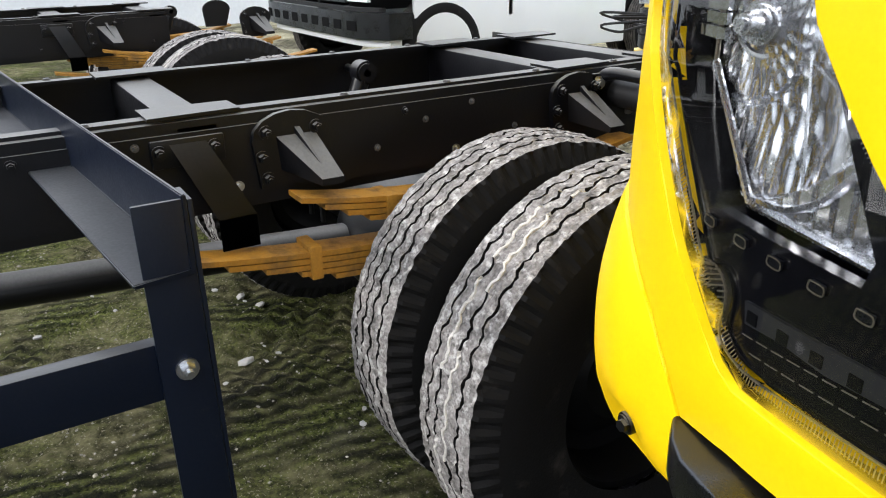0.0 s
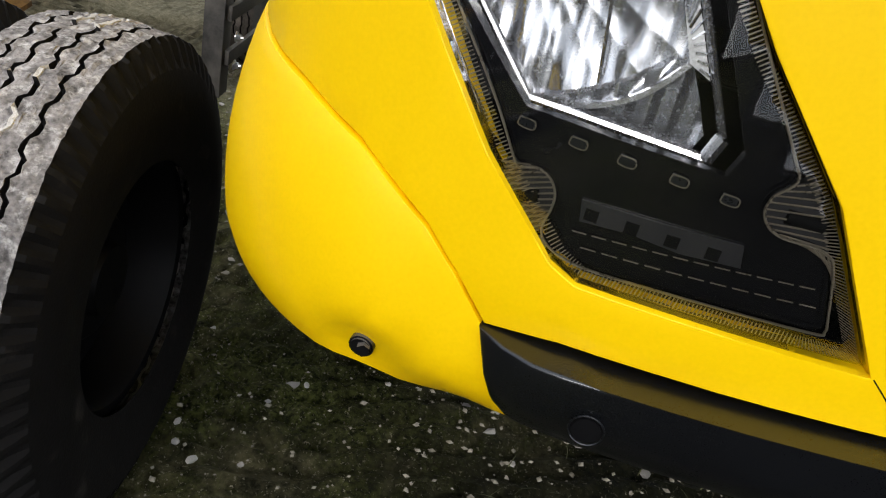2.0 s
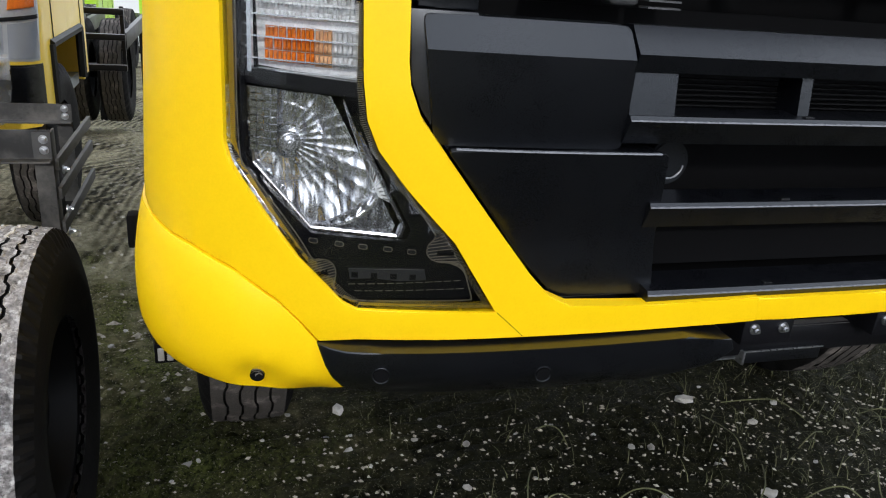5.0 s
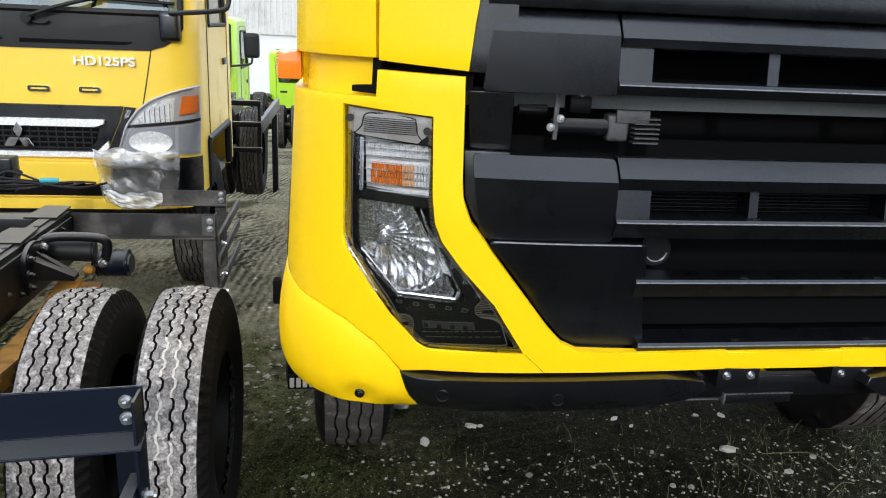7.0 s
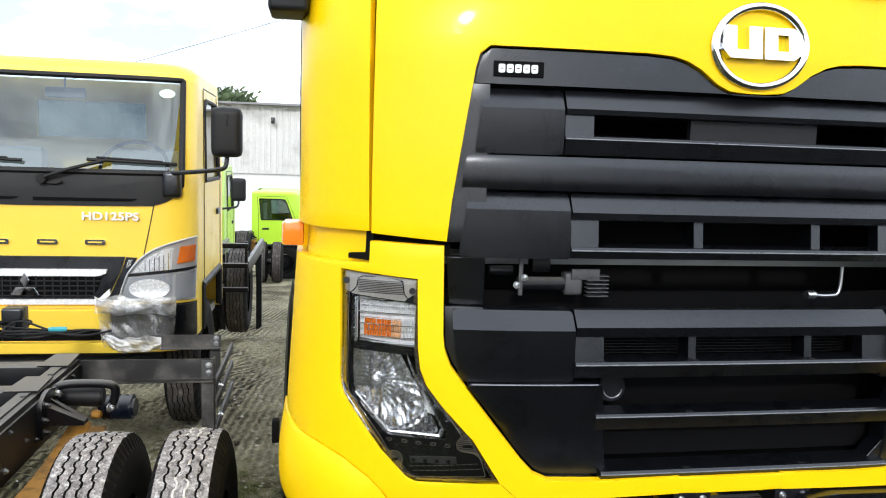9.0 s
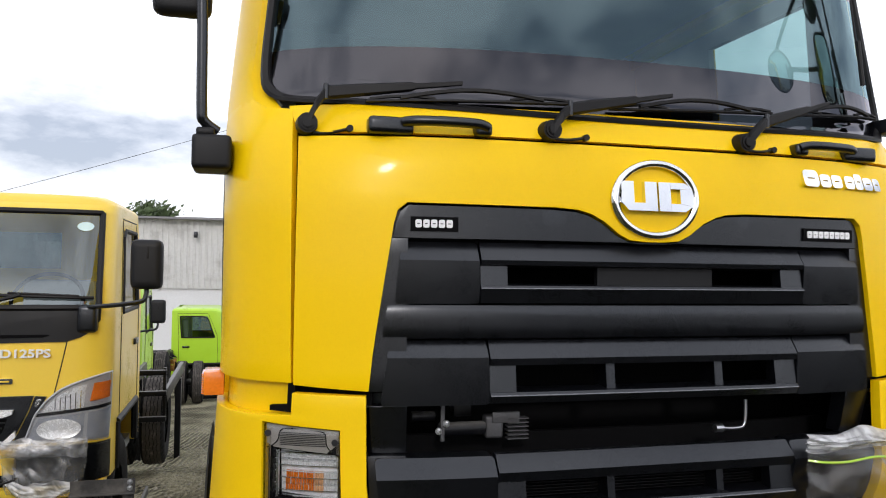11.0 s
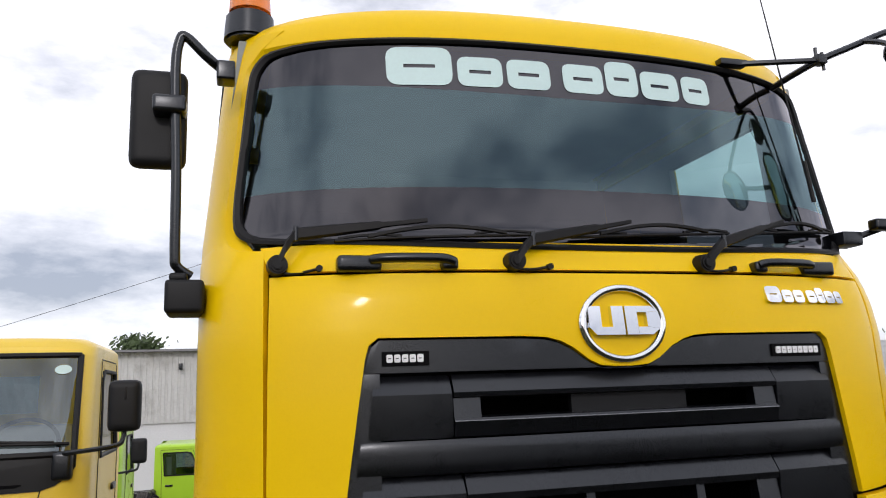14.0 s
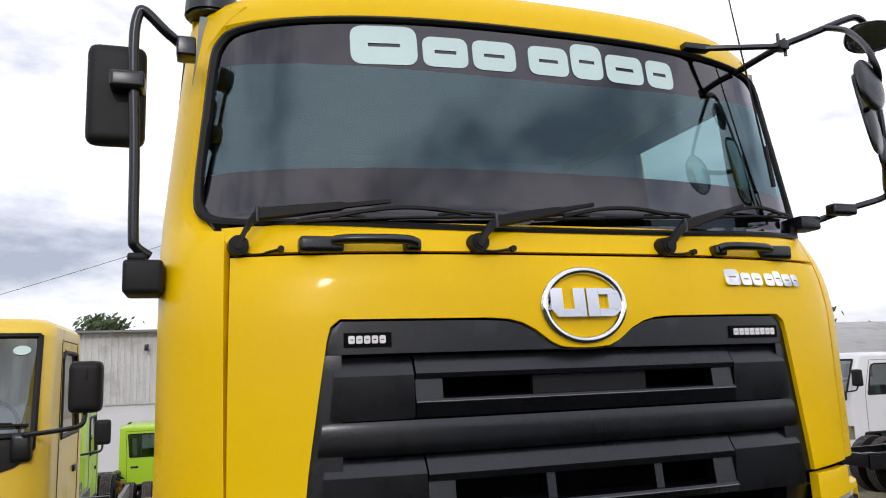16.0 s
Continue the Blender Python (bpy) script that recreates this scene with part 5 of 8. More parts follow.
bm = bmesh.new()
add_box(bm, 0.55, 0.66, 0.085, 0.125, 2.935, 2.958, 0.006)
part("mirror_bracket", bm, TRIM, mir2)
bm = bmesh.new()
add_box(bm, 1.165, 1.275, 0.120, 0.170, 2.368, 2.410, 0.012, 3)
part("mirror_sleeve", bm, TRIM, mir2, "thick black sleeve on the lower arm")
bm = bmesh.new()
add_box(bm, 1.045, 1.135, 0.16, 0.25, 2.315, 2.368, 0.012)
part("mirror_foot", bm, TRIM, mir2)


def mirror_shell(name, centre, axis, wide, tall, depth, label, power=2.0, glass_tone=None):
    """A domed housing with a rim and a real mirror in its open side, which looks along axis."""
    turn = Vector(axis).normalized().to_track_quat("Z", "Y").to_matrix().to_4x4()
    m = Matrix.Translation(centre) @ turn
    n = 40

    def rim(f, h):
        out = []
        for k in range(n):
            a = 2 * math.pi * k / n
            c_, s_ = math.cos(a), math.sin(a)
            out.append(m @ Vector((f * wide * math.copysign(abs(c_) ** (2 / power), c_), f * tall * math.copysign(abs(s_) ** (2 / power), s_), h)))
        return out

    def stack(levels):
        g = bmesh.new()
        rings = [[g.verts.new(q) for q in rim(f, h)] for f, h in levels]
        for a, b in zip(rings, rings[1:]):
            for k in range(n):
                g.faces.new((a[k], a[(k + 1) % n], b[(k + 1) % n], b[k]))
        g.faces.new(rings[0])
        g.faces.new(rings[-1])
        return g

    shell = part(name, stack([(0.93, -0.004), (0.95, 0.006), (1.0, 0.006), (1.02, -0.002)] + [(math.cos(t * math.pi / 16) * 0.99 + 0.02, -depth * math.sin(t * math.pi / 16)) for t in range(1, 8)]), TRIM, mir2, label)
    part("mirror_glass", stack([(0.93, -0.0035), (0.93, 0.0015), (0.90, 0.0025)]), glass_tone or MIRROR_TEAL, shell, "tinted mirror glass")


mirror_shell("round_mirror", Vector((0.985, -0.245, 2.708)), (-0.314, 0.943, -0.105), 0.086, 0.086, 0.022, "round black mirror housing")
mirror_shell("mirror_head", Vector((1.205, -0.030, 2.700)), (-0.50, 0.84, -0.14), 0.074, 0.150, 0.026, "tall black mirror housing", 3.6)
mirror_shell("wide_mirror", Vector((1.235, -0.055, 2.985)), (-0.42, -0.62, -0.66), 0.084, 0.058, 0.034, "black wide-angle mirror housing with a bright glass", 2.4, CHROME)
mirror_shell("lower_mirror", Vector((1.318, 0.02, 2.590)), (-0.42, 0.90, -0.10), 0.060, 0.085, 0.024, "small black lower mirror housing", 3.0)
# arm that carries the round mirror forward
bm = bmesh.new()
add_tube(bm, [(1.06, -0.026, 3.012), (1.055, -0.12, 2.96), (1.02, -0.21, 2.87), (1.0, -0.255, 2.80), (1.03, -0.245, 2.74), (1.10, -0.16, 2.71), (1.16, -0.075, 2.70)], 0.010, 8)
part("mirror_brace", bm, TRIM, mir2)

bc = Vector((-1.03, 0.42, 3.03))
bm = bmesh.new()
add_cyl(bm, bc + Vector((0, 0, -0.02)), bc + Vector((0, 0, 0.075)), 0.085, 0.078, n=28, bevel=0.008)
beacon = part("beacon", bm, TRIM, truck, "orange rotating beacon on a black foot")
bm = bmesh.new()
add_cyl(bm, bc + Vector((0, 0, 0.075)), bc + Vector((0, 0, 0.21)), 0.070, 0.062, n=28, bevel=0.012)
part("dome", bm, AMBER, beacon, "orange plastic dome")
bm = bmesh.new()
add_cyl(bm, (0.86, 0.10, 2.55), (0.80, 0.16, 3.30), 0.004, 0.002, n=6)
add_cyl(bm, (0.87, 0.09, 2.45), (0.86, 0.10, 2.60), 0.008, n=8)
part("aerial", bm, RUBBER, truck, "thin black whip aerial")

# ---------------------------------------------------------------- headlamps
def clip_to(bm, poly, sheet):
    """Keeps what lies inside a convex outline of (x, z)."""
    k = len(poly)
    cx, cz = sum(p[0] for p in poly) / k, sum(p[1] for p in poly) / k
    for i in range(k):
        (x0, z0), (x1, z1) = poly[i], poly[(i + 1) % k]
        n = Vector((z1 - z0, 0, -(x1 - x0)))
        if n.dot(Vector((cx - x0, 0, cz - z0))) > 0:
            n = -n
        bmesh.ops.bisect_plane(bm, geom=bm.verts[:] + bm.edges[:] + bm.faces[:], plane_co=(x0, 0, z0), plane_no=n, clear_outer=True)


FLUTE = surface("dull_brass_tinted_flutes", (0.26, 0.23, 0.18), rough=0.3, metal=0.6, vary=0.2, scale=40, fine=300)
AMBER_PALE = surface("pale_amber_plastic", (0.88, 0.50, 0.26), rough=0.18, vary=0.3, scale=80, fine=300, coat=0.5)
EAR_GREY = surface("dark_grey_lamp_plastic", (0.020, 0.020, 0.022), rough=0.35, vary=0.2, scale=40, fine=300)
BOWL = surface("silvered_reflector", (0.72, 0.73, 0.76), rough=0.24, metal=0.95, vary=0.05, scale=60, fine=400)
PRISM = surface("clear_prism_plastic", (0.88, 0.89, 0.90), rough=0.2, metal=0.1, vary=0.3, scale=60, fine=300)
CAP = surface("pale_ribbed_cap", (0.34, 0.32, 0.29), rough=0.4, vary=0.15, scale=30, fine=300)


def headlamp(sg):
    f = (lambda p: p) if sg < 0 else (lambda p: (-p[0], p[1]))
    way = (lambda o: o) if sg < 0 else (lambda o: o[::-1])
    shell = way([f(p) for p in LAMP_HOLE])
    lamp = part("headlamp", panel(shell, 0.13, 0.01, 0.0, step=0.05), SMOKED, truck, "clear headlamp with black bezel and amber indicator")
    lens = part("lens", panel(shell, 0.004, 0.01, 0.0, step=0.03), LENS, lamp, "clear plastic lens", smooth=180)
    lens.visible_shadow = False
    wall = bmesh.new()
    ra = [wall.verts.new(front(*p, 0.012)) for p in shell]
    rb = [wall.verts.new(front(*p, 0.135)) for p in shell]
    for i in range(len(shell)):
        j = (i + 1) % len(shell)
        wall.faces.new((ra[i], ra[j], rb[j], rb[i]))
    part("housing_wall", wall, SMOKED, lamp)
    # dark margin with fine flutes that runs round the lens
    k = len(shell)
    area = sum(shell[i][0] * shell[(i + 1) % k][1] - shell[(i + 1) % k][0] * shell[i][1] for i in range(k))
    flip = 1 if area > 0 else -1
    inner = []
    for i in range(k):
        p, a, b = Vector(shell[i]), Vector(shell[i - 1]), Vector(shell[(i + 1) % k])
        na, nb = (p - a).normalized(), (b - p).normalized()
        nn = Vector((-(na.y + nb.y), na.x + nb.x)).normalized()
        inner.append((p, nn / max(0.45, abs(nn.dot(Vector((-na.y, na.x)))))))
    rim = bmesh.new()
    for i in range(k):
        (p, n0), (q, n1) = inner[i], inner[(i + 1) % k]
        steps = max(2, int((q - p).length / 0.0030))
        for s in range(steps):
            t0, t1 = s / steps, (s + 0.34) / steps
            c0, c1 = p + (q - p) * t0, p + (q - p) * t1
            m0, m1 = (n0 + (n1 - n0) * t0) * flip, (n0 + (n1 - n0) * t1) * flip
            quad = [c0 + m0 * 0.003, c1 + m1 * 0.003, c1 + m1 * 0.012, c0 + m0 * 0.012]
            rim.faces.new([rim.verts.new(front(v.x, v.y, 0.009)) for v in quad])
    part("fluted_rim", rim, FLUTE, lamp, "fine ribbed rim")

    def ribbon(name, path, w, off, material, closed=False):
        """A thin raised line along a path of (x, z)."""
        bm = bmesh.new()
        pts = [front(*f(p), off) for p in path]
        if closed:
            pts.append(pts[0])
        add_tube(bm, pts, w, 5)
        return part(name, bm, material, lamp)

    line = [(-1.040, 1.400), (-1.040, 1.120), (-1.020, 1.072), (-0.960, 0.992), (-0.932, 0.948), (-0.926, 0.946), (-0.916, 0.949), (-0.908, 0.947), (-0.901, 0.941), (-0.897, 0.932), (-0.897, 0.921),
            (-0.899, 0.911), (-0.899, 0.902), (-0.894, 0.894), (-0.880, 0.887), (-0.850, 0.884), (-0.76, 0.887), (-0.690, 0.889), (-0.682, 0.893), (-0.685, 0.905), (-0.698, 0.942), (-0.706, 0.951),
            (-0.718, 0.954), (-0.738, 0.954), (-0.751, 0.959), (-0.758, 0.969), (-0.757, 0.981), (-0.749, 0.991), (-0.747, 0.999), (-0.757, 1.014), (-0.821, 1.108), (-0.850, 1.165), (-0.859, 1.225), (-0.876, 1.390)]
    ribbon("rim_line", line, 0.0011, 0.0085, FLUTE, True)
    ribbon("rim_line", [(x + (0.004 if x < -0.87 else -0.004), z + (0.004 if z < 0.90 else 0.0)) for x, z in line], 0.0020, 0.014, SMOKED, True)
    opening = [(-1.036, 1.350), (-0.872, 1.337), (-0.873, 1.208), (-0.862, 1.152), (-0.784, 1.002), (-0.790, 0.984), (-0.936, 0.989), (-1.036, 1.088)]
    bez = way([f(p) for p in line])
    hole = [(arc(*f(p)), p[1]) for p in opening]
    part("bezel", panel(bez, 0.014, 0.012, 0.0, step=0.06, hole=hole), SMOKED, lamp, "glossy black inner bezel")
    # hatched ears with a slot at the two lower mountings
    for edge_a, edge_b, lobe, slot in (((-0.942, 0.944), (-0.905, 0.898), [(-0.921, 0.949), (-0.908, 0.947), (-0.901, 0.941), (-0.897, 0.932), (-0.897, 0.921), (-0.899, 0.911), (-0.901, 0.902)], ((-0.926, 0.922), (-0.909, 0.927))),
                                       ((-0.733, 0.998), (-0.690, 0.928), [(-0.749, 0.991), (-0.757, 0.981), (-0.758, 0.969), (-0.751, 0.959), (-0.738, 0.954), (-0.718, 0.954), (-0.706, 0.951)], ((-0.716, 0.969), (-0.742, 0.969)))):
        hb = bmesh.new()
        for i in range(14):
            t = i / 13
            a = Vector(edge_a).lerp(Vector(edge_b), t)
            u = t * (len(lobe) - 1)
            j = min(int(u), len(lobe) - 2)
            b = Vector(lobe[j]).lerp(Vector(lobe[j + 1]), u - j)
            add_cyl(hb, front(*f(a), 0.010), front(*f(b), 0.010), 0.0008, n=4)
        part("ear_hatching", hb, FLUTE, lamp)
        pl_ = [(edge_a[0], edge_a[1]), *lobe, (edge_b[0], edge_b[1])]
        part("ear", panel(way([f(p) for p in pl_]), 0.014, 0.01, 0.0), EAR_GREY, lamp)
        sb = bmesh.new()
        add_cyl(sb, front(*f(slot[0]), 0.013), front(*f(slot[1]), 0.013), 0.0055, n=12)
        part("ear_slot", sb, DEEP, lamp)
    for x, z in ((-0.932, 0.978), (-0.893, 0.976), (-0.857, 0.974), (-0.819, 0.972), (-0.782, 0.969)):
        o = [(x - 0.0055, z + 0.0035), (x + 0.0055, z + 0.0027), (x + 0.0055, z - 0.0035), (x - 0.0055, z - 0.0027)]
        part("clip", panel(way([f(p) for p in o]), 0.0115, 0.003, 0.0), TRIM, lamp)
        ribbon("clip_edge", o, 0.0006, 0.0108, FLUTE, True)
    block_o = [(-0.878, 0.936), (-0.760, 0.939), (-0.756, 0.922), (-0.800, 0.919), (-0.838, 0.922), (-0.875, 0.919)]
    part("lower_vane", panel(way([f(p) for p in block_o]), 0.0105, 0.003, 0.0), EAR_GREY, lamp)
    for i in range(4):
        x = -0.868 + 0.030 * i
        part("vane_gap", panel(way([f(p) for p in [(x - 0.005, 0.931), (x + 0.005, 0.931), (x + 0.005, 0.922), (x - 0.005, 0.922)]]), 0.0095, 0.003, 0.0), DEEP, lamp)
    for (x0, z0), (x1, z1), cnt in (((-0.878, 0.909), (-0.697, 0.922), 12), ((-0.868, 0.898), (-0.690, 0.908), 11)):
        dl = bmesh.new()
        for i in range(cnt):
            t0, t1 = i / cnt, (i + 0.72) / cnt
            add_cyl(dl, front(*f((x0 + (x1 - x0) * t0, z0 + (z1 - z0) * t0)), 0.0125), front(*f((x0 + (x1 - x0) * t1, z0 + (z1 - z0) * t1)), 0.0125), 0.0006, n=4)
        part("seam_line", dl, FLUTE, lamp)
    # main reflector: a shallow faceted dish above, upright flutes below the arc
    mouth = [f(p) for p in [(-1.046, 1.198), (-0.897, 1.192), (-0.872, 1.143), (-0.796, 0.999), (-0.802, 0.980), (-0.946, 0.985), (-1.042, 1.080)]]
    bx, bz_ = f((-0.968, 1.117))
    bowl = bmesh.new()
    nx, nz = 210, 190
    grid = [[bowl.verts.new((sg * (0.790 + 0.262 * i / nx), 0, 0.975 + 0.23 * j / nz)) for j in range(nz + 1)] for i in range(nx + 1)]
    for a, b in zip(grid, grid[1:]):
        for j in range(nz):
            bowl.faces.new((a[j], b[j], b[j + 1], a[j + 1]))
    clip_to(bowl, mouth, None)
    for v in bowl.verts:
        ax, z = abs(v.co.x), v.co.z
        dx, dz = ax - 0.968, z - 1.117
        d, a = math.hypot(dx, dz), math.atan2(dz, dx)
        arc_z = 0.990 + 0.053 * max(0.0, min(1.0, (0.925 - ax) / 0.09)) ** 1.6
        if z < arc_z and ax < 0.925:
            depth = 0.058 + 0.0075 * abs(((ax * 60) % 1.0) - 0.5)
        else:
            ray_ = abs(math.sin(a * 15.5 + 0.4))
            upright = abs(math.sin(ax * 2 * math.pi * 26)) * max(0.0, min(1.0, (1.10 - z) / 0.03)) * max(0.0, min(1.0, (ax - 0.87) / 0.02))
            depth = 0.082 - 0.9 * min(d, 0.20) ** 2 + 0.0009 * ray_ * min(1.0, d / 0.06) + 0.0018 * upright + 0.0055 * noise.noise((ax * 42, z * 12, 3.0)) + 0.002 * noise.noise((ax * 120, z * 30, 7.0)) + (0.004 if 0.060 < d < 0.066 else 0.0)
        v.co.y = front(v.co.x, z, depth).y
    yb = front(bx, bz_, 0.0).y
    part("reflector", bowl, BOWL, lamp, "bright faceted reflector bowl", smooth=24)
    for (p, q, w, mt) in ((3, 4, 0.0065, BOWL), (4, 5, 0.0046, BOWL), (5, 6, 0.0035, BOWL), (2, 3, 0.0032, BOWL), (6, 0, 0.0022, FLUTE)):
        edge = bmesh.new()
        add_cyl(edge, front(*mouth[p], 0.052), front(*mouth[q], 0.052), w, n=8)
        part("reflector_edge", edge, mt, lamp)
    # hatched chrome slope beside the bowl
    slope = [(-0.898, 1.191), (-0.876, 1.142), (-0.820, 1.036), (-0.838, 1.044), (-0.870, 1.112)]
    part("chrome_slope", panel(way([f(p) for p in slope]), 0.050, 0.006, 0.0), PRISM, lamp)
    for i in range(22):
        a, b = Vector(slope[0]).lerp(Vector(slope[2]), (i + 0.5) / 22), Vector(slope[4]).lerp(Vector(slope[3]), (i + 0.5) / 22)
        ribbon("slope_rib", [tuple(a), tuple(a.lerp(b, 0.5 + 0.4 * math.sin(math.pi * i / 21)))], 0.0012, 0.0485, BOWL)
    ribbon("reflector_arc", [(-0.935, 0.989), (-0.900, 0.993), (-0.869, 1.008), (-0.850, 1.026), (-0.836, 1.045)], 0.0035, 0.053, BOWL)
    ribbon("reflector_bar", [(-0.912, 1.102), (-0.896, 0.999)], 0.0014, 0.060, BOWL)
    ribbon("reflector_bar", [(-0.943, 1.112), (-0.870, 1.079)], 0.0016, 0.060, BOWL)
    bulb = bmesh.new()
    c = Vector((bx + sg * -0.010, yb + 0.112, bz_))
    add_cyl(bulb, c, c + Vector((0, -0.055, 0)), 0.021, 0.017, n=20, bevel=0.003)
    add_cyl(bulb, c + Vector((0, -0.05, 0)), c + Vector((0, -0.075, 0)), 0.011, 0.008, n=16, bevel=0.003)
    part("bulb_cap", bulb, BOWL, lamp)
    rg = bmesh.new()
    add_tube(rg, [c + Vector((0.026 * math.cos(a), -0.042, 0.026 * math.sin(a))) for a in [2 * math.pi * q / 20 for q in range(21)]], 0.003, 6)
    part("bulb_ring", rg, REFLECT, lamp)
    # grid of small cells beside the bowl
    cells = bmesh.new()
    for i in range(9):
        for j in range(4):
            x, z = -1.034 + 0.011 * j, 1.196 - 0.011 * i
            pp = front(*f((x, z)), 0.038)
            add_box(cells, pp.x - 0.0045, pp.x + 0.0045, pp.y - 0.002, pp.y + 0.004, pp.z - 0.0045, pp.z + 0.0045)
    part("reflector_cells", cells, REFLECT, lamp)
    # indicator unit with ribs and an amber half
    tray = way([f(p) for p in [(-1.030, 1.345), (-0.876, 1.330), (-0.872, 1.222), (-1.026, 1.232)]])
    part("indicator_tray", panel(tray, 0.042, 0.01, 0.0), PRISM, lamp)
    rnd = random.Random(5)
    for nm, z0, z1, x0, x1, mt in (("clear_prisms", 1.338, 1.302, -1.022, -0.880, PRISM), ("amber_prisms", 1.292, 1.240, -1.012, -0.938, AMBER), ("pale_amber_prisms", 1.292, 1.238, -0.937, -0.912, AMBER_PALE), ("clear_prisms", 1.292, 1.236, -0.911, -0.882, PRISM)):
        pr = bmesh.new()
        nn = int((x1 - x0) / 0.0062)
        for i in range(nn):
            for r_ in range(3):
                x = x0 + (x1 - x0) * (i + 0.5) / nn
                z = z1 + (z0 - z1) * (r_ + 0.5) / 3
                pp = front(*f((x, z)), 0.034 + rnd.uniform(-0.003, 0.003))
                w, h = 0.0029, (z0 - z1) / 6.4
                top = pr.verts.new(pp + Vector((0, -0.006, rnd.uniform(-0.003, 0.003))))
                q = [pr.verts.new(pp + Vector((dx * w, 0, dz * h))) for dx, dz in ((-1, -1), (1, -1), (1, 1), (-1, 1))]
                for a in range(4):
                    pr.faces.new((q[a], q[(a + 1) % 4], top))
        part(nm, pr, mt, lamp, "amber prism lens" if mt is AMBER else "", smooth=5)
    for i in range(8):
        z = 1.337 - 0.0155 * i
        vb = beam([(0.020, z), (0.020, z + 0.0022), (0.03, z + 0.0022), (0.03, z)], *sorted((f((-1.034, z))[0], f((-0.874, z))[0])), n=6)
        part("lens_rib", vb, LENS if i % 2 else REFLECT, lamp)
    part("lens_rib", panel(way([f(p) for p in [(-1.030, 1.345), (-1.024, 1.345), (-1.024, 1.225), (-1.030, 1.225)]]), 0.018, 0.006, 0.0), REFLECT, lamp)
    part("divider", panel(way([f(p) for p in [(-1.05, 1.232), (-0.868, 1.222), (-0.870, 1.200), (-1.05, 1.208)]]), 0.022, 0.02, 0.0), SMOKED, lamp)
    # ribbed cap at the top
    capo = way([f(p) for p in [(-1.050, 1.412), (-0.870, 1.399), (-0.872, 1.365), (-0.89, 1.352), (-0.900, 1.343), (-1.030, 1.353), (-1.05, 1.362)]])
    part("top_cap", panel(capo, 0.0085, 0.004, 0.0), CAP, lamp)
    for i in range(11):
        z = 1.404 - 0.0044 * i
        if i < 3:
            continue
        vb = beam([(0.0065, z), (0.0065, z + 0.0020), (0.0085, z + 0.0020), (0.0085, z)], *sorted((f((-1.016, z))[0], f((-0.902, z))[0])), n=6)
        part("cap_rib", vb, EAR_GREY, lamp)
    ln = bmesh.new()
    add_tube(ln, [front(*f(p), 0.010) for p in [(-1.05, 1.350), (-1.035, 1.357), (-1.022, 1.372), (-1.015, 1.396), (-0.99, 1.402), (-0.915, 1.397), (-0.904, 1.385), (-0.900, 1.362), (-0.885, 1.345), (-0.868, 1.335)]], 0.0022, 6)
    part("cap_line", ln, SMOKED, lamp)
    for p in ((-1.045, 1.388), (-0.880, 1.372)):
        sc = bmesh.new()
        pp = front(*f(p), 0.004)
        add_cyl(sc, pp, pp + Vector((0, -0.005, 0)), 0.0085, n=14)
        part("screw", sc, EAR_GREY, lamp)
    return lamp


for sg in (-1, 1):
    headlamp(sg)


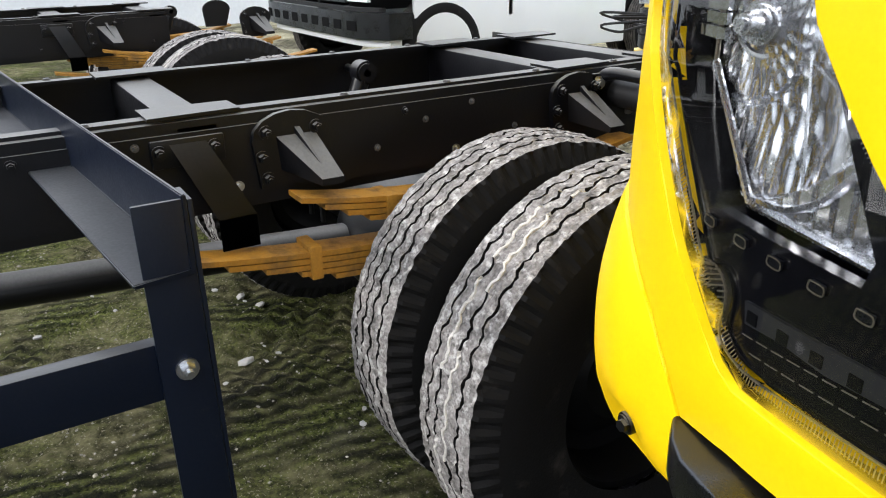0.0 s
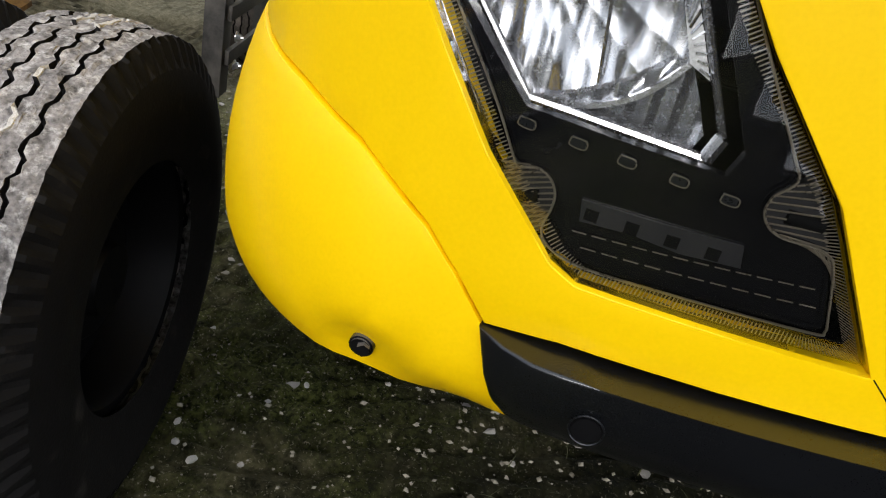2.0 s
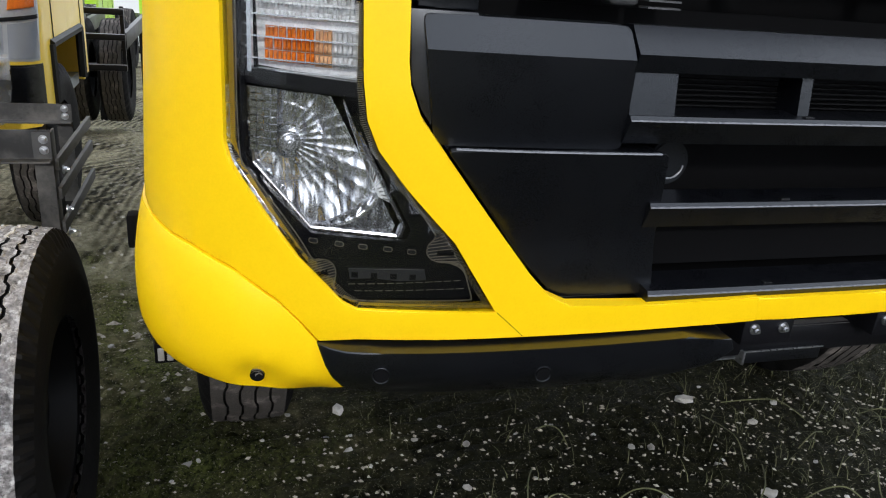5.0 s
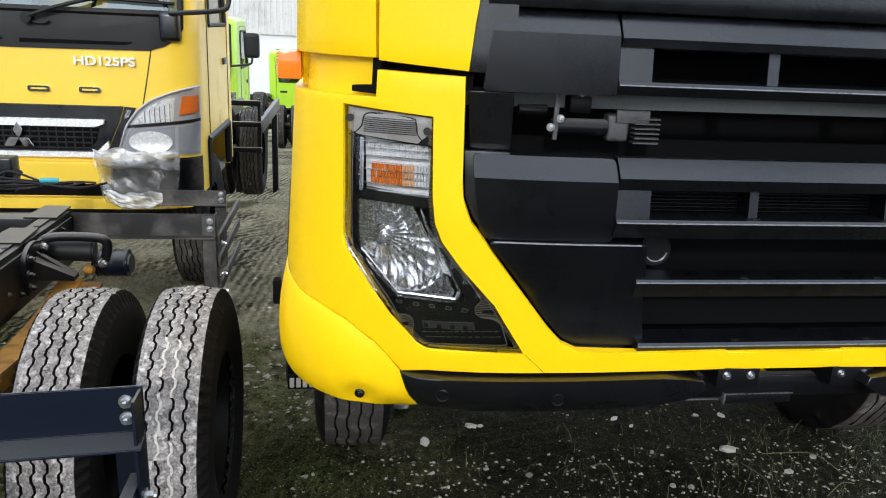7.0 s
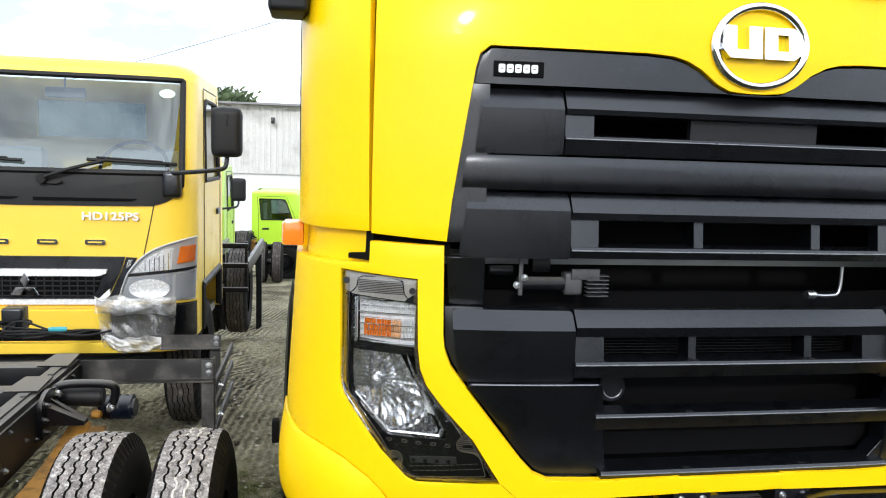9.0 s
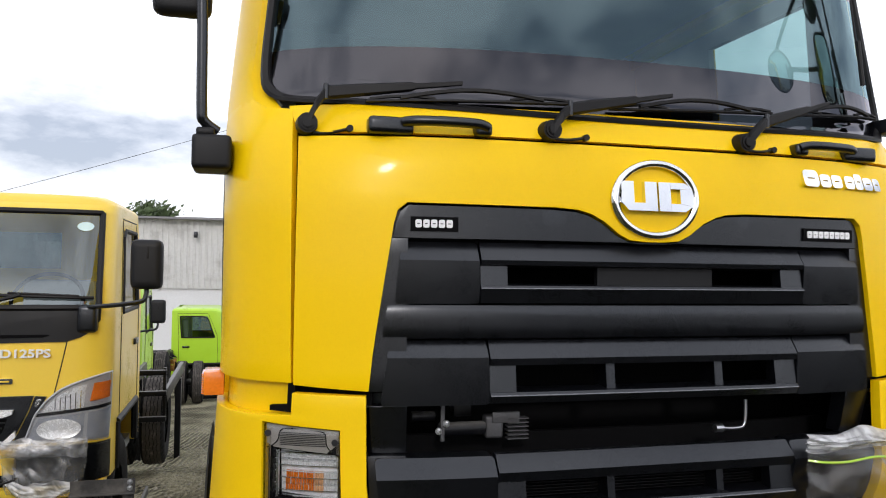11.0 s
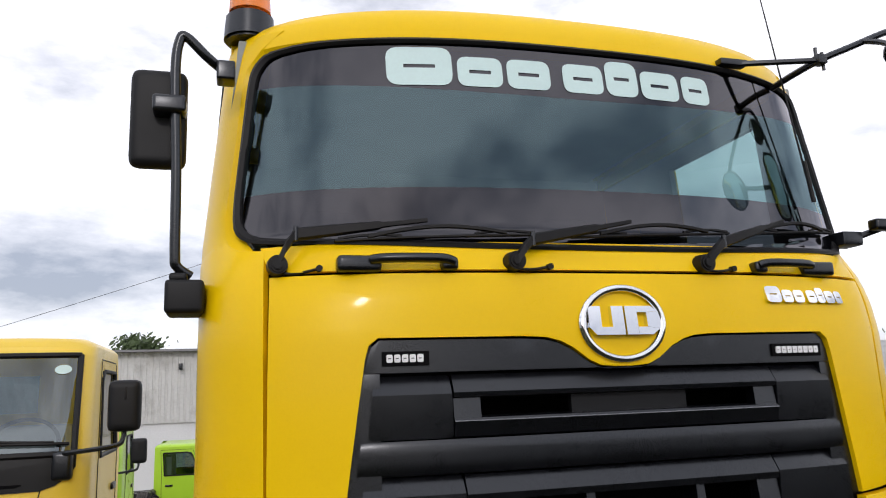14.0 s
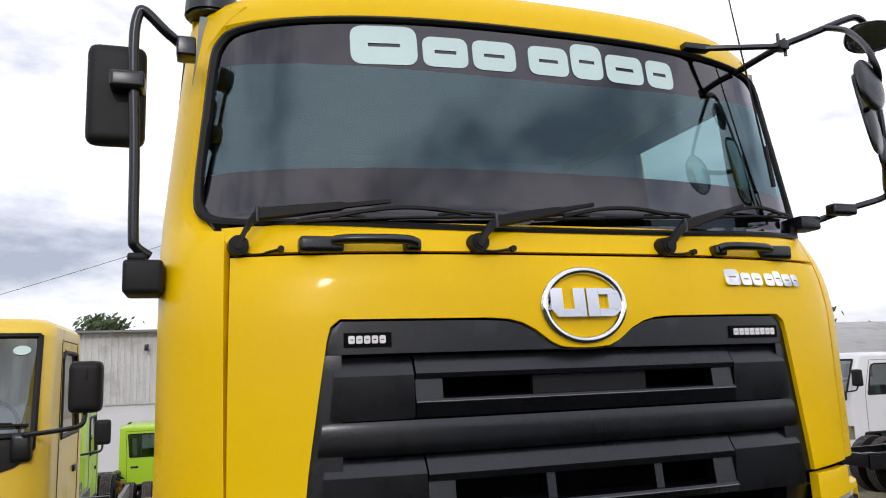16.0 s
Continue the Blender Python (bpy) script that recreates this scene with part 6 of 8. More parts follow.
# ---------------------------------------------------------------- wheels
def tyre_mesh(R, W, tread, grooves=4, seg=288, flip=1, lug=True, R_rim=0.215, clods=False):
    """A bias-ply tyre lying along x: zigzag ribs, shoulder lugs, round walls. Slot 0 rubber, slot 1 tread."""
    bm = bmesh.new()
    half = tread / 2
    depth = 0.011
    # across the tread: ribs and grooves
    cross = []
    gw = 0.0068
    rib = tread / (grooves + 1)
    for i in range(grooves + 1):
        a, b = -half + rib * i + (gw / 2 if i else 0), -half + rib * (i + 1) - (gw / 2 if i < grooves else 0)
        for u in (a, a + 0.004, a + (b - a) * 0.33, (a + b) / 2, a + (b - a) * 0.67, b - 0.004, b):
            cross.append((u, 0.0, 1, i > 0 and u < a + 0.005 or i < grooves and u > b - 0.005))
        if i < grooves:
            cross.append((b + 0.0005, -depth, 0, True))
            cross.append((b + gw - 0.0005, -depth, 0, True))
    wall = []
    for k in range(1, 10):
        t = k / 9
        a = t * math.pi / 2
        wall.append((half + (W / 2 - half) * math.sin(min(1, t * 1.7) * math.pi / 2) * (1.0 if t < 0.6 else 1 - 0.55 * (t - 0.6) / 0.4), -(R - R_rim) * t ** 1.25))
    rings = []
    fill_cells = set()
    for j in range(seg):
        th = 2 * math.pi * j / seg
        zig = 0.0036 * (1 if (j // 3) % 2 else -1) + 0.0012 * noise.noise((th * 60, R, 1.0))
        notch = (j % 4 < 2)
        row = []
        for x, d in reversed(wall):
            t = (-d) / (R - R_rim)
            cut = 0.009 if (lug and notch and 0.05 < t < 0.21) else 0.0
            row.append((-(x - cut), R + d))
        for c_i, (u, d, top, zz) in enumerate(cross):
            packed = clods and not top and 0.02 < half - abs(u) and abs(u) < half * 0.45 and noise.noise((th * 2.6, 5.0 if u > 0 else 9.0, 1.0)) > -0.05
            if packed:
                d = 0.0030 + 0.004 * noise.noise((th * 60, u * 100, 3.0))
                fill_cells.add((j, c_i))
            crown = -0.006 * (u / half) ** 2
            clod = 0.0030 * noise.noise((u * 70, th * 28, R * 7)) + 0.0060 * max(0.0, noise.noise((u * 110, th * 46, 3)) - 0.05) + 0.0022 * noise.noise((u * 330, th * 140, 5)) if top else 0.0
            row.append((u + (zig if zz else 0), R + d + crown + clod))
        for x, d in wall:
            t = (-d) / (R - R_rim)
            cut = 0.009 if (lug and notch and 0.05 < t < 0.21) else 0.0
            row.append((x - cut, R + d))
        rings.append([bm.verts.new((x, rr * math.sin(th), rr * math.cos(th))) for x, rr in row])
    k = len(rings[0])
    w = len(wall)
    for j in range(seg):
        a, b = rings[j], rings[(j + 1) % seg]
        for i in range(k - 1):
            f = bm.faces.new((a[i], a[i + 1], b[i + 1], b[i]))
            if w <= i < k - 1 - w:
                c = i - w
                low = cross[c][1] < -0.005 or cross[c + 1][1] < -0.005
                packed = (j, c) in fill_cells or (j, c + 1) in fill_cells
                f.material_index = 2 if packed else (0 if low else 1)
    return bm


def rim_mesh(R, W, outward=1):
    bm = bmesh.new()
    prof = [(W * 0.42, R), (W * 0.40, R - 0.012), (W * 0.2, R - 0.02), (-W * 0.1, R - 0.03), (-W * 0.15, R * 0.72), (-W * 0.02, R * 0.55), (W * 0.10, R * 0.46), (W * 0.12, R * 0.30), (W * 0.22, R * 0.27), (W * 0.22, 0.001)]
    seg = 40
    rings = [[bm.verts.new((outward * x, r * math.sin(2 * math.pi * j / seg), r * math.cos(2 * math.pi * j / seg))) for x, r in prof] for j in range(seg)]
    for j in range(seg):
        a, b = rings[j], rings[(j + 1) % seg]
        for i in range(len(prof) - 1):
            bm.faces.new((a[i], a[i + 1], b[i + 1], b[i]))
    back = [bm.verts.new((-outward * W * 0.42, (R) * math.sin(2 * math.pi * j / seg), R * math.cos(2 * math.pi * j / seg))) for j in range(seg)]
    for j in range(seg):
        bm.faces.new((rings[j][2], rings[(j + 1) % seg][2], back[(j + 1) % seg], back[j]))
    bmesh.ops.remove_doubles(bm, verts=bm.verts[:], dist=0.0015)
    return bm


TYRE_LIGHT = tyre_mesh(0.413, 0.216, 0.158)
me_light = bpy.data.meshes.new("tyre")
tmp_ob = part("tyre", TYRE_LIGHT, [TYRE, TREAD], None, smooth=24)
me_light = tmp_ob.data
bpy.data.objects.remove(tmp_ob)
CLOD = surface("packed_pale_mud", (0.58, 0.55, 0.51), rough=0.95, vary=0.25, scale=60, fine=300, bump=0.9, shine=0.1)
tmp_ob = part("tyre", tyre_mesh(0.415, 0.216, 0.158, clods=True), [TYRE, TREAD, CLOD], None, smooth=24)
me_mud = tmp_ob.data
bpy.data.objects.remove(tmp_ob)
tmp_ob = part("tyre", tyre_mesh(0.402, 0.212, 0.150, seg=144), [TYRE, TREAD_DARK], None)
me_worn = tmp_ob.data
bpy.data.objects.remove(tmp_ob)
tmp_ob = part("tyre", tyre_mesh(0.505, 0.275, 0.20, seg=120, R_rim=0.27), [TYRE, TREAD_DARK], None)
me_big = tmp_ob.data
bpy.data.objects.remove(tmp_ob)
tmp_ob = part("rim", rim_mesh(0.222, 0.18), RIM, None)
me_rim = tmp_ob.data
bpy.data.objects.remove(tmp_ob)
tmp_ob = part("rim", rim_mesh(0.28, 0.22), RIM, None)
me_rim_big = tmp_ob.data
bpy.data.objects.remove(tmp_ob)


def wheel(parent, x, y, z, tyre, rim, out=1, turn=0.0):
    w = new("wheel")
    w.parent = parent
    w.matrix_local = pose(x, y, z, turn, 0, 0 if out > 0 else 180)
    t = new("tyre", tyre)
    t.parent = w
    r = new("rim", rim)
    r.parent = w
    return w


# front axle of the yellow truck
for sg in (-1, 1):
    wheel(truck, sg * 1.01, 1.15, 0.500, me_big, me_rim_big, sg, 20)
bm = bmesh.new()
add_cyl(bm, (-0.9, 1.15, 0.50), (0.9, 1.15, 0.50), 0.06, n=16)
add_box(bm, -0.45, -0.36, 0.2, 6.5, 0.72, 0.98, 0.01)
add_box(bm, 0.36, 0.45, 0.2, 6.5, 0.72, 0.98, 0.01)
add_box(bm, -0.40, 0.40, 0.6, 1.9, 0.75, 1.35, 0.06)
part("chassis_frame", bm, CHASSIS, truck)
bm = bmesh.new()
add_box(bm, -1.0, 1.0, 0.34, 0.42, 0.84, 1.45, 0.02)
part("radiator_wall", bm, DEEP, truck)
# registration frame hanging behind the corner, its characters as bars
bm = bmesh.new()
add_box(bm, -1.215, -1.13, 0.44, 0.45, 0.530, 0.575, 0.003)
pl = part("plate", bm, DEEP, truck, "small black plate with white bars")
for i in range(4):
    bm = bmesh.new()
    add_box(bm, -1.208 + 0.019 * i, -1.195 + 0.019 * i, 0.434, 0.441, 0.538, 0.568, 0.002)
    part("plate_bar", bm, CAP, pl)

# ---------------------------------------------------------------- bare light-truck chassis beside the heavy truck
def c_rail(x, out, y0, y1, z0, z1, w=0.065, t=0.007):
    """A channel rail along y, its web at x, flanges pointing away from out."""
    s = -out
    prof = [(0, z0), (0, z1), (s * w, z1), (s * w, z1 - t), (s * t, z1 - t), (s * t, z0 + t), (s * w, z0 + t), (s * w, z0)]
    bm = bmesh.new()
    ends = [[bm.verts.new((x + a, y, z)) for a, z in prof] for y in (y0, y1)]
    k = len(prof)
    for i in range(k):
        bm.faces.new((ends[0][i], ends[0][(i + 1) % k], ends[1][(i + 1) % k], ends[1][i]))
    bm.faces.new(ends[0][::-1])
    bm.faces.new(ends[1])
    es = [e for e in bm.edges if e.calc_length() > 1.0 and any(abs(v.co.x - x) < 1e-5 for v in e.verts)]
    bmesh.ops.bevel(bm, geom=es, offset=0.028, segments=6, affect="EDGES")
    bmesh.ops.triangulate(bm, faces=[f for f in bm.faces if len(f.verts) > 4])
    return bm


def hanger(xw, out, y, z_top, tall=0.15):
    """A cast spring hanger: round flange plate and a drooping nose."""
    bm = bmesh.new()
    o = []
    for k in range(9):
        a = math.pi * k / 8
        o.append((y + 0.085 * math.cos(a), z_top - 0.05 + 0.055 * math.sin(a)))
    o += [(y - 0.075, z_top - tall), (y + 0.05, z_top - tall)]
    va = [bm.verts.new((xw, yy, zz)) for yy, zz in o]
    vb = [bm.verts.new((xw + out * 0.014, yy, zz)) for yy, zz in o]
    bm.faces.new(va)
    bm.faces.new(vb[::-1])
    for i in range(len(o)):
        j = (i + 1) % len(o)
        bm.faces.new((va[i], vb[i], vb[j], va[j]))
    # nose
    a = [bm.verts.new((xw + out * 0.014, y + dy, z_top + dz)) for dy, dz in ((-0.035, -0.045), (0.050, -0.045), (0.055, -0.115), (-0.03, -0.115))]
    b = [bm.verts.new((xw + out * 0.120, y + dy, z_top + dz)) for dy, dz in ((0.015, -0.118), (0.062, -0.118), (0.062, -0.132), (0.015, -0.132))]
    for i in range(4):
        bm.faces.new((a[i], a[(i + 1) % 4], b[(i + 1) % 4], b[i]))
    bm.faces.new(b)
    ridge = [bm.verts.new((xw + out * 0.014, y + 0.005, z_top - 0.03)), bm.verts.new((xw + out * 0.014, y + 0.017, z_top - 0.03)), bm.verts.new((xw + out * 0.110, y + 0.035, z_top - 0.116)), bm.verts.new((xw + out * 0.014, y + 0.011, z_top - 0.11))]
    bm.faces.new((ridge[0], ridge[1], ridge[2]))
    bm.faces.new((ridge[0], ridge[2], ridge[3]))
    bm.faces.new((ridge[1], ridge[3], ridge[2]))
    return bm


def leaf_pack(x, w, y0, y1, z_mid, n, t=0.011, drop=0.06, shrink_=0.11):
    """Arched spring leaves, longest on top, each its own strip."""
    out = []
    yc = (y0 + y1) / 2
    for i in range(n):
        h = (y1 - y0) / 2 * (1 - shrink_ * i)
        bm = bmesh.new()
        rows = []
        for k in range(15):
            y = yc - h + 2 * h * k / 14
            u = (y - yc) / ((y1 - y0) / 2)
            z = z_mid + drop * u * u - i * (t + 0.0025)
            rows.append([bm.verts.new((x + dx, y, z + dz)) for dx, dz in ((-w / 2, 0), (w / 2, 0), (w / 2, -t), (-w / 2, -t))])
        for a, b in zip(rows, rows[1:]):
            for j in range(4):
                bm.faces.new((a[j], a[(j + 1) % 4], b[(j + 1) % 4], b[j]))
        bm.faces.new(rows[0][::-1])
        bm.faces.new(rows[-1])
        out.append(bm)
    return out


def build_chassis(label, xr, xl, y0, y1, zt, wheels, tyre, full=True, zb=None):
    """A bare ladder chassis with rear axle: right web xr, left web xl."""
    ch = empty("truck_chassis", label, "truck chassis", (0, 0, 0))
    zb = zt - 0.205 if zb is None else zb
    for x, out in ((xr, 1), (xl, -1)):
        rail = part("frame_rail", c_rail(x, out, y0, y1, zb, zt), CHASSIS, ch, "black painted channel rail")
        for i in range(int((y1 - y0) / 0.13)):
            y = y0 + 0.08 + 0.13 * i
            if i % 3 != 2:
                bm = bmesh.new()
                add_bolt(bm, (x + out * 0.0005, y, zt - (0.045 if i % 2 else 0.15)), (out, 0, 0), 0.0075, 0.007)
                part("rivet", bm, CHASSIS if i % 4 else STEEL, rail)
            if i % 2 == 0:
                bm = bmesh.new()
                add_cyl(bm, (x - out * 0.035, y, zt), (x - out * 0.035, y, zt + 0.005), 0.010, 0.007, n=10)
                part("rivet", bm, CHASSIS, rail)
    yc = wheels
    for y in (y0 + 0.4, yc - 0.62, yc + 0.36, y1 - 0.05):
        if y > y1:
            continue
        bm = bmesh.new()
        add_box(bm, xl + 0.007, xr - 0.007, y - 0.045, y + 0.045, zb + 0.03, zt - 0.012, 0.008)
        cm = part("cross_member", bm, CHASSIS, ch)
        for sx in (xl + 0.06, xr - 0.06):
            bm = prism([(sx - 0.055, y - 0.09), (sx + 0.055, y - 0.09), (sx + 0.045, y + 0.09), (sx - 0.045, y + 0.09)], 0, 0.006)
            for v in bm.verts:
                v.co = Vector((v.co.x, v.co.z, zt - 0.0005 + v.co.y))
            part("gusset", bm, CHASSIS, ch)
    for x, out in ((xr, 1), (xl, -1)):
        sx = x + out * 0.085
        for y in (yc - 0.437, yc + 0.325):
            h = part("spring_hanger", hanger(x, out, y, zt - 0.012), CHASSIS, ch, "cast spring hanger")
            for dy, dz in ((-0.055, -0.035), (0.052, -0.035), (-0.068, -0.085), (-0.06, -0.13)):
                bm = bmesh.new()
                add_bolt(bm, (x + out * 0.014, y + dy, zt - 0.012 + dz), (out, 0, 0), 0.0105, 0.012)
                part("bolt", bm, CHASSIS, h)
        # strap bracket ahead of the hanger
        bm = bmesh.new()
        add_box(bm, *sorted((x + out * 0.001, x + out * 0.010)), yc - 0.715, yc - 0.575, zt - 0.09, zt - 0.035, 0.004)
        br = part("shackle_bracket", bm, CHASSIS, ch)
        bm = bmesh.new()
        r0 = [Vector((x + out * 0.010, yc - 0.68, zt - 0.045)), Vector((x + out * 0.010, yc - 0.61, zt - 0.045))]
        r1 = [Vector((x + out * 0.085, yc - 0.625, zt - 0.185)), Vector((x + out * 0.085, yc - 0.55, zt - 0.185))]
        r2 = [Vector((x + out * 0.085, yc - 0.625, zt - 0.25)), Vector((x + out * 0.085, yc - 0.55, zt - 0.25))]
        vv = [[bm.verts.new(p) for p in r] for r in (r0, r1, r2)]
        for a, b in zip(vv, vv[1:]):
            bm.faces.new((a[0], a[1], b[1], b[0]))
        bmesh.ops.solidify(bm, geom=bm.faces[:], thickness=0.012)
        part("shackle_strap", bm, CHASSIS, br)
        for dy in (-0.70, -0.595):
            bm = bmesh.new()
            add_bolt(bm, (x + out * 0.010, yc + dy, zt - 0.058), (out, 0, 0), 0.010, 0.012)
            part("bolt", bm, CHASSIS, br)
        for i, bm in enumerate(leaf_pack(sx, 0.07, yc - 0.70, yc + 0.62, zt - 0.300, 6, drop=0.055)):
            part("spring_leaf", bm, SPRING, ch, "mustard painted spring leaf" if i == 0 else "")
        for i, bm in enumerate(leaf_pack(sx, 0.07, yc - 0.47, yc + 0.42, zt - 0.205, 4, drop=0.045)):
            part("helper_leaf", bm, SPRING, ch)
        for y, zc, hh in ((yc - 0.45, zt - 0.30, 0.06), (yc - 0.27, zt - 0.215, 0.045), (yc + 0.3, zt - 0.215, 0.045)):
            bm = bmesh.new()
            add_box(bm, sx - 0.040, sx + 0.040, y - 0.013, y + 0.013, zc - hh / 2 - 0.008, zc + hh / 2 + 0.004, 0.004)
            part("spring_clip", bm, SPRING, ch)
        for y in (yc - 0.08, yc + 0.08):
            bm = bmesh.new()
            add_tube(bm, [(sx - 0.05, y, 0.33), (sx - 0.05, y, zt - 0.26), (sx - 0.03, y, zt - 0.225), (sx + 0.03, y, zt - 0.225), (sx + 0.05, y, zt - 0.26), (sx + 0.05, y, 0.33)], 0.009, 8)
            part("u_bolt", bm, CHASSIS, ch)
        # dual wheels
        for k, dx in ((0, 0.248), (1, 0.542)):
            wheel(ch, x + out * dx, yc, 0.396 if tyre is me_light else 0.400, me_mud if tyre is me_light and k == 1 and out > 0 else tyre, me_rim, out, 17 * k + 5)
    bm = bmesh.new()
    add_cyl(bm, (xl - 0.5, yc, 0.40), (xr + 0.5, yc, 0.40), 0.065, n=20)
    r = bmesh.ops.create_uvsphere(bm, u_segments=20, v_segments=12, radius=0.19, matrix=Matrix.Translation(((xl + xr) / 2, yc, 0.40)))
    part("rear_axle", bm, CHASSIS, ch)
    bm = bmesh.new()
    add_cyl(bm, ((xl + xr) / 2, yc - 2.2, 0.55), ((xl + xr) / 2, yc - 0.15, 0.42), 0.042, n=16)
    part("prop_shaft", bm, CHASSIS, ch)
    # shock absorber on the inner side of the left rail
    bm = bmesh.new()
    add_cyl(bm, (xl + 0.02, yc + 0.02, zt - 0.05), (xl + 0.16, yc + 0.02, zt - 0.05), 0.012, n=12)
    add_cyl(bm, (xl + 0.10, yc + 0.02, zt - 0.05), (xl + 0.16, yc + 0.02, zt - 0.05), 0.034, n=20, bevel=0.006)
    add_cyl(bm, (xl + 0.13, yc + 0.02, zt - 0.05), (xl + 0.13, yc - 0.12, zt - 0.40), 0.026, n=16)
    part("shock_absorber", bm, CHASSIS, ch)
    return ch


A = build_chassis("bare black light-truck chassis with dual rear wheels and mustard springs", -2.042, -2.77, -1.7, 1.225, 0.882, 0.495, me_light)
for q in range(15):
    bm = bmesh.new()
    add_bolt(bm, (-2.041, -0.62 + 0.125 * q, (0.838, 0.765, 0.812)[q % 3]), (1, 0, 0), 0.0055, 0.006)
    part("rivet", bm, CASTING, A)
# looped bracket over a rubber buffer near the rail's end
bm = bmesh.new()
add_tube(bm, [(-2.045, 0.905, 0.842), (-2.02, 0.905, 0.862), (-1.97, 0.910, 0.868), (-1.87, 0.925, 0.860), (-1.842, 0.932, 0.842), (-1.846, 0.940, 0.80), (-1.862, 0.945, 0.768)], 0.016, 10)
add_box(bm, -2.041, -2.028, 0.86, 1.02, 0.74, 0.866, 0.006)
loop_bracket = part("bump_bracket", bm, CHASSIS, A, "looped black bracket on the frame rail")
bm = bmesh.new()
add_cyl(bm, (-2.03, 0.945, 0.812), (-1.885, 0.950, 0.806), 0.034, 0.038, n=20, bevel=0.006)
part("rubber_buffer", bm, RUBBER, loop_bracket)
for p in ((-2.028, 0.885, 0.842), (-2.028, 0.995, 0.765), (-1.862, 0.928, 0.770)):
    bm = bmesh.new()
    add_bolt(bm, p, (1, -0.4, 0), 0.012, 0.014)
    part("bolt", bm, STEEL, loop_bracket)
bm = bmesh.new()
add_cyl(bm, (-1.93, 0.965, 0.735), (-1.898, 0.958, 0.735), 0.017, 0.015, n=18, bevel=0.004)
part("filler_cap", bm, SPRING, A, "mustard yellow round cap")
bm = bmesh.new()
add_cyl(bm, (-1.93, 1.075, 0.725), (-1.80, 1.065, 0.725), 0.046, n=24, bevel=0.012)
for k in range(5):
    add_cyl(bm, (-1.915 + 0.024 * k, 1.073, 0.725), (-1.907 + 0.024 * k, 1.073, 0.725), 0.049, n=24)
part("air_canister", bm, GUARD, A, "ribbed navy canister")


# side guard ahead of the rear wheels
XG, YG, ZG = -1.432, -0.290, 0.868
bm = extrude_along([(0, -0.05), (0, 0.05), (-0.006, 0.05), (-0.006, -0.044), (-0.075, -0.044), (-0.075, -0.05)], (XG, YG, ZG), (-2.95, YG - 0.15, ZG), 0.0015)
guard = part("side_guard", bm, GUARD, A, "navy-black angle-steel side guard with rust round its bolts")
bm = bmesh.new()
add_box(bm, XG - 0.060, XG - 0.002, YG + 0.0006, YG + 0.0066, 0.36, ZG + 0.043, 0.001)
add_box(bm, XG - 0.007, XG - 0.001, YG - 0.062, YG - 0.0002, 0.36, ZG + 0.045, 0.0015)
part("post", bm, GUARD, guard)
for z in (ZG + 0.02, ZG - 0.015):
    bm = bmesh.new()
    add_bolt(bm, (XG - 0.03, YG - 0.007, z), (0, -1, 0), 0.0095, 0.012)
    part("bolt", bm, STEEL, guard)
bm = bmesh.new()
add_bolt(bm, (XG - 0.001, YG - 0.030, 0.697), (1, 0, 0), 0.010, 0.012)
part("bolt", bm, STEEL, guard)
bm = bmesh.new()
add_box(bm, XG - 0.032, XG - 0.008, YG - 1.25, YG - 0.010, 0.658, 0.736, 0.002)
part("side_rail", bm, GUARD, guard)
for x in (-2.02, -2.28):
    bm = bmesh.new()
    add_bolt(bm, (x, YG - 0.035, ZG - 0.043), (0, 0, 1), 0.010, 0.010)
    part("bolt", bm, surface("rust", (0.20, 0.085, 0.03), rough=0.85, vary=0.4, bump=0.3), guard, "rusty bolt")
bm = bmesh.new()
add_box(bm, -2.20, -2.09, YG - 0.04, YG, ZG - 0.25, ZG - 0.05, 0.004)
add_box(bm, -2.10, -2.05, YG - 0.06, YG + 0.04, ZG - 0.06, ZG - 0.048, 0.002)
part("guard_stay", bm, GUARD, guard)

DUSTY = surface("dusty_black_steel", (0.030, 0.029, 0.028), rough=0.48, vary=0.3, scale=6, fine=120, bump=0.1, dirt=(0.16, 0.15, 0.135), dirt_at=0.62, dirt_soft=0.16, dirt_scale=7, shine=0.5)
# rear guard beyond the wheels
bm = extrude_along([(0, -0.05), (0, 0.05), (-0.006, 0.05), (-0.006, -0.044), (-0.05, -0.044), (-0.05, -0.05)], (-1.60, 1.60, 0.757), (-3.25, 1.60, 0.757), 0.0015)
rear = part("rear_guard", bm, DUSTY, A, "black steel rear guard of two bolted cross bars")
bm = extrude_along([(0, -0.036), (0, 0.036), (-0.006, 0.036), (-0.006, -0.03), (-0.05, -0.03), (-0.05, -0.036)], (-1.647, 2.266, 0.728), (-1.96, 2.266, 0.728), 0.0015)
part("cross_bar", bm, DUSTY, rear)
bm = bmesh.new()
add_box(bm, -1.655, -1.600, 1.591, 1.599, 0.36, 0.80, 0.001)
add_box(bm, -1.606, -1.600, 1.60, 1.66, 0.36, 0.80, 0.001)
part("post", bm, DUSTY, rear)
bm = bmesh.new()
add_box(bm, -1.704, -1.650, 2.258, 2.264, 0.36, 0.76, 0.001)
part("post", bm, DUSTY, rear)
for z in (0.70, 0.60, 0.48):
    bm = bmesh.new()
    add_box(bm, -1.600, -1.586, 1.61, 2.3, z - 0.03, z + 0.01, 0.002)
    part("side_rail", bm, DUSTY, rear)
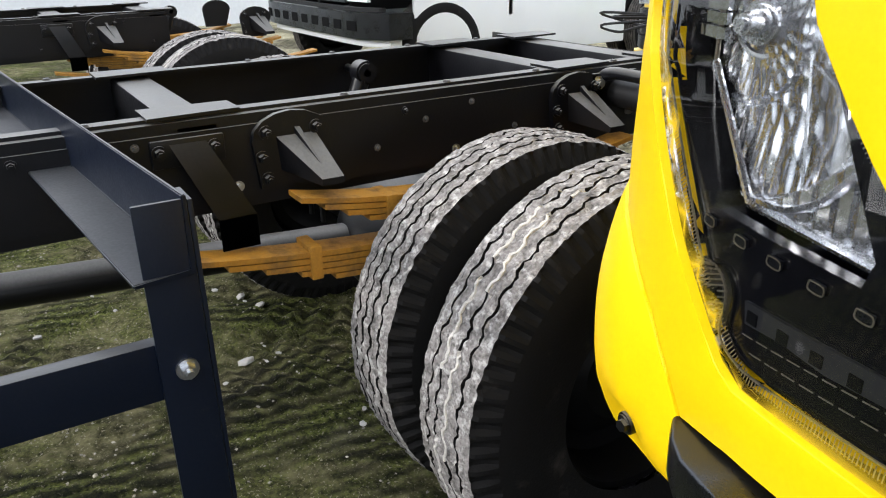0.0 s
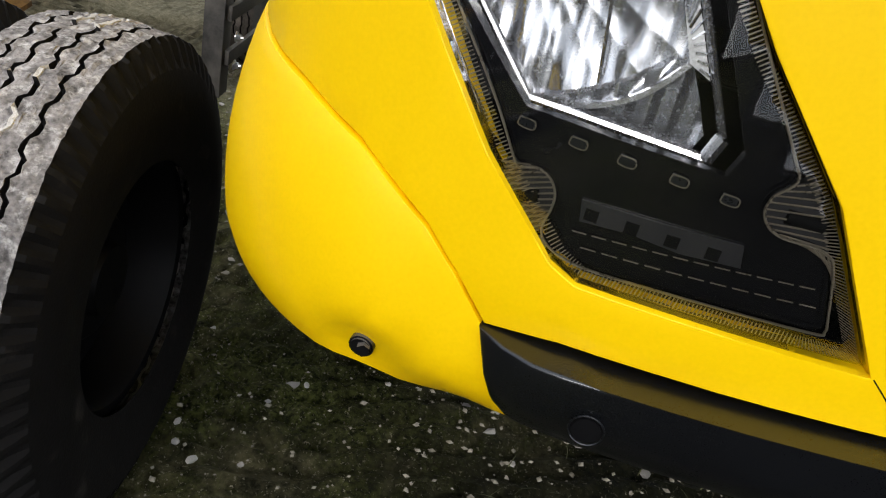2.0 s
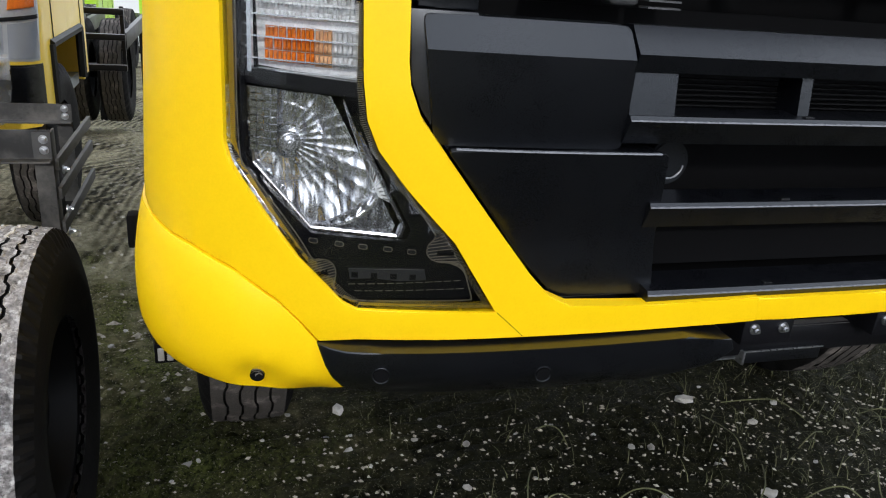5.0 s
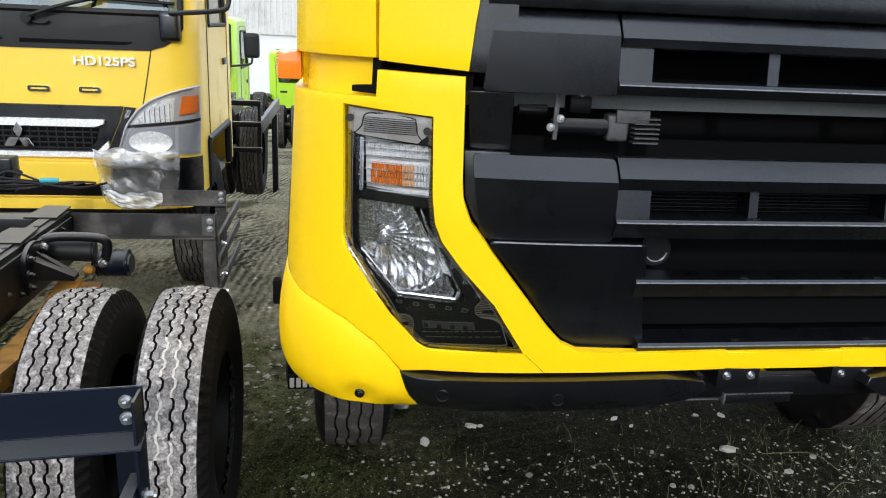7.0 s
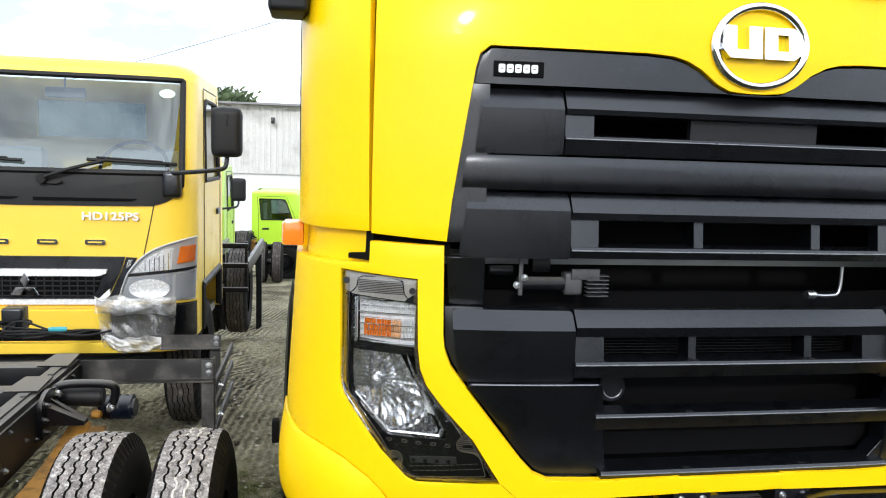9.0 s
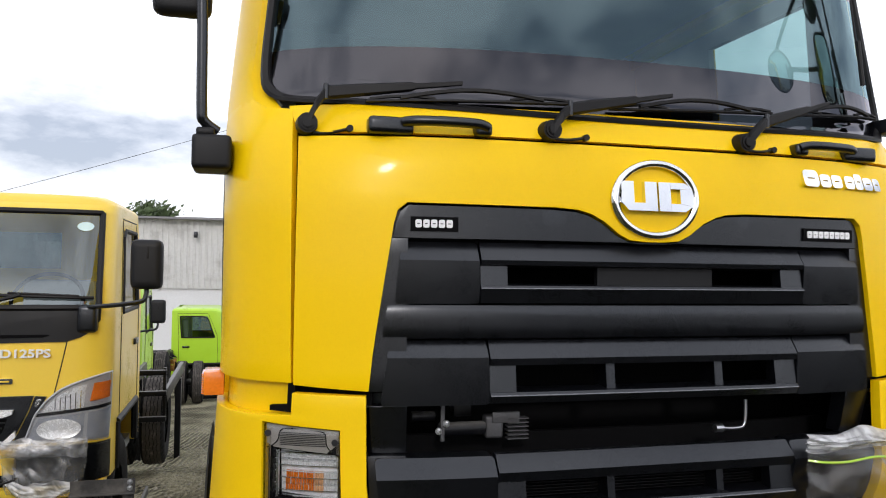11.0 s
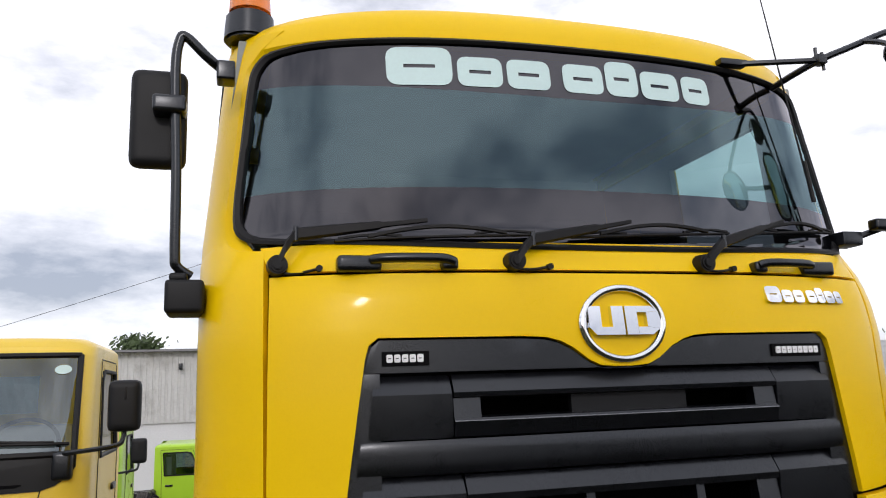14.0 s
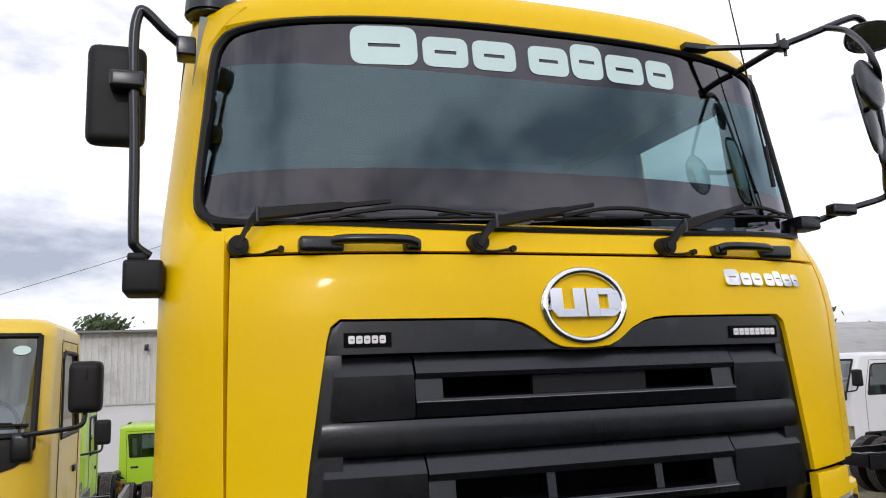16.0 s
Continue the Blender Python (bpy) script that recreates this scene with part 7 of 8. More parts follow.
for x, y, z in ((-1.622, 1.594, 0.777), (-1.622, 1.594, 0.742), (-1.672, 2.260, 0.746), (-1.672, 2.260, 0.716)):
    bm = bmesh.new()
    add_bolt(bm, (x, y, z), (0, -1, 0), 0.010, 0.012)
    part("bolt", bm, STEEL, rear)
for z in (0.66, 0.52, 0.44):
    bm = bmesh.new()
    add_bolt(bm, (-1.586, 1.66, z), (1, 0, 0), 0.010, 0.012)
    part("bolt", bm, STEEL, rear)
# the whole rear guard sits close behind the rail ends
PIVOT = Vector((-1.085, -1.70, 1.58))
CLOSER = Matrix.Translation(PIVOT + Vector((0.012, 0, -0.024))) @ Matrix.Scale(0.89, 4) @ Matrix.Translation(-PIVOT)
for o in [rear, *rear.children]:
    o.data.transform(CLOSER)

# ---------------------------------------------------------------- light trucks
def cab_point(u, z, hw, H):
    """A place on a small cab's skin: u runs from 0 at the nose's middle to 1 at the side's front and on to 2 at the rear corner."""
    lean = float(np.interp(z / H, [0, 0.45, 0.70, 0.74, 0.97, 1.0], [0.0, 0.0, 0.02, 0.04, 0.26, 0.36]))
    tuck = float(np.interp(z / H, [0, 0.3, 0.70, 1.0], [0.02, 0.0, 0.0, 0.035]))
    a = hw - tuck
    s = abs(u)
    sg = 1 if u >= 0 else -1
    if s <= 1:
        x = a * min(1.0, s / 0.96) if s < 0.0 else a * math.sin(s * math.pi / 2) ** (2 / 6.5)
        y = lean + 0.20 * (1 - max(0.0, math.cos(s * math.pi / 2)) ** (2 / 2.6))
        return Vector((sg * x, y, z))
    return Vector((sg * a, lean * (2 - s) + 0.20 + (1.30 - 0.20) * (s - 1), z))


def cab_u(x, z, hw, H):
    tuck = float(np.interp(z / H, [0, 0.3, 0.70, 1.0], [0.02, 0.0, 0.0, 0.035]))
    t = min(1.0, abs(x) / (hw - tuck))
    return math.copysign(math.asin(min(1, t ** (6.5 / 2))) / (math.pi / 2), x)


def patch(hw, H, us, zs, off, skip=None):
    """A piece of the cab's skin over lists of u and z, pushed outwards by off."""
    bm = bmesh.new()
    grid = []
    for z in zs:
        row = []
        for u in us:
            p = cab_point(u, z, hw, H)
            q = cab_point(u + 0.004, z, hw, H) - cab_point(u - 0.004, z, hw, H)
            n = Vector((q.y, -q.x, 0)).normalized()
            row.append(bm.verts.new(p + n * off))
        grid.append(row)
    for i in range(len(zs) - 1):
        for j in range(len(us) - 1):
            if skip and skip((us[j] + us[j + 1]) / 2, (zs[i] + zs[i + 1]) / 2):
                continue
            bm.faces.new((grid[i][j], grid[i][j + 1], grid[i + 1][j + 1], grid[i + 1][j]))
    return bm


def slab(hw, H, x0, x1, z0, z1, off, thick=0.03, n=14, nz=4, edge=0.004):
    """A raised plate on the nose between x0..x1 and z0..z1."""
    us = [cab_u(x0 + (x1 - x0) * i / n, (z0 + z1) / 2, hw, H) for i in range(n + 1)]
    zs = [z0 + (z1 - z0) * i / nz for i in range(nz + 1)]
    bm = patch(hw, H, us, zs, off)
    rim = [e for e in bm.edges if len(e.link_faces) == 1]
    r = bmesh.ops.extrude_edge_only(bm, edges=rim)
    bmesh.ops.translate(bm, vec=(0, thick, 0), verts=[v for v in r["geom"] if isinstance(v, bmesh.types.BMVert)])
    if edge:
        bmesh.ops.bevel(bm, geom=[e for e in rim if e.is_valid], offset=edge, segments=2, affect="EDGES", clamp_overlap=True)
    return bm


def cab_plate(outline, hw, H, off, thick=0.03, step=0.05, edge=0.0):
    """A plate cut to an outline of (x, z) that follows the nose."""
    bm = bmesh.new()
    fill(bm, outline)
    for axis in (0, 2):
        lo, hi = min(v.co[axis] for v in bm.verts), max(v.co[axis] for v in bm.verts)
        k = max(1, int((hi - lo) / step))
        for i in range(1, k):
            co, no = Vector((0, 0, 0)), Vector((0, 0, 0))
            co[axis], no[axis] = lo + (hi - lo) * i / k, 1
            bmesh.ops.bisect_plane(bm, geom=bm.verts[:] + bm.edges[:] + bm.faces[:], plane_co=co, plane_no=no)
    for v in bm.verts:
        x = max(-hw + 0.003, min(hw - 0.003, v.co.x))
        v.co.y = cab_point(cab_u(x, v.co.z, hw, H), v.co.z, hw, H).y - off
    rim = [e for e in bm.edges if len(e.link_faces) == 1]
    r = bmesh.ops.extrude_edge_only(bm, edges=rim)
    bmesh.ops.translate(bm, vec=(0, thick, 0), verts=[v for v in r["geom"] if isinstance(v, bmesh.types.BMVert)])
    if edge:
        bmesh.ops.bevel(bm, geom=[e for e in rim if e.is_valid], offset=edge, segments=2, affect="EDGES", clamp_overlap=True)
    return bm


def frange(a, b, n):
    return [a + (b - a) * i / n for i in range(n + 1)]


def light_truck(label, paint, at, rz, hw=0.86, H=2.17, detail=1, length=4.6, category="truck", axle_y=(0.62, 3.1)):
    t = empty("light_truck", label, category, at, rz)
    ws0, ws1, wx = 0.722 * H, 0.962 * H, hw - 0.072
    sw0, sw1 = 0.70 * H, 0.925 * H
    ub = cab_u(wx, ws0, hw, H)
    us = sorted({*frange(-ub, ub, 14), *frange(ub, 1.0, 6), *frange(-1.0, -ub, 6), *[1.0, 1.10, 1.22, 1.5, 1.82, 2.0], *[-1.0, -1.10, -1.22, -1.5, -1.82, -2.0]})
    zs = sorted({*frange(0.30 * H, ws0, 10), *frange(ws0, ws1, 6), sw0, sw1, 0.965 * H, 0.985 * H})
    arch = lambda u, z: 1.10 < abs(u) < 1.82 and z < 0.42 * H
    body = patch(hw, H, us, zs, 0.0, lambda u, z: (abs(u) < ub and ws0 < z < ws1) or (1.22 < abs(u) < 1.82 and sw0 < z < sw1) or arch(u, z))
    part("cab_body", body, paint, t)
    # roof cap
    rb = bmesh.new()
    rows = []
    for k, zf in enumerate((0.985, 0.997, 1.008, 1.014)):
        inset = (0.0, 0.03, 0.09, 0.30)[k]
        row = []
        for u in frange(-2.0, 2.0, 44):
            p = cab_point(u, 0.985 * H, hw, H)
            c = Vector((0, 0.85, 0))
            d = Vector((p.x - 0, p.y - c.y, 0))
            row.append(rb.verts.new(Vector((p.x, p.y, 0)) - d * inset + Vector((0, 0, zf * H))))
        rows.append(row)
    for a, b in zip(rows, rows[1:]):
        for j in range(44):
            rb.faces.new((a[j], a[j + 1], b[j + 1], b[j]))
    rb.faces.new(rows[-1])
    part("roof", rb, paint, t)
    bw = bmesh.new()
    for x0, x1, z0, z1 in ((-hw + 0.02, hw - 0.02, 0.62, sw0 + 0.25), (-hw + 0.06, -0.35, sw0 + 0.25, sw1), (0.35, hw - 0.06, sw0 + 0.25, sw1), (-hw + 0.1, hw - 0.1, sw1, 0.99 * H)):
        add_box(bw, x0, x1, 1.26, 1.30, z0, z1)
    part("rear_wall", bw, paint, t)
    g = part("rear_window", box(-0.35, 0.35, 1.275, 1.28, sw0 + 0.25, sw1, 0.0), GLASS_SIDE, t)
    g.visible_shadow = False
    # glass
    wsm = part("windscreen", patch(hw, H, frange(-ub - 0.02, ub + 0.02, 16), frange(ws0 - 0.01, ws1 + 0.01, 6), 0.001), GLASS_PALE, t, "windscreen", smooth=180)
    wsm.visible_shadow = False
    sb = bmesh.new()
    lines = [[cab_point(u, ws0, hw, H) for u in frange(-ub, ub, 14)], [cab_point(u, ws1, hw, H) for u in frange(-ub, ub, 14)], [cab_point(-ub, z, hw, H) for z in frange(ws0, ws1, 4)], [cab_point(ub, z, hw, H) for z in frange(ws0, ws1, 4)]]
    for ln in lines:
        add_tube(sb, [p + Vector((0, -0.004, 0)) for p in ln], 0.017, 6)
    part("windscreen_seal", sb, RUBBER, wsm)
    for sg in (-1, 1):
        w = part("door_window", patch(hw, H, [sg * v for v in (1.21, 1.5, 1.83)], [sw0 - 0.01, (sw0 + sw1) / 2, sw1 + 0.01], -0.008), GLASS_SIDE, t)
        w.visible_shadow = False
        sb = bmesh.new()
        loop = [cab_point(sg * u, z, hw, H) for u, z in ((1.22, sw0), (1.82, sw0), (1.82, sw1), (1.30, sw1), (1.22, sw1 - 0.05), (1.22, sw0))]
        for a, b in zip(loop, loop[1:]):
            add_cyl(sb, a, b, 0.013, n=6)
        part("window_frame", sb, RUBBER, w)
        # door cut lines
        dl = bmesh.new()
        for u in (1.17, 1.87):
            add_tube(dl, [cab_point(sg * u, z, hw, H) for z in frange(0.36 * H, 0.95 * H, 5)], 0.004, 5)
        add_tube(dl, [cab_point(sg * u, 0.955 * H, hw, H) for u in frange(1.17, 1.87, 4)], 0.004, 5)
        part("door_gap", dl, RUBBER, t)
        hd = bmesh.new()
        p = cab_point(sg * 1.74, 0.60 * H, hw, H)
        add_box(hd, p.x - 0.014, p.x + 0.016, p.y - 0.07, p.y + 0.07, p.z - 0.02, p.z + 0.02, 0.008)
        part("door_handle", hd, TRIM, t)
        # arch lip
        al = bmesh.new()
        for u0, z0, u1, z1 in ((1.10, 0.30 * H, 1.10, 0.42 * H), (1.10, 0.42 * H, 1.82, 0.42 * H), (1.82, 0.42 * H, 1.82, 0.30 * H)):
            add_tube(al, [cab_point(sg * (u0 + (u1 - u0) * k / 4), z0 + (z1 - z0) * k / 4, hw, H) for k in range(5)], 0.022, 6)
        part("wheel_arch", al, TRIM_GREY, t)
        # door mirror on its arm
        mb = bmesh.new()
        p = cab_point(cab_u(sg * (hw - 0.12), 0.722 * H, hw, H), 0.722 * H, hw, H)
        tip = p + Vector((sg * 0.29, 0.02, 0.11))
        add_tube(mb, [p, p + Vector((sg * 0.03, -0.05, 0.005)), p + Vector((sg * 0.18, -0.05, 0.02)), p + Vector((sg * 0.27, -0.02, 0.035)), p + Vector((sg * 0.29, 0.0, 0.07)), tip], 0.013, 8)
        mo = part("mirror_arm", mb, TRIM, t)
        mh = bmesh.new()
        add_box(mh, tip.x - 0.085, tip.x + 0.085, tip.y - 0.05, tip.y + 0.05, tip.z - 0.01, tip.z + 0.265, 0.045, 4)
        mhd = part("mirror_head", mh, TRIM_GREY, mo, "black mirror housing")
        part("mirror_slot", box(tip.x + 0.0, tip.x + 0.012, tip.y - 0.053, tip.y - 0.045, tip.z + 0.16, tip.z + 0.23, 0.003), RUBBER, mo)
        mf = bmesh.new()
        add_box(mf, p.x - 0.05, p.x + 0.05, p.y - 0.045, p.y + 0.06, p.z - 0.135, p.z + 0.015, 0.025, 3)
        part("mirror_foot", mf, TRIM, mo)
    # cabin
    part("cab_floor", box(-hw + 0.05, hw - 0.05, 0.06, 1.26, 0.60, 0.66, 0.0), CAB_INNER, t)
    part("dashboard", box(-hw + 0.10, hw - 0.10, 0.10, 0.36, ws0 - 0.28, ws0 - 0.03, 0.04), TRIM_GREY, t)
    for x in (-0.45, 0.40):
        sbm = bmesh.new()
        add_box(sbm, x - 0.23, x + 0.23, 0.62, 1.05, 0.95, 1.12, 0.04)
        add_box(sbm, x - 0.22, x + 0.22, 0.98, 1.12, 1.10, 1.72, 0.05)
        part("seat", sbm, CAB_INNER, t)
    sw = bmesh.new()
    c = Vector((0.45, 0.46, ws0 + 0.02))
    mt = Matrix.Translation(c) @ Euler((radians(55), 0, 0)).to_matrix().to_4x4()
    add_tube(sw, [mt @ Vector((0.19 * math.cos(a), 0.19 * math.sin(a), 0)) for a in [2 * math.pi * k / 16 for k in range(17)]], 0.012, 6)
    part("steering_wheel", sw, TRIM_GREY, t)
    # running gear
    fr = bmesh.new()
    for x in (-0.38, 0.32):
        add_box(fr, x, x + 0.06, 0.2, length, 0.66, 0.86, 0.01)
    for y in (1.6, 2.4, 3.4, length - 0.1):
        if y < length:
            add_box(fr, -0.36, 0.36, y, y + 0.07, 0.70, 0.84, 0.006)
    add_cyl(fr, (-0.7, axle_y[0], 0.40), (0.7, axle_y[0], 0.40), 0.05)
    add_cyl(fr, (-0.7, axle_y[1], 0.40), (0.7, axle_y[1], 0.40), 0.06)
    part("frame", fr, CHASSIS, t)
    for sg in (-1, 1):
        wheel(t, sg * (hw - 0.12), axle_y[0], 0.40, me_worn, me_rim, sg, 11)
        wheel(t, sg * (hw - 0.06), axle_y[1], 0.40, me_worn, me_rim, sg, 31)
        wheel(t, sg * (hw - 0.33), axle_y[1], 0.40, me_worn, me_rim, sg, 3)
    if detail == 0:
        part("front_bumper", slab(hw, H, -hw + 0.02, hw - 0.02, 0.44, 0.64, 0.02, 0.10), paint, t)
        part("grille", slab(hw, H, -0.42, 0.42, 0.86, 1.06, 0.006, 0.02), TRIM, t)
        for sg in (-1, 1):
            part("headlamp", slab(hw, H, *sorted((sg * 0.46, sg * (hw - 0.03))), 0.84, 1.06, 0.010, 0.03), REFLECT, t)
    return t


def canter():
    """The pale yellow light truck that stands beside the heavy truck."""
    hw, H = 0.86, 2.20
    t = light_truck("pale yellow light truck with chrome grille bars", CANTER, (-2.65, 2.42, 0), 0, hw, H, 2)

    def plate(name, outline, off, material, label="", thick=0.03, edge=0.003, parent=None, step=0.05):
        return part(name, cab_plate(outline, hw, H, off, thick, step, edge), material, parent or t, label)

    # charcoal band below the windscreen, rounded down at its ends
    band = [(-0.80, 1.60), (-0.80, 1.50), (-0.76, 1.455), (-0.70, 1.425), (-0.62, 1.408), (0.0, 1.402), (0.64, 1.408), (0.71, 1.430), (0.765, 1.465), (0.80, 1.52), (0.80, 1.60)]
    plate("cowl_band", band, 0.006, TRIM_GREY, "charcoal band under the windscreen")
    for x0, x1 in ((0.035, 0.560), (-0.62, -0.04)):
        plate("cowl_slot", [(x0, 1.428), (x1 - 0.03, 1.432), (x1, 1.442), (x1, 1.448), (x0, 1.448)], 0.009, DEEP, "", 0.01, 0.0)
    for sg in (-1, 1):
        sm = bmesh.new()
        add_tube(sm, [cab_point(cab_u(sg * x, z, hw, H), z, hw, H) for x, z in ((0.668, 1.575), (0.650, 1.42), (0.645, 1.406), (0.622, 1.28), (0.594, 1.140))], 0.0035, 5)
        part("panel_gap", sm, RUBBER, t)
    words("power_lettering", "HD125PS", 0.060, WHITE_LETTER, t, pose(0.425, 0.004, 1.330, 90, 0, 0), "white raised lettering", squeeze=1.25, depth=0.006, bold=0.0012)
    # maker's letters drawn as plain chrome shapes
    for x in (-0.384, -0.140, 0.104, 0.346):
        bm = cab_plate(rounded([(x - 0.052, 1.194), (x + 0.052, 1.194), (x + 0.052, 1.222), (x - 0.052, 1.222)], 0.010, 3), hw, H, 0.012, 0.014, 0.05, 0.004)
        nb = part("name_bar", bm, CHROME, t)
        part("bar_inset", cab_plate([(x - 0.036, 1.204), (x + 0.036, 1.204), (x + 0.036, 1.212), (x - 0.036, 1.212)], hw, H, 0.0135, 0.004), CANTER, nb)
    # grille: black field, two chrome bars, mesh
    field = [(-0.50, 1.130), (0.50, 1.130), (0.475, 1.05), (0.43, 0.95), (0.40, 0.885), (-0.40, 0.885), (-0.43, 0.95), (-0.475, 1.05)]
    plate("grille", field, 0.010, TRIM, "black front grille")
    mesh_field = [(-0.38, 1.018), (0.38, 1.018), (0.36, 0.95), (0.32, 0.905), (-0.32, 0.905), (-0.36, 0.95)]
    plate("grille_hollow", mesh_field, 0.013, DEEP, "", 0.01, 0.0)
    # near-white base stands in for the sky these chrome bars would mirror
    plate("chrome_bar", [(-0.41, 1.062), (0.41, 1.062), (0.405, 1.040), (0.36, 1.026), (-0.36, 1.026), (-0.405, 1.040)], 0.036, LAMP_WHITE, "chrome grille bar", 0.03, 0.006)
    plate("chrome_bar", [(-0.36, 0.896), (0.36, 0.896), (0.42, 0.955), (0.425, 0.925), (0.375, 0.870), (-0.375, 0.870), (-0.425, 0.925), (-0.42, 0.955)], 0.030, LAMP_WHITE, "chrome grille bar", 0.03, 0.004)
    for i in range(4):
        z = 0.912 + 0.027 * i
        wd = 0.33 + 0.014 * i
        plate("grille_slat", [(-wd, z), (wd, z), (wd, z + 0.007), (-wd, z + 0.007)], 0.019, TRIM_GREY, "", 0.008, 0.0)
    for i in range(17):
        x = -0.336 + 0.042 * i
        plate("grille_slat", [(x, 0.908), (x + 0.006, 0.908), (x + 0.006, 1.016), (x, 1.016)], 0.018, TRIM_GREY, "", 0.008, 0.0)
    for k in range(3):
        a = math.radians(90 + 120 * k)
        c = Vector((0.040 * math.cos(a), 0, 0.965 + 0.040 * math.sin(a)))
        d, e = Vector((math.cos(a), 0, math.sin(a))), Vector((-math.sin(a), 0, math.cos(a)))
        b = prism([(p.x, p.z) for p in (c + d * 0.042, c + e * 0.024, c - d * 0.042, c - e * 0.024)], -0.046, -0.024, 0.002)
        part("emblem", b, CHROME, t)
    for sg in (-1, 1):
        def side(o):
            return [(sg * x, z) for x, z in o] if sg > 0 else [(sg * x, z) for x, z in o][::-1]
        # dark winglet between grille and lamp
        plate("lamp_trim", side([(0.505, 1.128), (0.560, 1.124), (0.515, 1.03), (0.455, 0.885), (0.405, 0.885), (0.435, 0.95), (0.48, 1.05)]), 0.012, TRIM)
        plate("trim_chip", side([(0.515, 1.115), (0.540, 1.112), (0.522, 1.075), (0.503, 1.07)]), 0.015, REFLECT, "", 0.006, 0.002)
        # headlamp: grey housing, upper lamp with amber corner, lower lamp bowl, ribbed corner lens, one clear cover
        outer = [(0.462, 0.885), (0.745, 0.885), (0.850, 0.880), (0.856, 1.05), (0.857, 1.232), (0.80, 1.222), (0.72, 1.198), (0.64, 1.165), (0.575, 1.115), (0.53, 1.06), (0.505, 1.015)]
        hl = plate("headlamp", side(outer), 0.006, LAMP_GREY, "wedge headlamp with an amber corner and clear cover", step=0.018)
        plate("upper_bowl", side([(0.535, 1.042), (0.735, 1.056), (0.748, 1.178), (0.70, 1.170), (0.635, 1.140), (0.585, 1.098)]), 0.010, LAMP_PALE, "", 0.01, 0.002, hl, step=0.018)
        for k in range(6):
            x = 0.60 + 0.024 * k
            plate("lens_rib", side([(x, 1.052), (x + 0.004, 1.052), (x + 0.004, 1.110 + 0.008 * k), (x, 1.106 + 0.008 * k)]), 0.013, REFLECT, "", 0.006, 0.0, hl)
        plate("amber_lens", side([(0.765, 1.088), (0.850, 1.098), (0.852, 1.188), (0.782, 1.184)]), 0.020, AMBER_SOFT, "amber indicator lens", 0.01, 0.003, hl, step=0.018)
        plate("lamp_divider", side([(0.508, 1.020), (0.855, 1.052), (0.855, 1.068), (0.514, 1.035)]), 0.016, TRIM_GREY, "", 0.012, 0.003, hl, step=0.018)
        bowl = bmesh.new()
        rows = []
        for i in range(7):
            rr, dp = 1 - i / 6 * 0.72, 0.055 * (i / 6) ** 0.7
            rows.append([bowl.verts.new((sg * 0.625 + 0.105 * rr * math.cos(a), cab_point(cab_u(sg * 0.625 + 0.105 * rr * math.cos(a), 0.953, hw, H), 0.953, hw, H).y - 0.022 + dp * 0.2, 0.953 + 0.055 * rr * math.sin(a))) for a in [2 * math.pi * k / 28 for k in range(28)]])
        for a_, b_ in zip(rows, rows[1:]):
            for k in range(28):
                bowl.faces.new((a_[k], a_[(k + 1) % 28], b_[(k + 1) % 28], b_[k]))
        bowl.faces.new(rows[-1])
        part("lamp_bowl", bowl, LAMP_WHITE, hl, "bright lamp bowl")
        plate("lower_bowl", side([(0.480, 0.900), (0.735, 0.900), (0.742, 1.030), (0.525, 1.010), (0.50, 0.96)]), 0.008, LAMP_GREY2, "", 0.006, 0.002, hl, step=0.018)
        plate("corner_lens", side([(0.752, 0.893), (0.850, 0.888), (0.853, 1.042), (0.760, 1.030)]), 0.018, LAMP_GREY2, "grey ribbed corner lens", 0.01, 0.003, hl, step=0.018)
        for k in range(3):
            x = 0.775 + 0.024 * k
            plate("lens_rib", side([(x, 0.900), (x + 0.005, 0.900), (x + 0.005, 1.025), (x, 1.025)]), 0.013, REFLECT, "", 0.006, 0.0, hl)
        cover = plate("lamp_cover", side(outer), 0.036, LENS, "clear lamp cover", 0.018, 0.004, hl, step=0.018)
        cover.visible_shadow = False
        rimb = bmesh.new()
        loop = side(outer)
        add_tube(rimb, [cab_point(cab_u(x, z, hw, H), z, hw, H) + Vector((0, -0.014, 0)) for x, z in loop[4:] + loop[:1]] if sg > 0 else [cab_point(cab_u(x, z, hw, H), z, hw, H) + Vector((0, -0.014, 0)) for x, z in loop[:7]], 0.006, 6)
        part("lamp_rim", rimb, LAMP_GREY, hl)
        plate("bumper_end", side([(0.43, 0.665), (0.855, 0.665), (0.855, 0.865), (0.43, 0.870)]), 0.030, TRIM, "black bumper end", 0.08, 0.008)
    plate("front_bumper", [(-0.425, 0.735), (0.425, 0.735), (0.425, 0.845), (-0.425, 0.845)], 0.050, CANTER, "pale yellow bumper beam", 0.10, 0.012)
    plate("bumper_lip", [(-0.84, 0.605), (0.84, 0.605), (0.84, 0.660), (-0.84, 0.660)], 0.055, CANTER, "pale yellow bumper lip", 0.10, 0.008)
    plate("bumper_gap", [(-0.82, 0.66), (0.82, 0.66), (0.82, 0.735), (-0.82, 0.735)], 0.0, DEEP, "", 0.06)
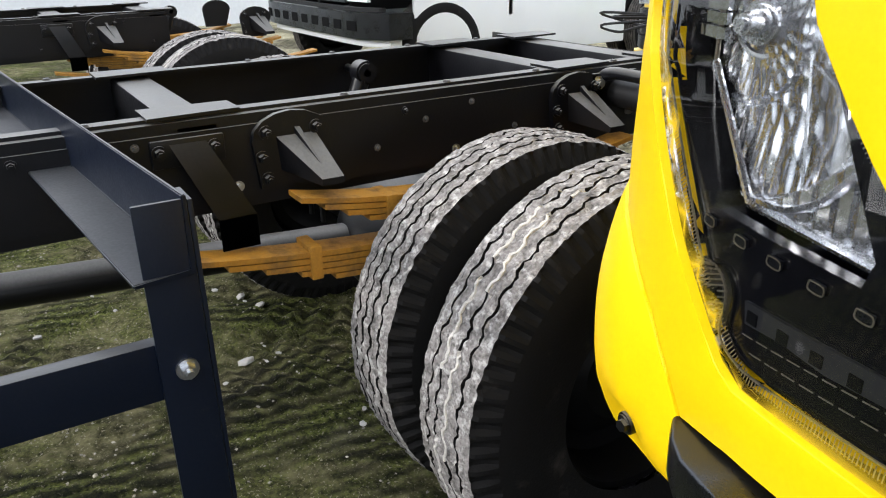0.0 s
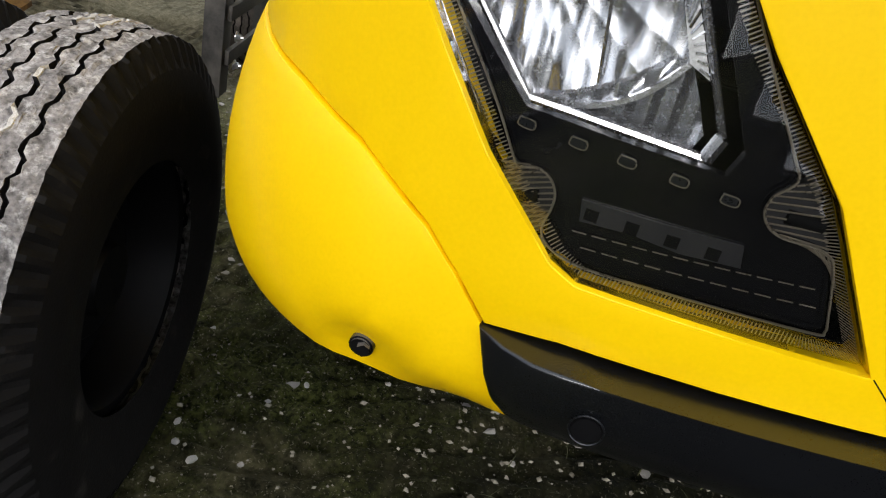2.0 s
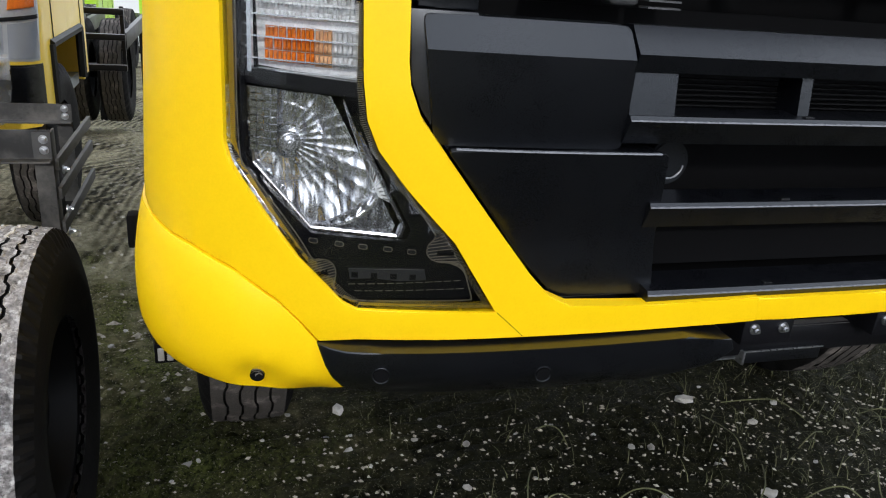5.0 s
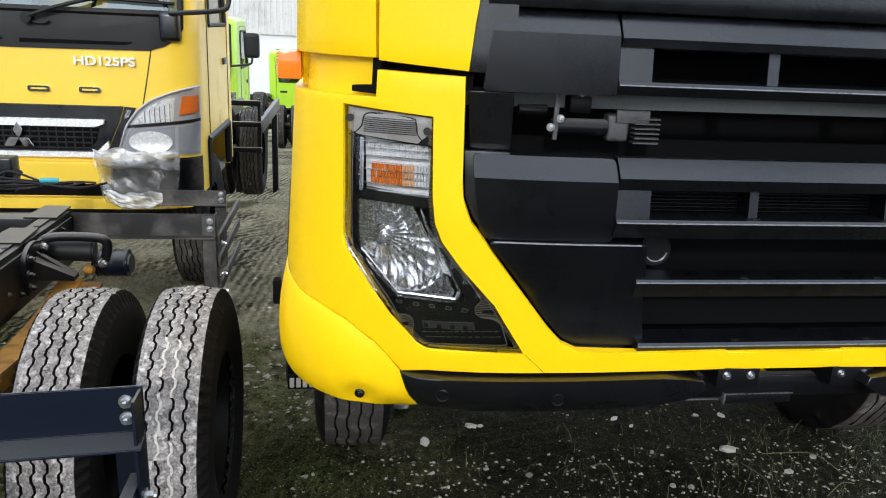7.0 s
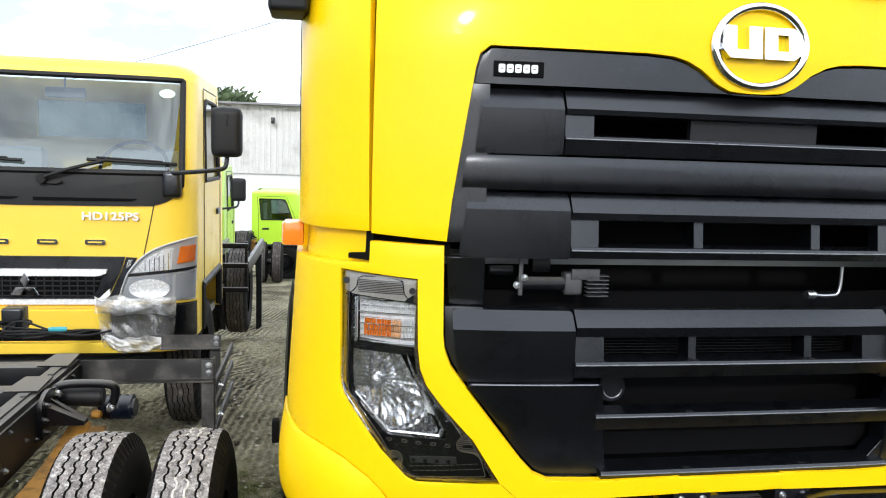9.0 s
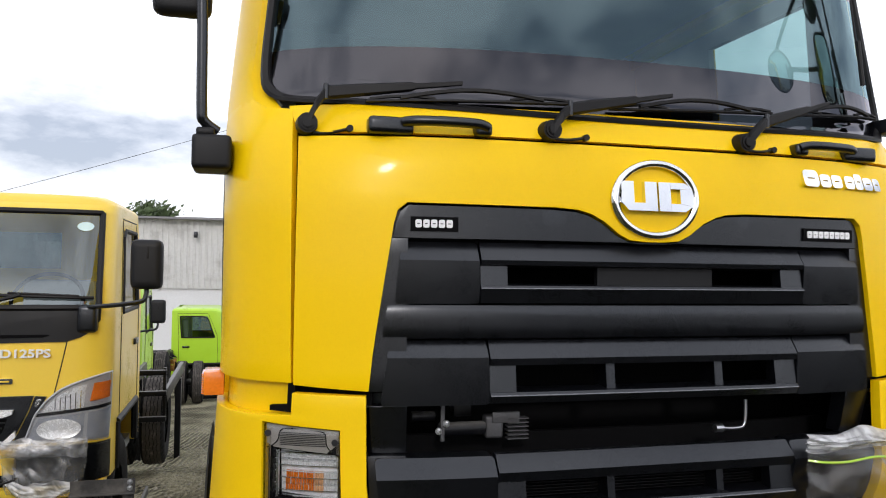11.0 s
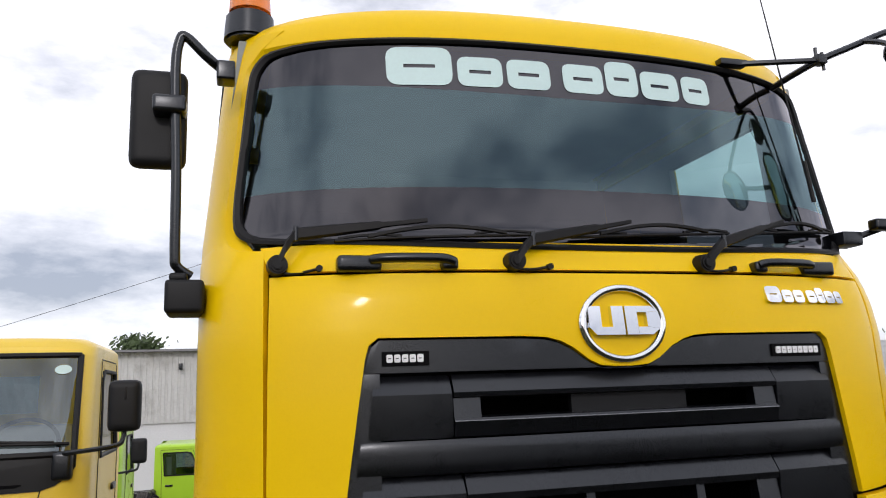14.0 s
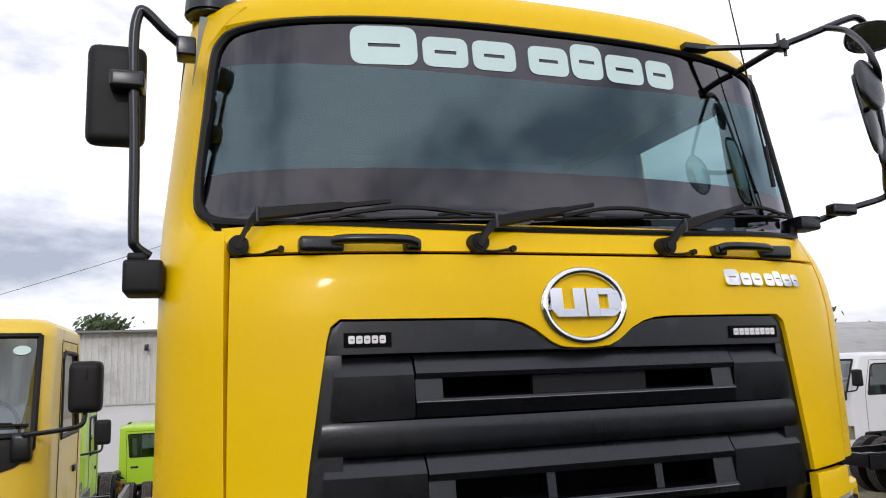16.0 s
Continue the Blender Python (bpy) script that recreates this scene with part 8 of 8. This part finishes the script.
    for x, ln in ((0.084, 0.66), (-0.62, 0.58)):
        wb = bmesh.new()
        p = cab_point(cab_u(x, 1.545, hw, H), 1.545, hw, H)
        q = lambda xx, z, o: cab_point(cab_u(xx, z, hw, H), z, hw, H) + Vector((0, -o, 0))
        add_cyl(wb, p + Vector((0, 0.01, 0)), p + Vector((0, -0.045, 0)), 0.026, n=14, bevel=0.003)
        add_tube(wb, [p + Vector((0, -0.035, 0.004)), q(x + 0.14, 1.600, 0.05), q(x + 0.33, 1.655, 0.035)], 0.011, 6)
        add_tube(wb, [p + Vector((0.02, -0.02, -0.02)), q(x + 0.075, 1.522, 0.02), q(x + 0.10, 1.535, 0.02)], 0.006, 6)
        add_tube(wb, [q(x + 0.22 + (ln - 0.20) * k / 5, 1.655 - 0.003 * k, 0.018) for k in range(6)], 0.009, 6)
        add_tube(wb, [q(x + 0.27 + (ln - 0.32) * k / 5, 1.667 - 0.003 * k, 0.026) for k in range(6)], 0.006, 6)
        part("wiper", wb, RUBBER, t)
    st = bmesh.new()
    o = [(0.685 + 0.042 * math.cos(a), 2.035 + 0.026 * math.sin(a)) for a in [2 * math.pi * k / 18 for k in range(18)]]
    st.faces.new([st.verts.new(cab_point(cab_u(x, z, hw, H), z, hw, H) + Vector((0, -0.006, 0))) for x, z in o])
    sticker = part("inspection_sticker", st, STICKER, t)
    part("sticker_bar", prism([(0.658, 2.028), (0.712, 2.028), (0.712, 2.042), (0.658, 2.042)], cab_point(0.5, 2.035, hw, H).y - 0.012, cab_point(0.5, 2.035, hw, H).y - 0.010), TRIM_GREY, sticker)
    rm = bmesh.new()
    add_box(rm, -0.02, 0.20, 0.40, 0.43, 2.00, 2.06, 0.012)
    add_tube(rm, [(0.09, 0.40, 2.05), (0.10, 0.38, 2.11)], 0.006, 6)
    part("inner_mirror", rm, CAB_INNER, t)
    return t


LAMP_GREY = surface("grey_lamp_housing", (0.46, 0.47, 0.49), rough=0.4, vary=0.1, scale=14, fine=90)
LAMP_PALE = surface("silvered_lamp_plastic", (0.80, 0.81, 0.83), rough=0.28, metal=0.25, vary=0.12, scale=20, fine=120)
LAMP_GREY2 = surface("ribbed_grey_lens", (0.36, 0.38, 0.42), rough=0.2, vary=0.15, scale=20, fine=120)
LAMP_WHITE = surface("mirrored_white", (0.90, 0.91, 0.92), rough=0.25, metal=0.2, vary=0.1, scale=50, fine=160)
AMBER_SOFT = surface("orange_lamp_plastic", (0.88, 0.24, 0.03), rough=0.2, vary=0.2, scale=20, fine=120)
canter()

# cables and a grey box lying on the rear guard
bm = bmesh.new()
add_box(bm, -2.72, -2.62, 2.16, 2.26, 0.76, 0.93, 0.012, 3)
bm.transform(CLOSER)
tagged(part("junction_box", bm, TRIM), "black junction box with cables beside a bumper", "box")
rnd = random.Random(3)
for i in range(9):
    bm = bmesh.new()
    x = -2.98 + 0.05 * i
    pts = [(x + rnd.uniform(-0.1, 0.1), 2.0 + rnd.uniform(-0.08, 0.12), 0.80 + rnd.uniform(-0.01, 0.08)) for _ in range(2)]
    add_tube(bm, [(-2.66, 2.2, 0.86), pts[0], pts[1], (x + 0.3, 1.97 + rnd.uniform(-0.05, 0.1), 0.835 + rnd.uniform(-0.01, 0.02)), (x + 0.42, 2.05, 0.84)], 0.0055, 6)
    bm.transform(CLOSER)
    tagged(part("cable", bm, RUBBER), "tangled black cable lying on a rear guard", "cable", "cables on the guard")


def crumpled(name, x0, x1, z0, z1, y, amp, seed, label, material, sag=0.0, parent=None):
    """A sheet of clear film with folds."""
    bm = bmesh.new()
    nx, nz = 34, 26
    g = []
    for i in range(nx + 1):
        row = []
        for j in range(nz + 1):
            u, v = i / nx, j / nz
            x, z = x0 + (x1 - x0) * u, z0 + (z1 - z0) * v
            fold = noise.noise((u * 4 + seed, v * 3, seed)) * 0.6 + noise.noise((u * 11 + v * 6, v * 5 + seed, 2.0)) * 0.3
            pinch = 1 - sag * (1 - v) ** 2
            xm = (x0 + x1) / 2
            row.append(bm.verts.new((xm + (x - xm) * pinch, y - amp * math.sin(math.pi * u) ** 0.5 + fold * amp * 0.7, z + 0.02 * noise.noise((u * 5, seed, v)) + sag * 0.5 * (1 - v) * (2 * u - 1) ** 2 * (z1 - z0))))
        g.append(row)
    for a, b in zip(g, g[1:]):
        for j in range(nz):
            bm.faces.new((a[j], b[j], b[j + 1], a[j + 1]))
    return facing(part(name, bm, material, parent, label, smooth=60), (0, -1, 0))


WRAP_THIN = pane("thin_grey_film", (0.74, 0.75, 0.77), film=0.30, haze=0.10)
wrap = tagged(crumpled("plastic_wrap", -2.275, -1.865, 0.632, 0.915, 2.31, 0.046, 1.0, "", WRAP_THIN, 0.16), "crumpled clear plastic film wrapped round a bumper end", "plastic film")
MILKY = pane("milky_plastic_fold", (0.9, 0.9, 0.9), film=0.05, haze=0.50)
crumpled("folded_band", -2.285, -1.870, 0.838, 0.930, 2.312, 0.030, 4.0, "milky folded edge of the film", MILKY, 0.0, wrap)
crumpled("hanging_fold", -2.235, -1.900, 0.645, 0.725, 2.262, 0.034, 7.0, "gathered milky lower edge of the film", MILKY, 0.3, wrap)
bm = bmesh.new()
add_tube(bm, [(-2.44, 2.02, 0.852), (-2.40, 2.00, 0.858), (-2.36, 2.01, 0.855)], 0.013, 8)
bm.transform(CLOSER)
TAPE = surface("teal_tape", (0.05, 0.34, 0.42), rough=0.4, vary=0.15)
tagged(part("tape", bm, TAPE), "teal insulating tape round black cables", "tape")

# ---------------------------------------------------------------- the far yard
green = light_truck("lime green light truck with a bare chassis", GREEN, (-3.07, 7.35, -0.30), 0, 0.86, 1.87, 0, 4.6)
light_truck("lime green light truck seen from its side", GREEN, (-1.15, 15.2, -0.98), 90, 0.86, 1.92, 0, 4.6)
B = build_chassis("far bare black chassis with dual rear wheels", -2.41, -3.14, 12.2, 14.6, 1.0, 13.3, me_worn)
B.matrix_world = pose(0, 0, 0.34, -4.86)
build_chassis("bare black chassis with chalky rear tyres", -4.72, -5.45, -2.6, 0.42, 0.90, 0.55, me_light)
white = light_truck("white light truck with black bumper", WHITE, (-7.15, 2.2, 0), 0, 1.22, 2.9, 0, 4.6)
part("side_skirt", box(1.16, 1.20, 0.35, 2.6, 0.30, 0.92, 0.02), WHITE, white)
bb = part("black_bumper", slab(1.22, 2.9, -1.2, 1.2, 0.50, 0.70, 0.08, 0.20), TRIM, white, "black steel bumper with square slots")
part("top_rail", slab(1.22, 2.9, -1.18, 1.18, 0.712, 0.742, 0.10, 0.05), TRIM_GREY, bb)
for i in range(9):
    part("slot", slab(1.22, 2.9, -1.04 + 0.235 * i, -0.90 + 0.235 * i, 0.56, 0.635, 0.084, 0.02, n=3, nz=1), DEEP, bb)
part("dark_grille", slab(1.22, 2.9, -0.72, 0.72, 0.76, 1.10, 0.02, 0.03), TRIM, white)
for sg in (-1, 1):
    part("headlamp_glass", slab(1.22, 2.9, *sorted((sg * 0.76, sg * 1.06)), 0.775, 1.02, 0.025, 0.03), LAMP_WHITE, white, "bright square headlamp")
light_truck("white light truck beyond a bare chassis", WHITE, (9.15, 8.95, -0.36), -90, 0.95, 2.22, 0, 4.6)
D = build_chassis("bare black chassis before a white truck", 0.36, -0.36, -2.6, 2.6, 0.74, 1.2, me_worn)
D.matrix_world = pose(9.6, 6.0, -0.12, 0, 0, 90)


def corrugated(name, x0, x1, y, z0, z1, pitch=0.19, depth=0.035):
    bm = bmesh.new()
    pts = []
    x = x0
    while x < x1:
        pts += [(x, 0), (x + pitch * 0.30, 0), (x + pitch * 0.38, -depth), (x + pitch * 0.92, -depth)]
        x += pitch
    rows = [[bm.verts.new((a, y + b, z)) for a, b in pts] for z in (z0, z1)]
    for i in range(len(pts) - 1):
        bm.faces.new((rows[0][i], rows[0][i + 1], rows[1][i + 1], rows[1][i]))
    return bm


CLAD = surface("white_sheet_cladding", (0.60, 0.60, 0.585), rough=0.5, vary=0.10, scale=0.8, fine=12, dirt=(0.36, 0.35, 0.33), dirt_at=0.62, dirt_scale=1.2)
WALL = surface("whitewashed_wall", (0.70, 0.71, 0.72), rough=0.9, vary=0.08, scale=0.7, fine=20)
ROOF = surface("grey_roof_sheet", (0.22, 0.22, 0.23), rough=0.6, vary=0.15)
shed = empty("warehouse", "long shed with white sheet cladding above a whitewashed wall", "building")
SY = 24.0
part("wall", box(-22, 10, SY, SY + 0.3, -2.4, 1.12, 0.0), WALL, shed)
part("cladding", corrugated("cladding", -22, 10, SY - 0.05, 1.10, 3.36), CLAD, shed, "ribbed white sheet cladding", smooth=10)
part("backing", box(-22, 10, SY, SY + 0.2, 1.12, 3.34, 0.0), WALL, shed)
rb = bmesh.new()
for z0, z1, y0, y1 in ((3.34, 3.40, SY - 0.45, SY + 0.1),):
    add_box(rb, -22.2, 10.2, y0, y1, z0, z1)
vs = [rb.verts.new(p) for p in ((-22.2, SY - 0.4, 3.41), (10.2, SY - 0.4, 3.41), (10.2, SY + 9, 3.55), (-22.2, SY + 9, 3.55))]
rb.faces.new(vs)
part("roof", rb, ROOF, shed)
part("eaves_lamp", box(-2.6, -2.48, SY - 0.42, SY - 0.2, 2.75, 2.95, 0.02), TRIM, shed)
LEAF = surface("foliage", (0.055, 0.085, 0.028), rough=0.6, vary=0.4, scale=3, fine=40, per_object=0.2)
BARK = surface("bark", (0.09, 0.065, 0.045), rough=0.9, vary=0.3, scale=20, fine=120, bump=0.5)


def tree(at, h, spread, seed, label):
    rnd = random.Random(seed)
    t = empty("tree", label, "tree", at)
    tb = bmesh.new()
    add_cyl(tb, (0, 0, -0.2), (0.1, 0, h * 0.6), 0.20, 0.09, n=10)
    tips = []
    for i in range(9):
        a = rnd.uniform(0, 6.28)
        b0 = Vector((0.05, 0, h * rnd.uniform(0.4, 0.6)))
        e = b0 + Vector((math.cos(a) * spread * rnd.uniform(0.4, 0.9), math.sin(a) * spread * rnd.uniform(0.4, 0.9), h * rnd.uniform(0.12, 0.38)))
        add_cyl(tb, b0, e, 0.055, 0.015, n=6)
        tips.append(e)
    part("trunk", tb, BARK, t)
    cb = bmesh.new()
    for e in tips:
        for k in range(260):
            d = Vector((rnd.gauss(0, 1), rnd.gauss(0, 1), rnd.gauss(0, 0.7)))
            p = e + d * spread * 0.20
            n = Vector((rnd.uniform(-1, 1), rnd.uniform(-1, 1), rnd.uniform(-0.2, 1))).normalized()
            u = n.orthogonal().normalized()
            v = n.cross(u)
            s = rnd.uniform(0.05, 0.12)
            cb.faces.new([cb.verts.new(p + u * s * 1.7), cb.verts.new(p + v * s * 0.7), cb.verts.new(p - u * s * 1.7), cb.verts.new(p - v * s * 0.7)])
    c = part("crown", cb, LEAF, t, "ragged dark green crown", smooth=5)
    c["kind"] = "stuff"
    return t


tree((-5.2, 34, -1.5), 6.1, 1.5, 2, "dark tree behind the shed roof")
tree((-3.2, 36, -1.5), 6.2, 1.3, 7, "dark tree behind the shed roof")
tree((22.0, 20.3, -1.6), 5.6, 1.5, 4, "brownish tree beyond parked trucks")
house = empty("open_shed", "pale shed roof beyond the parked trucks", "building")
part("wall", box(12.6, 28, 12.6, 12.9, -1.2, 1.86, 0.0), WALL, house)
rb = bmesh.new()
vs = [rb.verts.new(p) for p in ((12.4, 12.0, 1.9), (28, 12.0, 1.9), (28, 18, 2.95), (12.4, 18, 2.95))]
rb.faces.new(vs)
bmesh.ops.solidify(rb, geom=rb.faces[:], thickness=0.08)
part("roof", rb, CLAD, house, "pale sheet roof")
pole = empty("power_pole", "grey concrete pole carrying a thin black wire", "pole", (3.0, 23.6, 0))
bm = bmesh.new()
add_cyl(bm, (0, 0, -0.3), (0, 0, 8.3), 0.14, 0.09, n=14)
part("shaft", bm, ROOF, pole)
bm = bmesh.new()
add_tube(bm, [(-13.3, 0, 3.33), (-9.7, 0, 4.52), (-5.1, 0, 6.12), (0, 0, 8.0)], 0.008, 5)
part("wire", bm, RUBBER, pole)


def bag_sheet(x0, x1, z0, z1, seed):
    """Clear film draped over the far headlamp, following the front with folds."""
    bm, g = bmesh.new(), []
    nx, nz = 40, 40
    for i in range(nx + 1):
        row = []
        for j in range(nz + 1):
            u, v = i / nx, j / nz
            x, z = x0 + (x1 - x0) * u, z0 + (z1 - z0) * v + 0.025 * noise.noise((u * 4, seed, v * 2))
            fold = 0.018 * noise.noise((u * 5 + seed, v * 4, seed)) + 0.010 * noise.noise((u * 13 + v * 5, v * 7, 2.0))
            belly = 0.035 * (math.sin(math.pi * u) * math.sin(math.pi * v)) ** 0.6
            row.append(bm.verts.new(front(x, z, -0.022 - belly + fold)))
        g.append(row)
    for a_, b_ in zip(g, g[1:]):
        for j in range(nz):
            bm.faces.new((a_[j], b_[j], b_[j + 1], a_[j + 1]))
    return bm


bag = tagged(facing(part("plastic_bag", bag_sheet(0.478, 1.05, 1.02, 1.345, 5.0), PLASTIC_BAG, smooth=25), (0, -1, 0)), "crumpled clear plastic film hung over a headlamp", "plastic film")
bag.visible_shadow = False
facing(part("folded_top", bag_sheet(0.480, 1.05, 1.300, 1.352, 8.0), MILKY, bag, "milky gathered upper edge of the film", smooth=25), (0, -1, 0))
bm = bmesh.new()
add_tube(bm, [front(x, 1.276 + 0.004 * math.sin(x * 30), -0.052 if x > 0.5 else -0.030) for x in (0.476, 0.52, 0.60, 0.70, 0.80, 0.90, 1.0)], 0.0035, 6)
part("strap", bm, GREEN, bag, "thin lime tie round the film")

RG = empty("rear_guard", "black bolted chassis end with three rungs", "guard", (0, 0, 0))
for z in (0.90, 0.72, 0.50):
    part("rung", box(-2.15, -1.72, 5.0, 5.05, z - 0.028, z + 0.016, 0.006), CHASSIS, RG)
for x in (-2.13, -1.74):
    part("post", box(x - 0.014, x + 0.014, 5.055, 5.09, 0.46, 0.93, 0.005), CHASSIS, RG)
    part("arm", box(x - 0.02, x + 0.02, 5.095, 7.1, 0.62, 0.74, 0.006), CHASSIS, RG)
    part("leg", box(x - 0.03, x + 0.03, 6.6, 6.7, -0.35, 0.62, 0.006), CHASSIS, RG)

# ---------------------------------------------------------------- plain walls added round the yard; the unseen grey ones dim low light
YARD = surface("added_grey_wall", (0.085, 0.085, 0.08), rough=0.9, vary=0.2, scale=0.6, fine=8, bump=0.2, dirt=(0.06, 0.065, 0.05), dirt_at=0.58, dirt_scale=0.9)
for nm, x0, x1, y0, y1 in (("wall_south", -22, 24, -13.3, -13.0), ("wall_west", -14.3, -14.0, -13, 24), ("wall_east", 24.0, 24.3, -13, 24)):
    tagged(part(nm, box(x0, x1, y0, y1, -2.4, 4.2 if nm == "wall_west" else 2.0, 0.0), WALL if nm == "wall_west" else YARD), "plain whitewashed yard wall" if nm == "wall_west" else "plain grey wall added to dim low light", "wall", kind="structure")

# ---------------------------------------------------------------- stones, gravel and grass
STONE = surface("pale_stone", (0.50, 0.48, 0.44), rough=0.9, vary=0.3, scale=30, fine=260, bump=0.5, per_object=0.35)
GRAVEL = surface("gravel_mix", (0.36, 0.33, 0.26), rough=0.95, vary=0.6, scale=9, fine=60)
GRASS = surface("dry_grass", (0.11, 0.115, 0.05), rough=0.8, vary=0.5, scale=5, fine=40)


def pebble(rnd, s):
    bm = bmesh.new()
    bmesh.ops.create_icosphere(bm, subdivisions=1, radius=1.0)
    for v in bm.verts:
        v.co *= rnd.uniform(0.72, 1.15)
        v.co = Vector((v.co.x * s, v.co.y * s * 0.75, v.co.z * s * 0.45))
    return bm


rnd = random.Random(11)
stone_meshes = []
for k in range(6):
    o = part("stone", pebble(rnd, 1.0), STONE, smooth=25)
    stone_meshes.append(o.data)
    bpy.data.objects.remove(o)
for k in range(280):
    x, y = rnd.uniform(-3.6, 0.9), rnd.choice((rnd.uniform(-1.2, 2.6), rnd.uniform(-0.3, 1.8)))
    s = min(0.042, 0.009 * math.exp(abs(rnd.gauss(0, 0.62))))
    o = new("stone", stone_meshes[k % 6])
    o.parent = ground
    o.matrix_local = pose(x, y, ground_height(x, y) + s * 0.18, rnd.uniform(-15, 15), rnd.uniform(-15, 15), rnd.uniform(0, 360)) @ Matrix.Diagonal((s, s, s, 1))

verts, faces = [], []
for k in range(15000):
    x = rnd.uniform(-4.4, 2.2)
    y = rnd.uniform(-1.4, 5.5)
    if noise.noise((x * 1.3, y * 1.3, 3)) + rnd.uniform(-0.5, 0.5) < -0.12:
        continue
    s = rnd.uniform(0.0022, 0.0065) * (1.7 if rnd.random() < 0.06 else 1)
    z = ground_height(x, y) + s * 0.3
    a = rnd.uniform(0, 6.28)
    c, d = math.cos(a) * s, math.sin(a) * s
    i = len(verts)
    verts += [(x + c, y + d, z), (x - d * 0.8, y + c * 0.8, z), (x - c * 1.1, y - d * 1.1, z), (x + d * 0.7, y - c * 0.7, z), (x + rnd.uniform(-0.3, 0.3) * s, y, z + s * rnd.uniform(0.5, 0.9))]
    faces += [(i, i + 1, i + 4), (i + 1, i + 2, i + 4), (i + 2, i + 3, i + 4), (i + 3, i, i + 4)]
for k in range(2600):
    x, y = rnd.uniform(-0.9, 1.6), rnd.uniform(-1.0, 0.9)
    s = rnd.uniform(0.004, 0.011)
    z = ground_height(x, y) + s * 0.2
    a = rnd.uniform(0, 6.28)
    c, d = math.cos(a) * s, math.sin(a) * s
    i = len(verts)
    verts += [(x + c, y + d, z), (x - d * 0.7, y + c * 0.7, z), (x - c, y - d, z), (x + d * 0.6, y - c * 0.6, z), (x + rnd.uniform(-0.3, 0.3) * s, y, z + s * rnd.uniform(0.4, 0.7))]
    faces += [(i, i + 1, i + 4), (i + 1, i + 2, i + 4), (i + 2, i + 3, i + 4), (i + 3, i, i + 4)]
for k in range(2400):
    y = rnd.uniform(1.2, 9.5)
    x = -1.62 + rnd.uniform(-0.55, 0.45) - 0.03 * max(0.0, y - 3)
    s = rnd.uniform(0.005, 0.016) * (1.8 if rnd.random() < 0.08 else 1)
    z = ground_height(x, y) + s * 0.1
    a = rnd.uniform(0, 6.28)
    c, d = math.cos(a) * s, math.sin(a) * s
    i = len(verts)
    verts += [(x + c, y + d, z), (x - d * 0.7, y + c * 0.7, z), (x - c, y - d, z), (x + d * 0.6, y - c * 0.6, z), (x + rnd.uniform(-0.3, 0.3) * s, y, z + s * rnd.uniform(0.4, 0.7))]
    faces += [(i, i + 1, i + 4), (i + 1, i + 2, i + 4), (i + 2, i + 3, i + 4), (i + 3, i, i + 4)]
me = bpy.data.meshes.new("gravel")
me.from_pydata(verts, [], faces)
me.materials.append(GRAVEL)
tagged(new("gravel", me), "loose pale gravel scattered over the dirt", "gravel", kind="stuff")

verts, faces = [], []


def blade(x, y, h, lean, a, w):
    z = ground_height(x, y) - 0.004
    i = len(verts)
    dx, dy = math.cos(a), math.sin(a)
    for t in (0.0, 0.45, 0.8):
        ww = w * (1 - t * 0.6)
        px, py, pz = x + dx * lean * t * t, y + dy * lean * t * t, z + h * (t - 0.25 * t * t)
        verts.extend([(px - dy * ww, py + dx * ww, pz), (px + dy * ww, py - dx * ww, pz)])
    verts.append((x + dx * lean, y + dy * lean, z + h * 0.72))
    faces.extend([(i, i + 1, i + 3, i + 2), (i + 2, i + 3, i + 5, i + 4), (i + 4, i + 5, i + 6)])


for k in range(5200):
    if k < 3800:
        x, y = rnd.uniform(-0.75, 2.2), rnd.uniform(-0.9, 1.1)
        if rnd.random() > 0.25 + 0.75 * max(0.0, min(1.0, (x + 0.3) / 1.0 + noise.noise((x * 3, y * 3, 8)))):
            continue
    else:
        x, y = rnd.uniform(-4.2, -0.6), rnd.uniform(-0.8, 3.2)
        if noise.noise((x * 2.2, y * 2.2, 1)) < 0.12:
            continue
    h = rnd.uniform(0.02, 0.075) if k < 3800 else rnd.uniform(0.006, 0.02)
    blade(x, y, h, rnd.uniform(0.3, 1.3) * h, rnd.uniform(0, 6.28), rnd.uniform(0.0008, 0.0019))
me = bpy.data.meshes.new("grass")
me.from_pydata(verts, [], faces)
me.materials.append(GRASS)
tagged(new("grass", me), "thin dry olive grass growing on the dirt", "grass", kind="stuff")
for k in range(34):
    bm = bmesh.new()
    x, y, a = rnd.uniform(-0.4, 1.4), rnd.uniform(-0.7, 0.7), rnd.uniform(0, 6.28)
    ln = rnd.uniform(0.12, 0.38)
    pts = [(x + math.cos(a + 0.25 * t) * ln * t, y + math.sin(a + 0.3 * t) * ln * t, ground_height(x, y) + 0.006 + 0.05 * math.sin(math.pi * t) * rnd.uniform(0.4, 1)) for t in (0, 0.33, 0.66, 1.0)]
    add_tube(bm, pts, 0.0022, 5)
    tagged(part("twig", bm, GRASS), "dry curved grass stalk lying on dirt", "twig", "dry stalks on the ground")
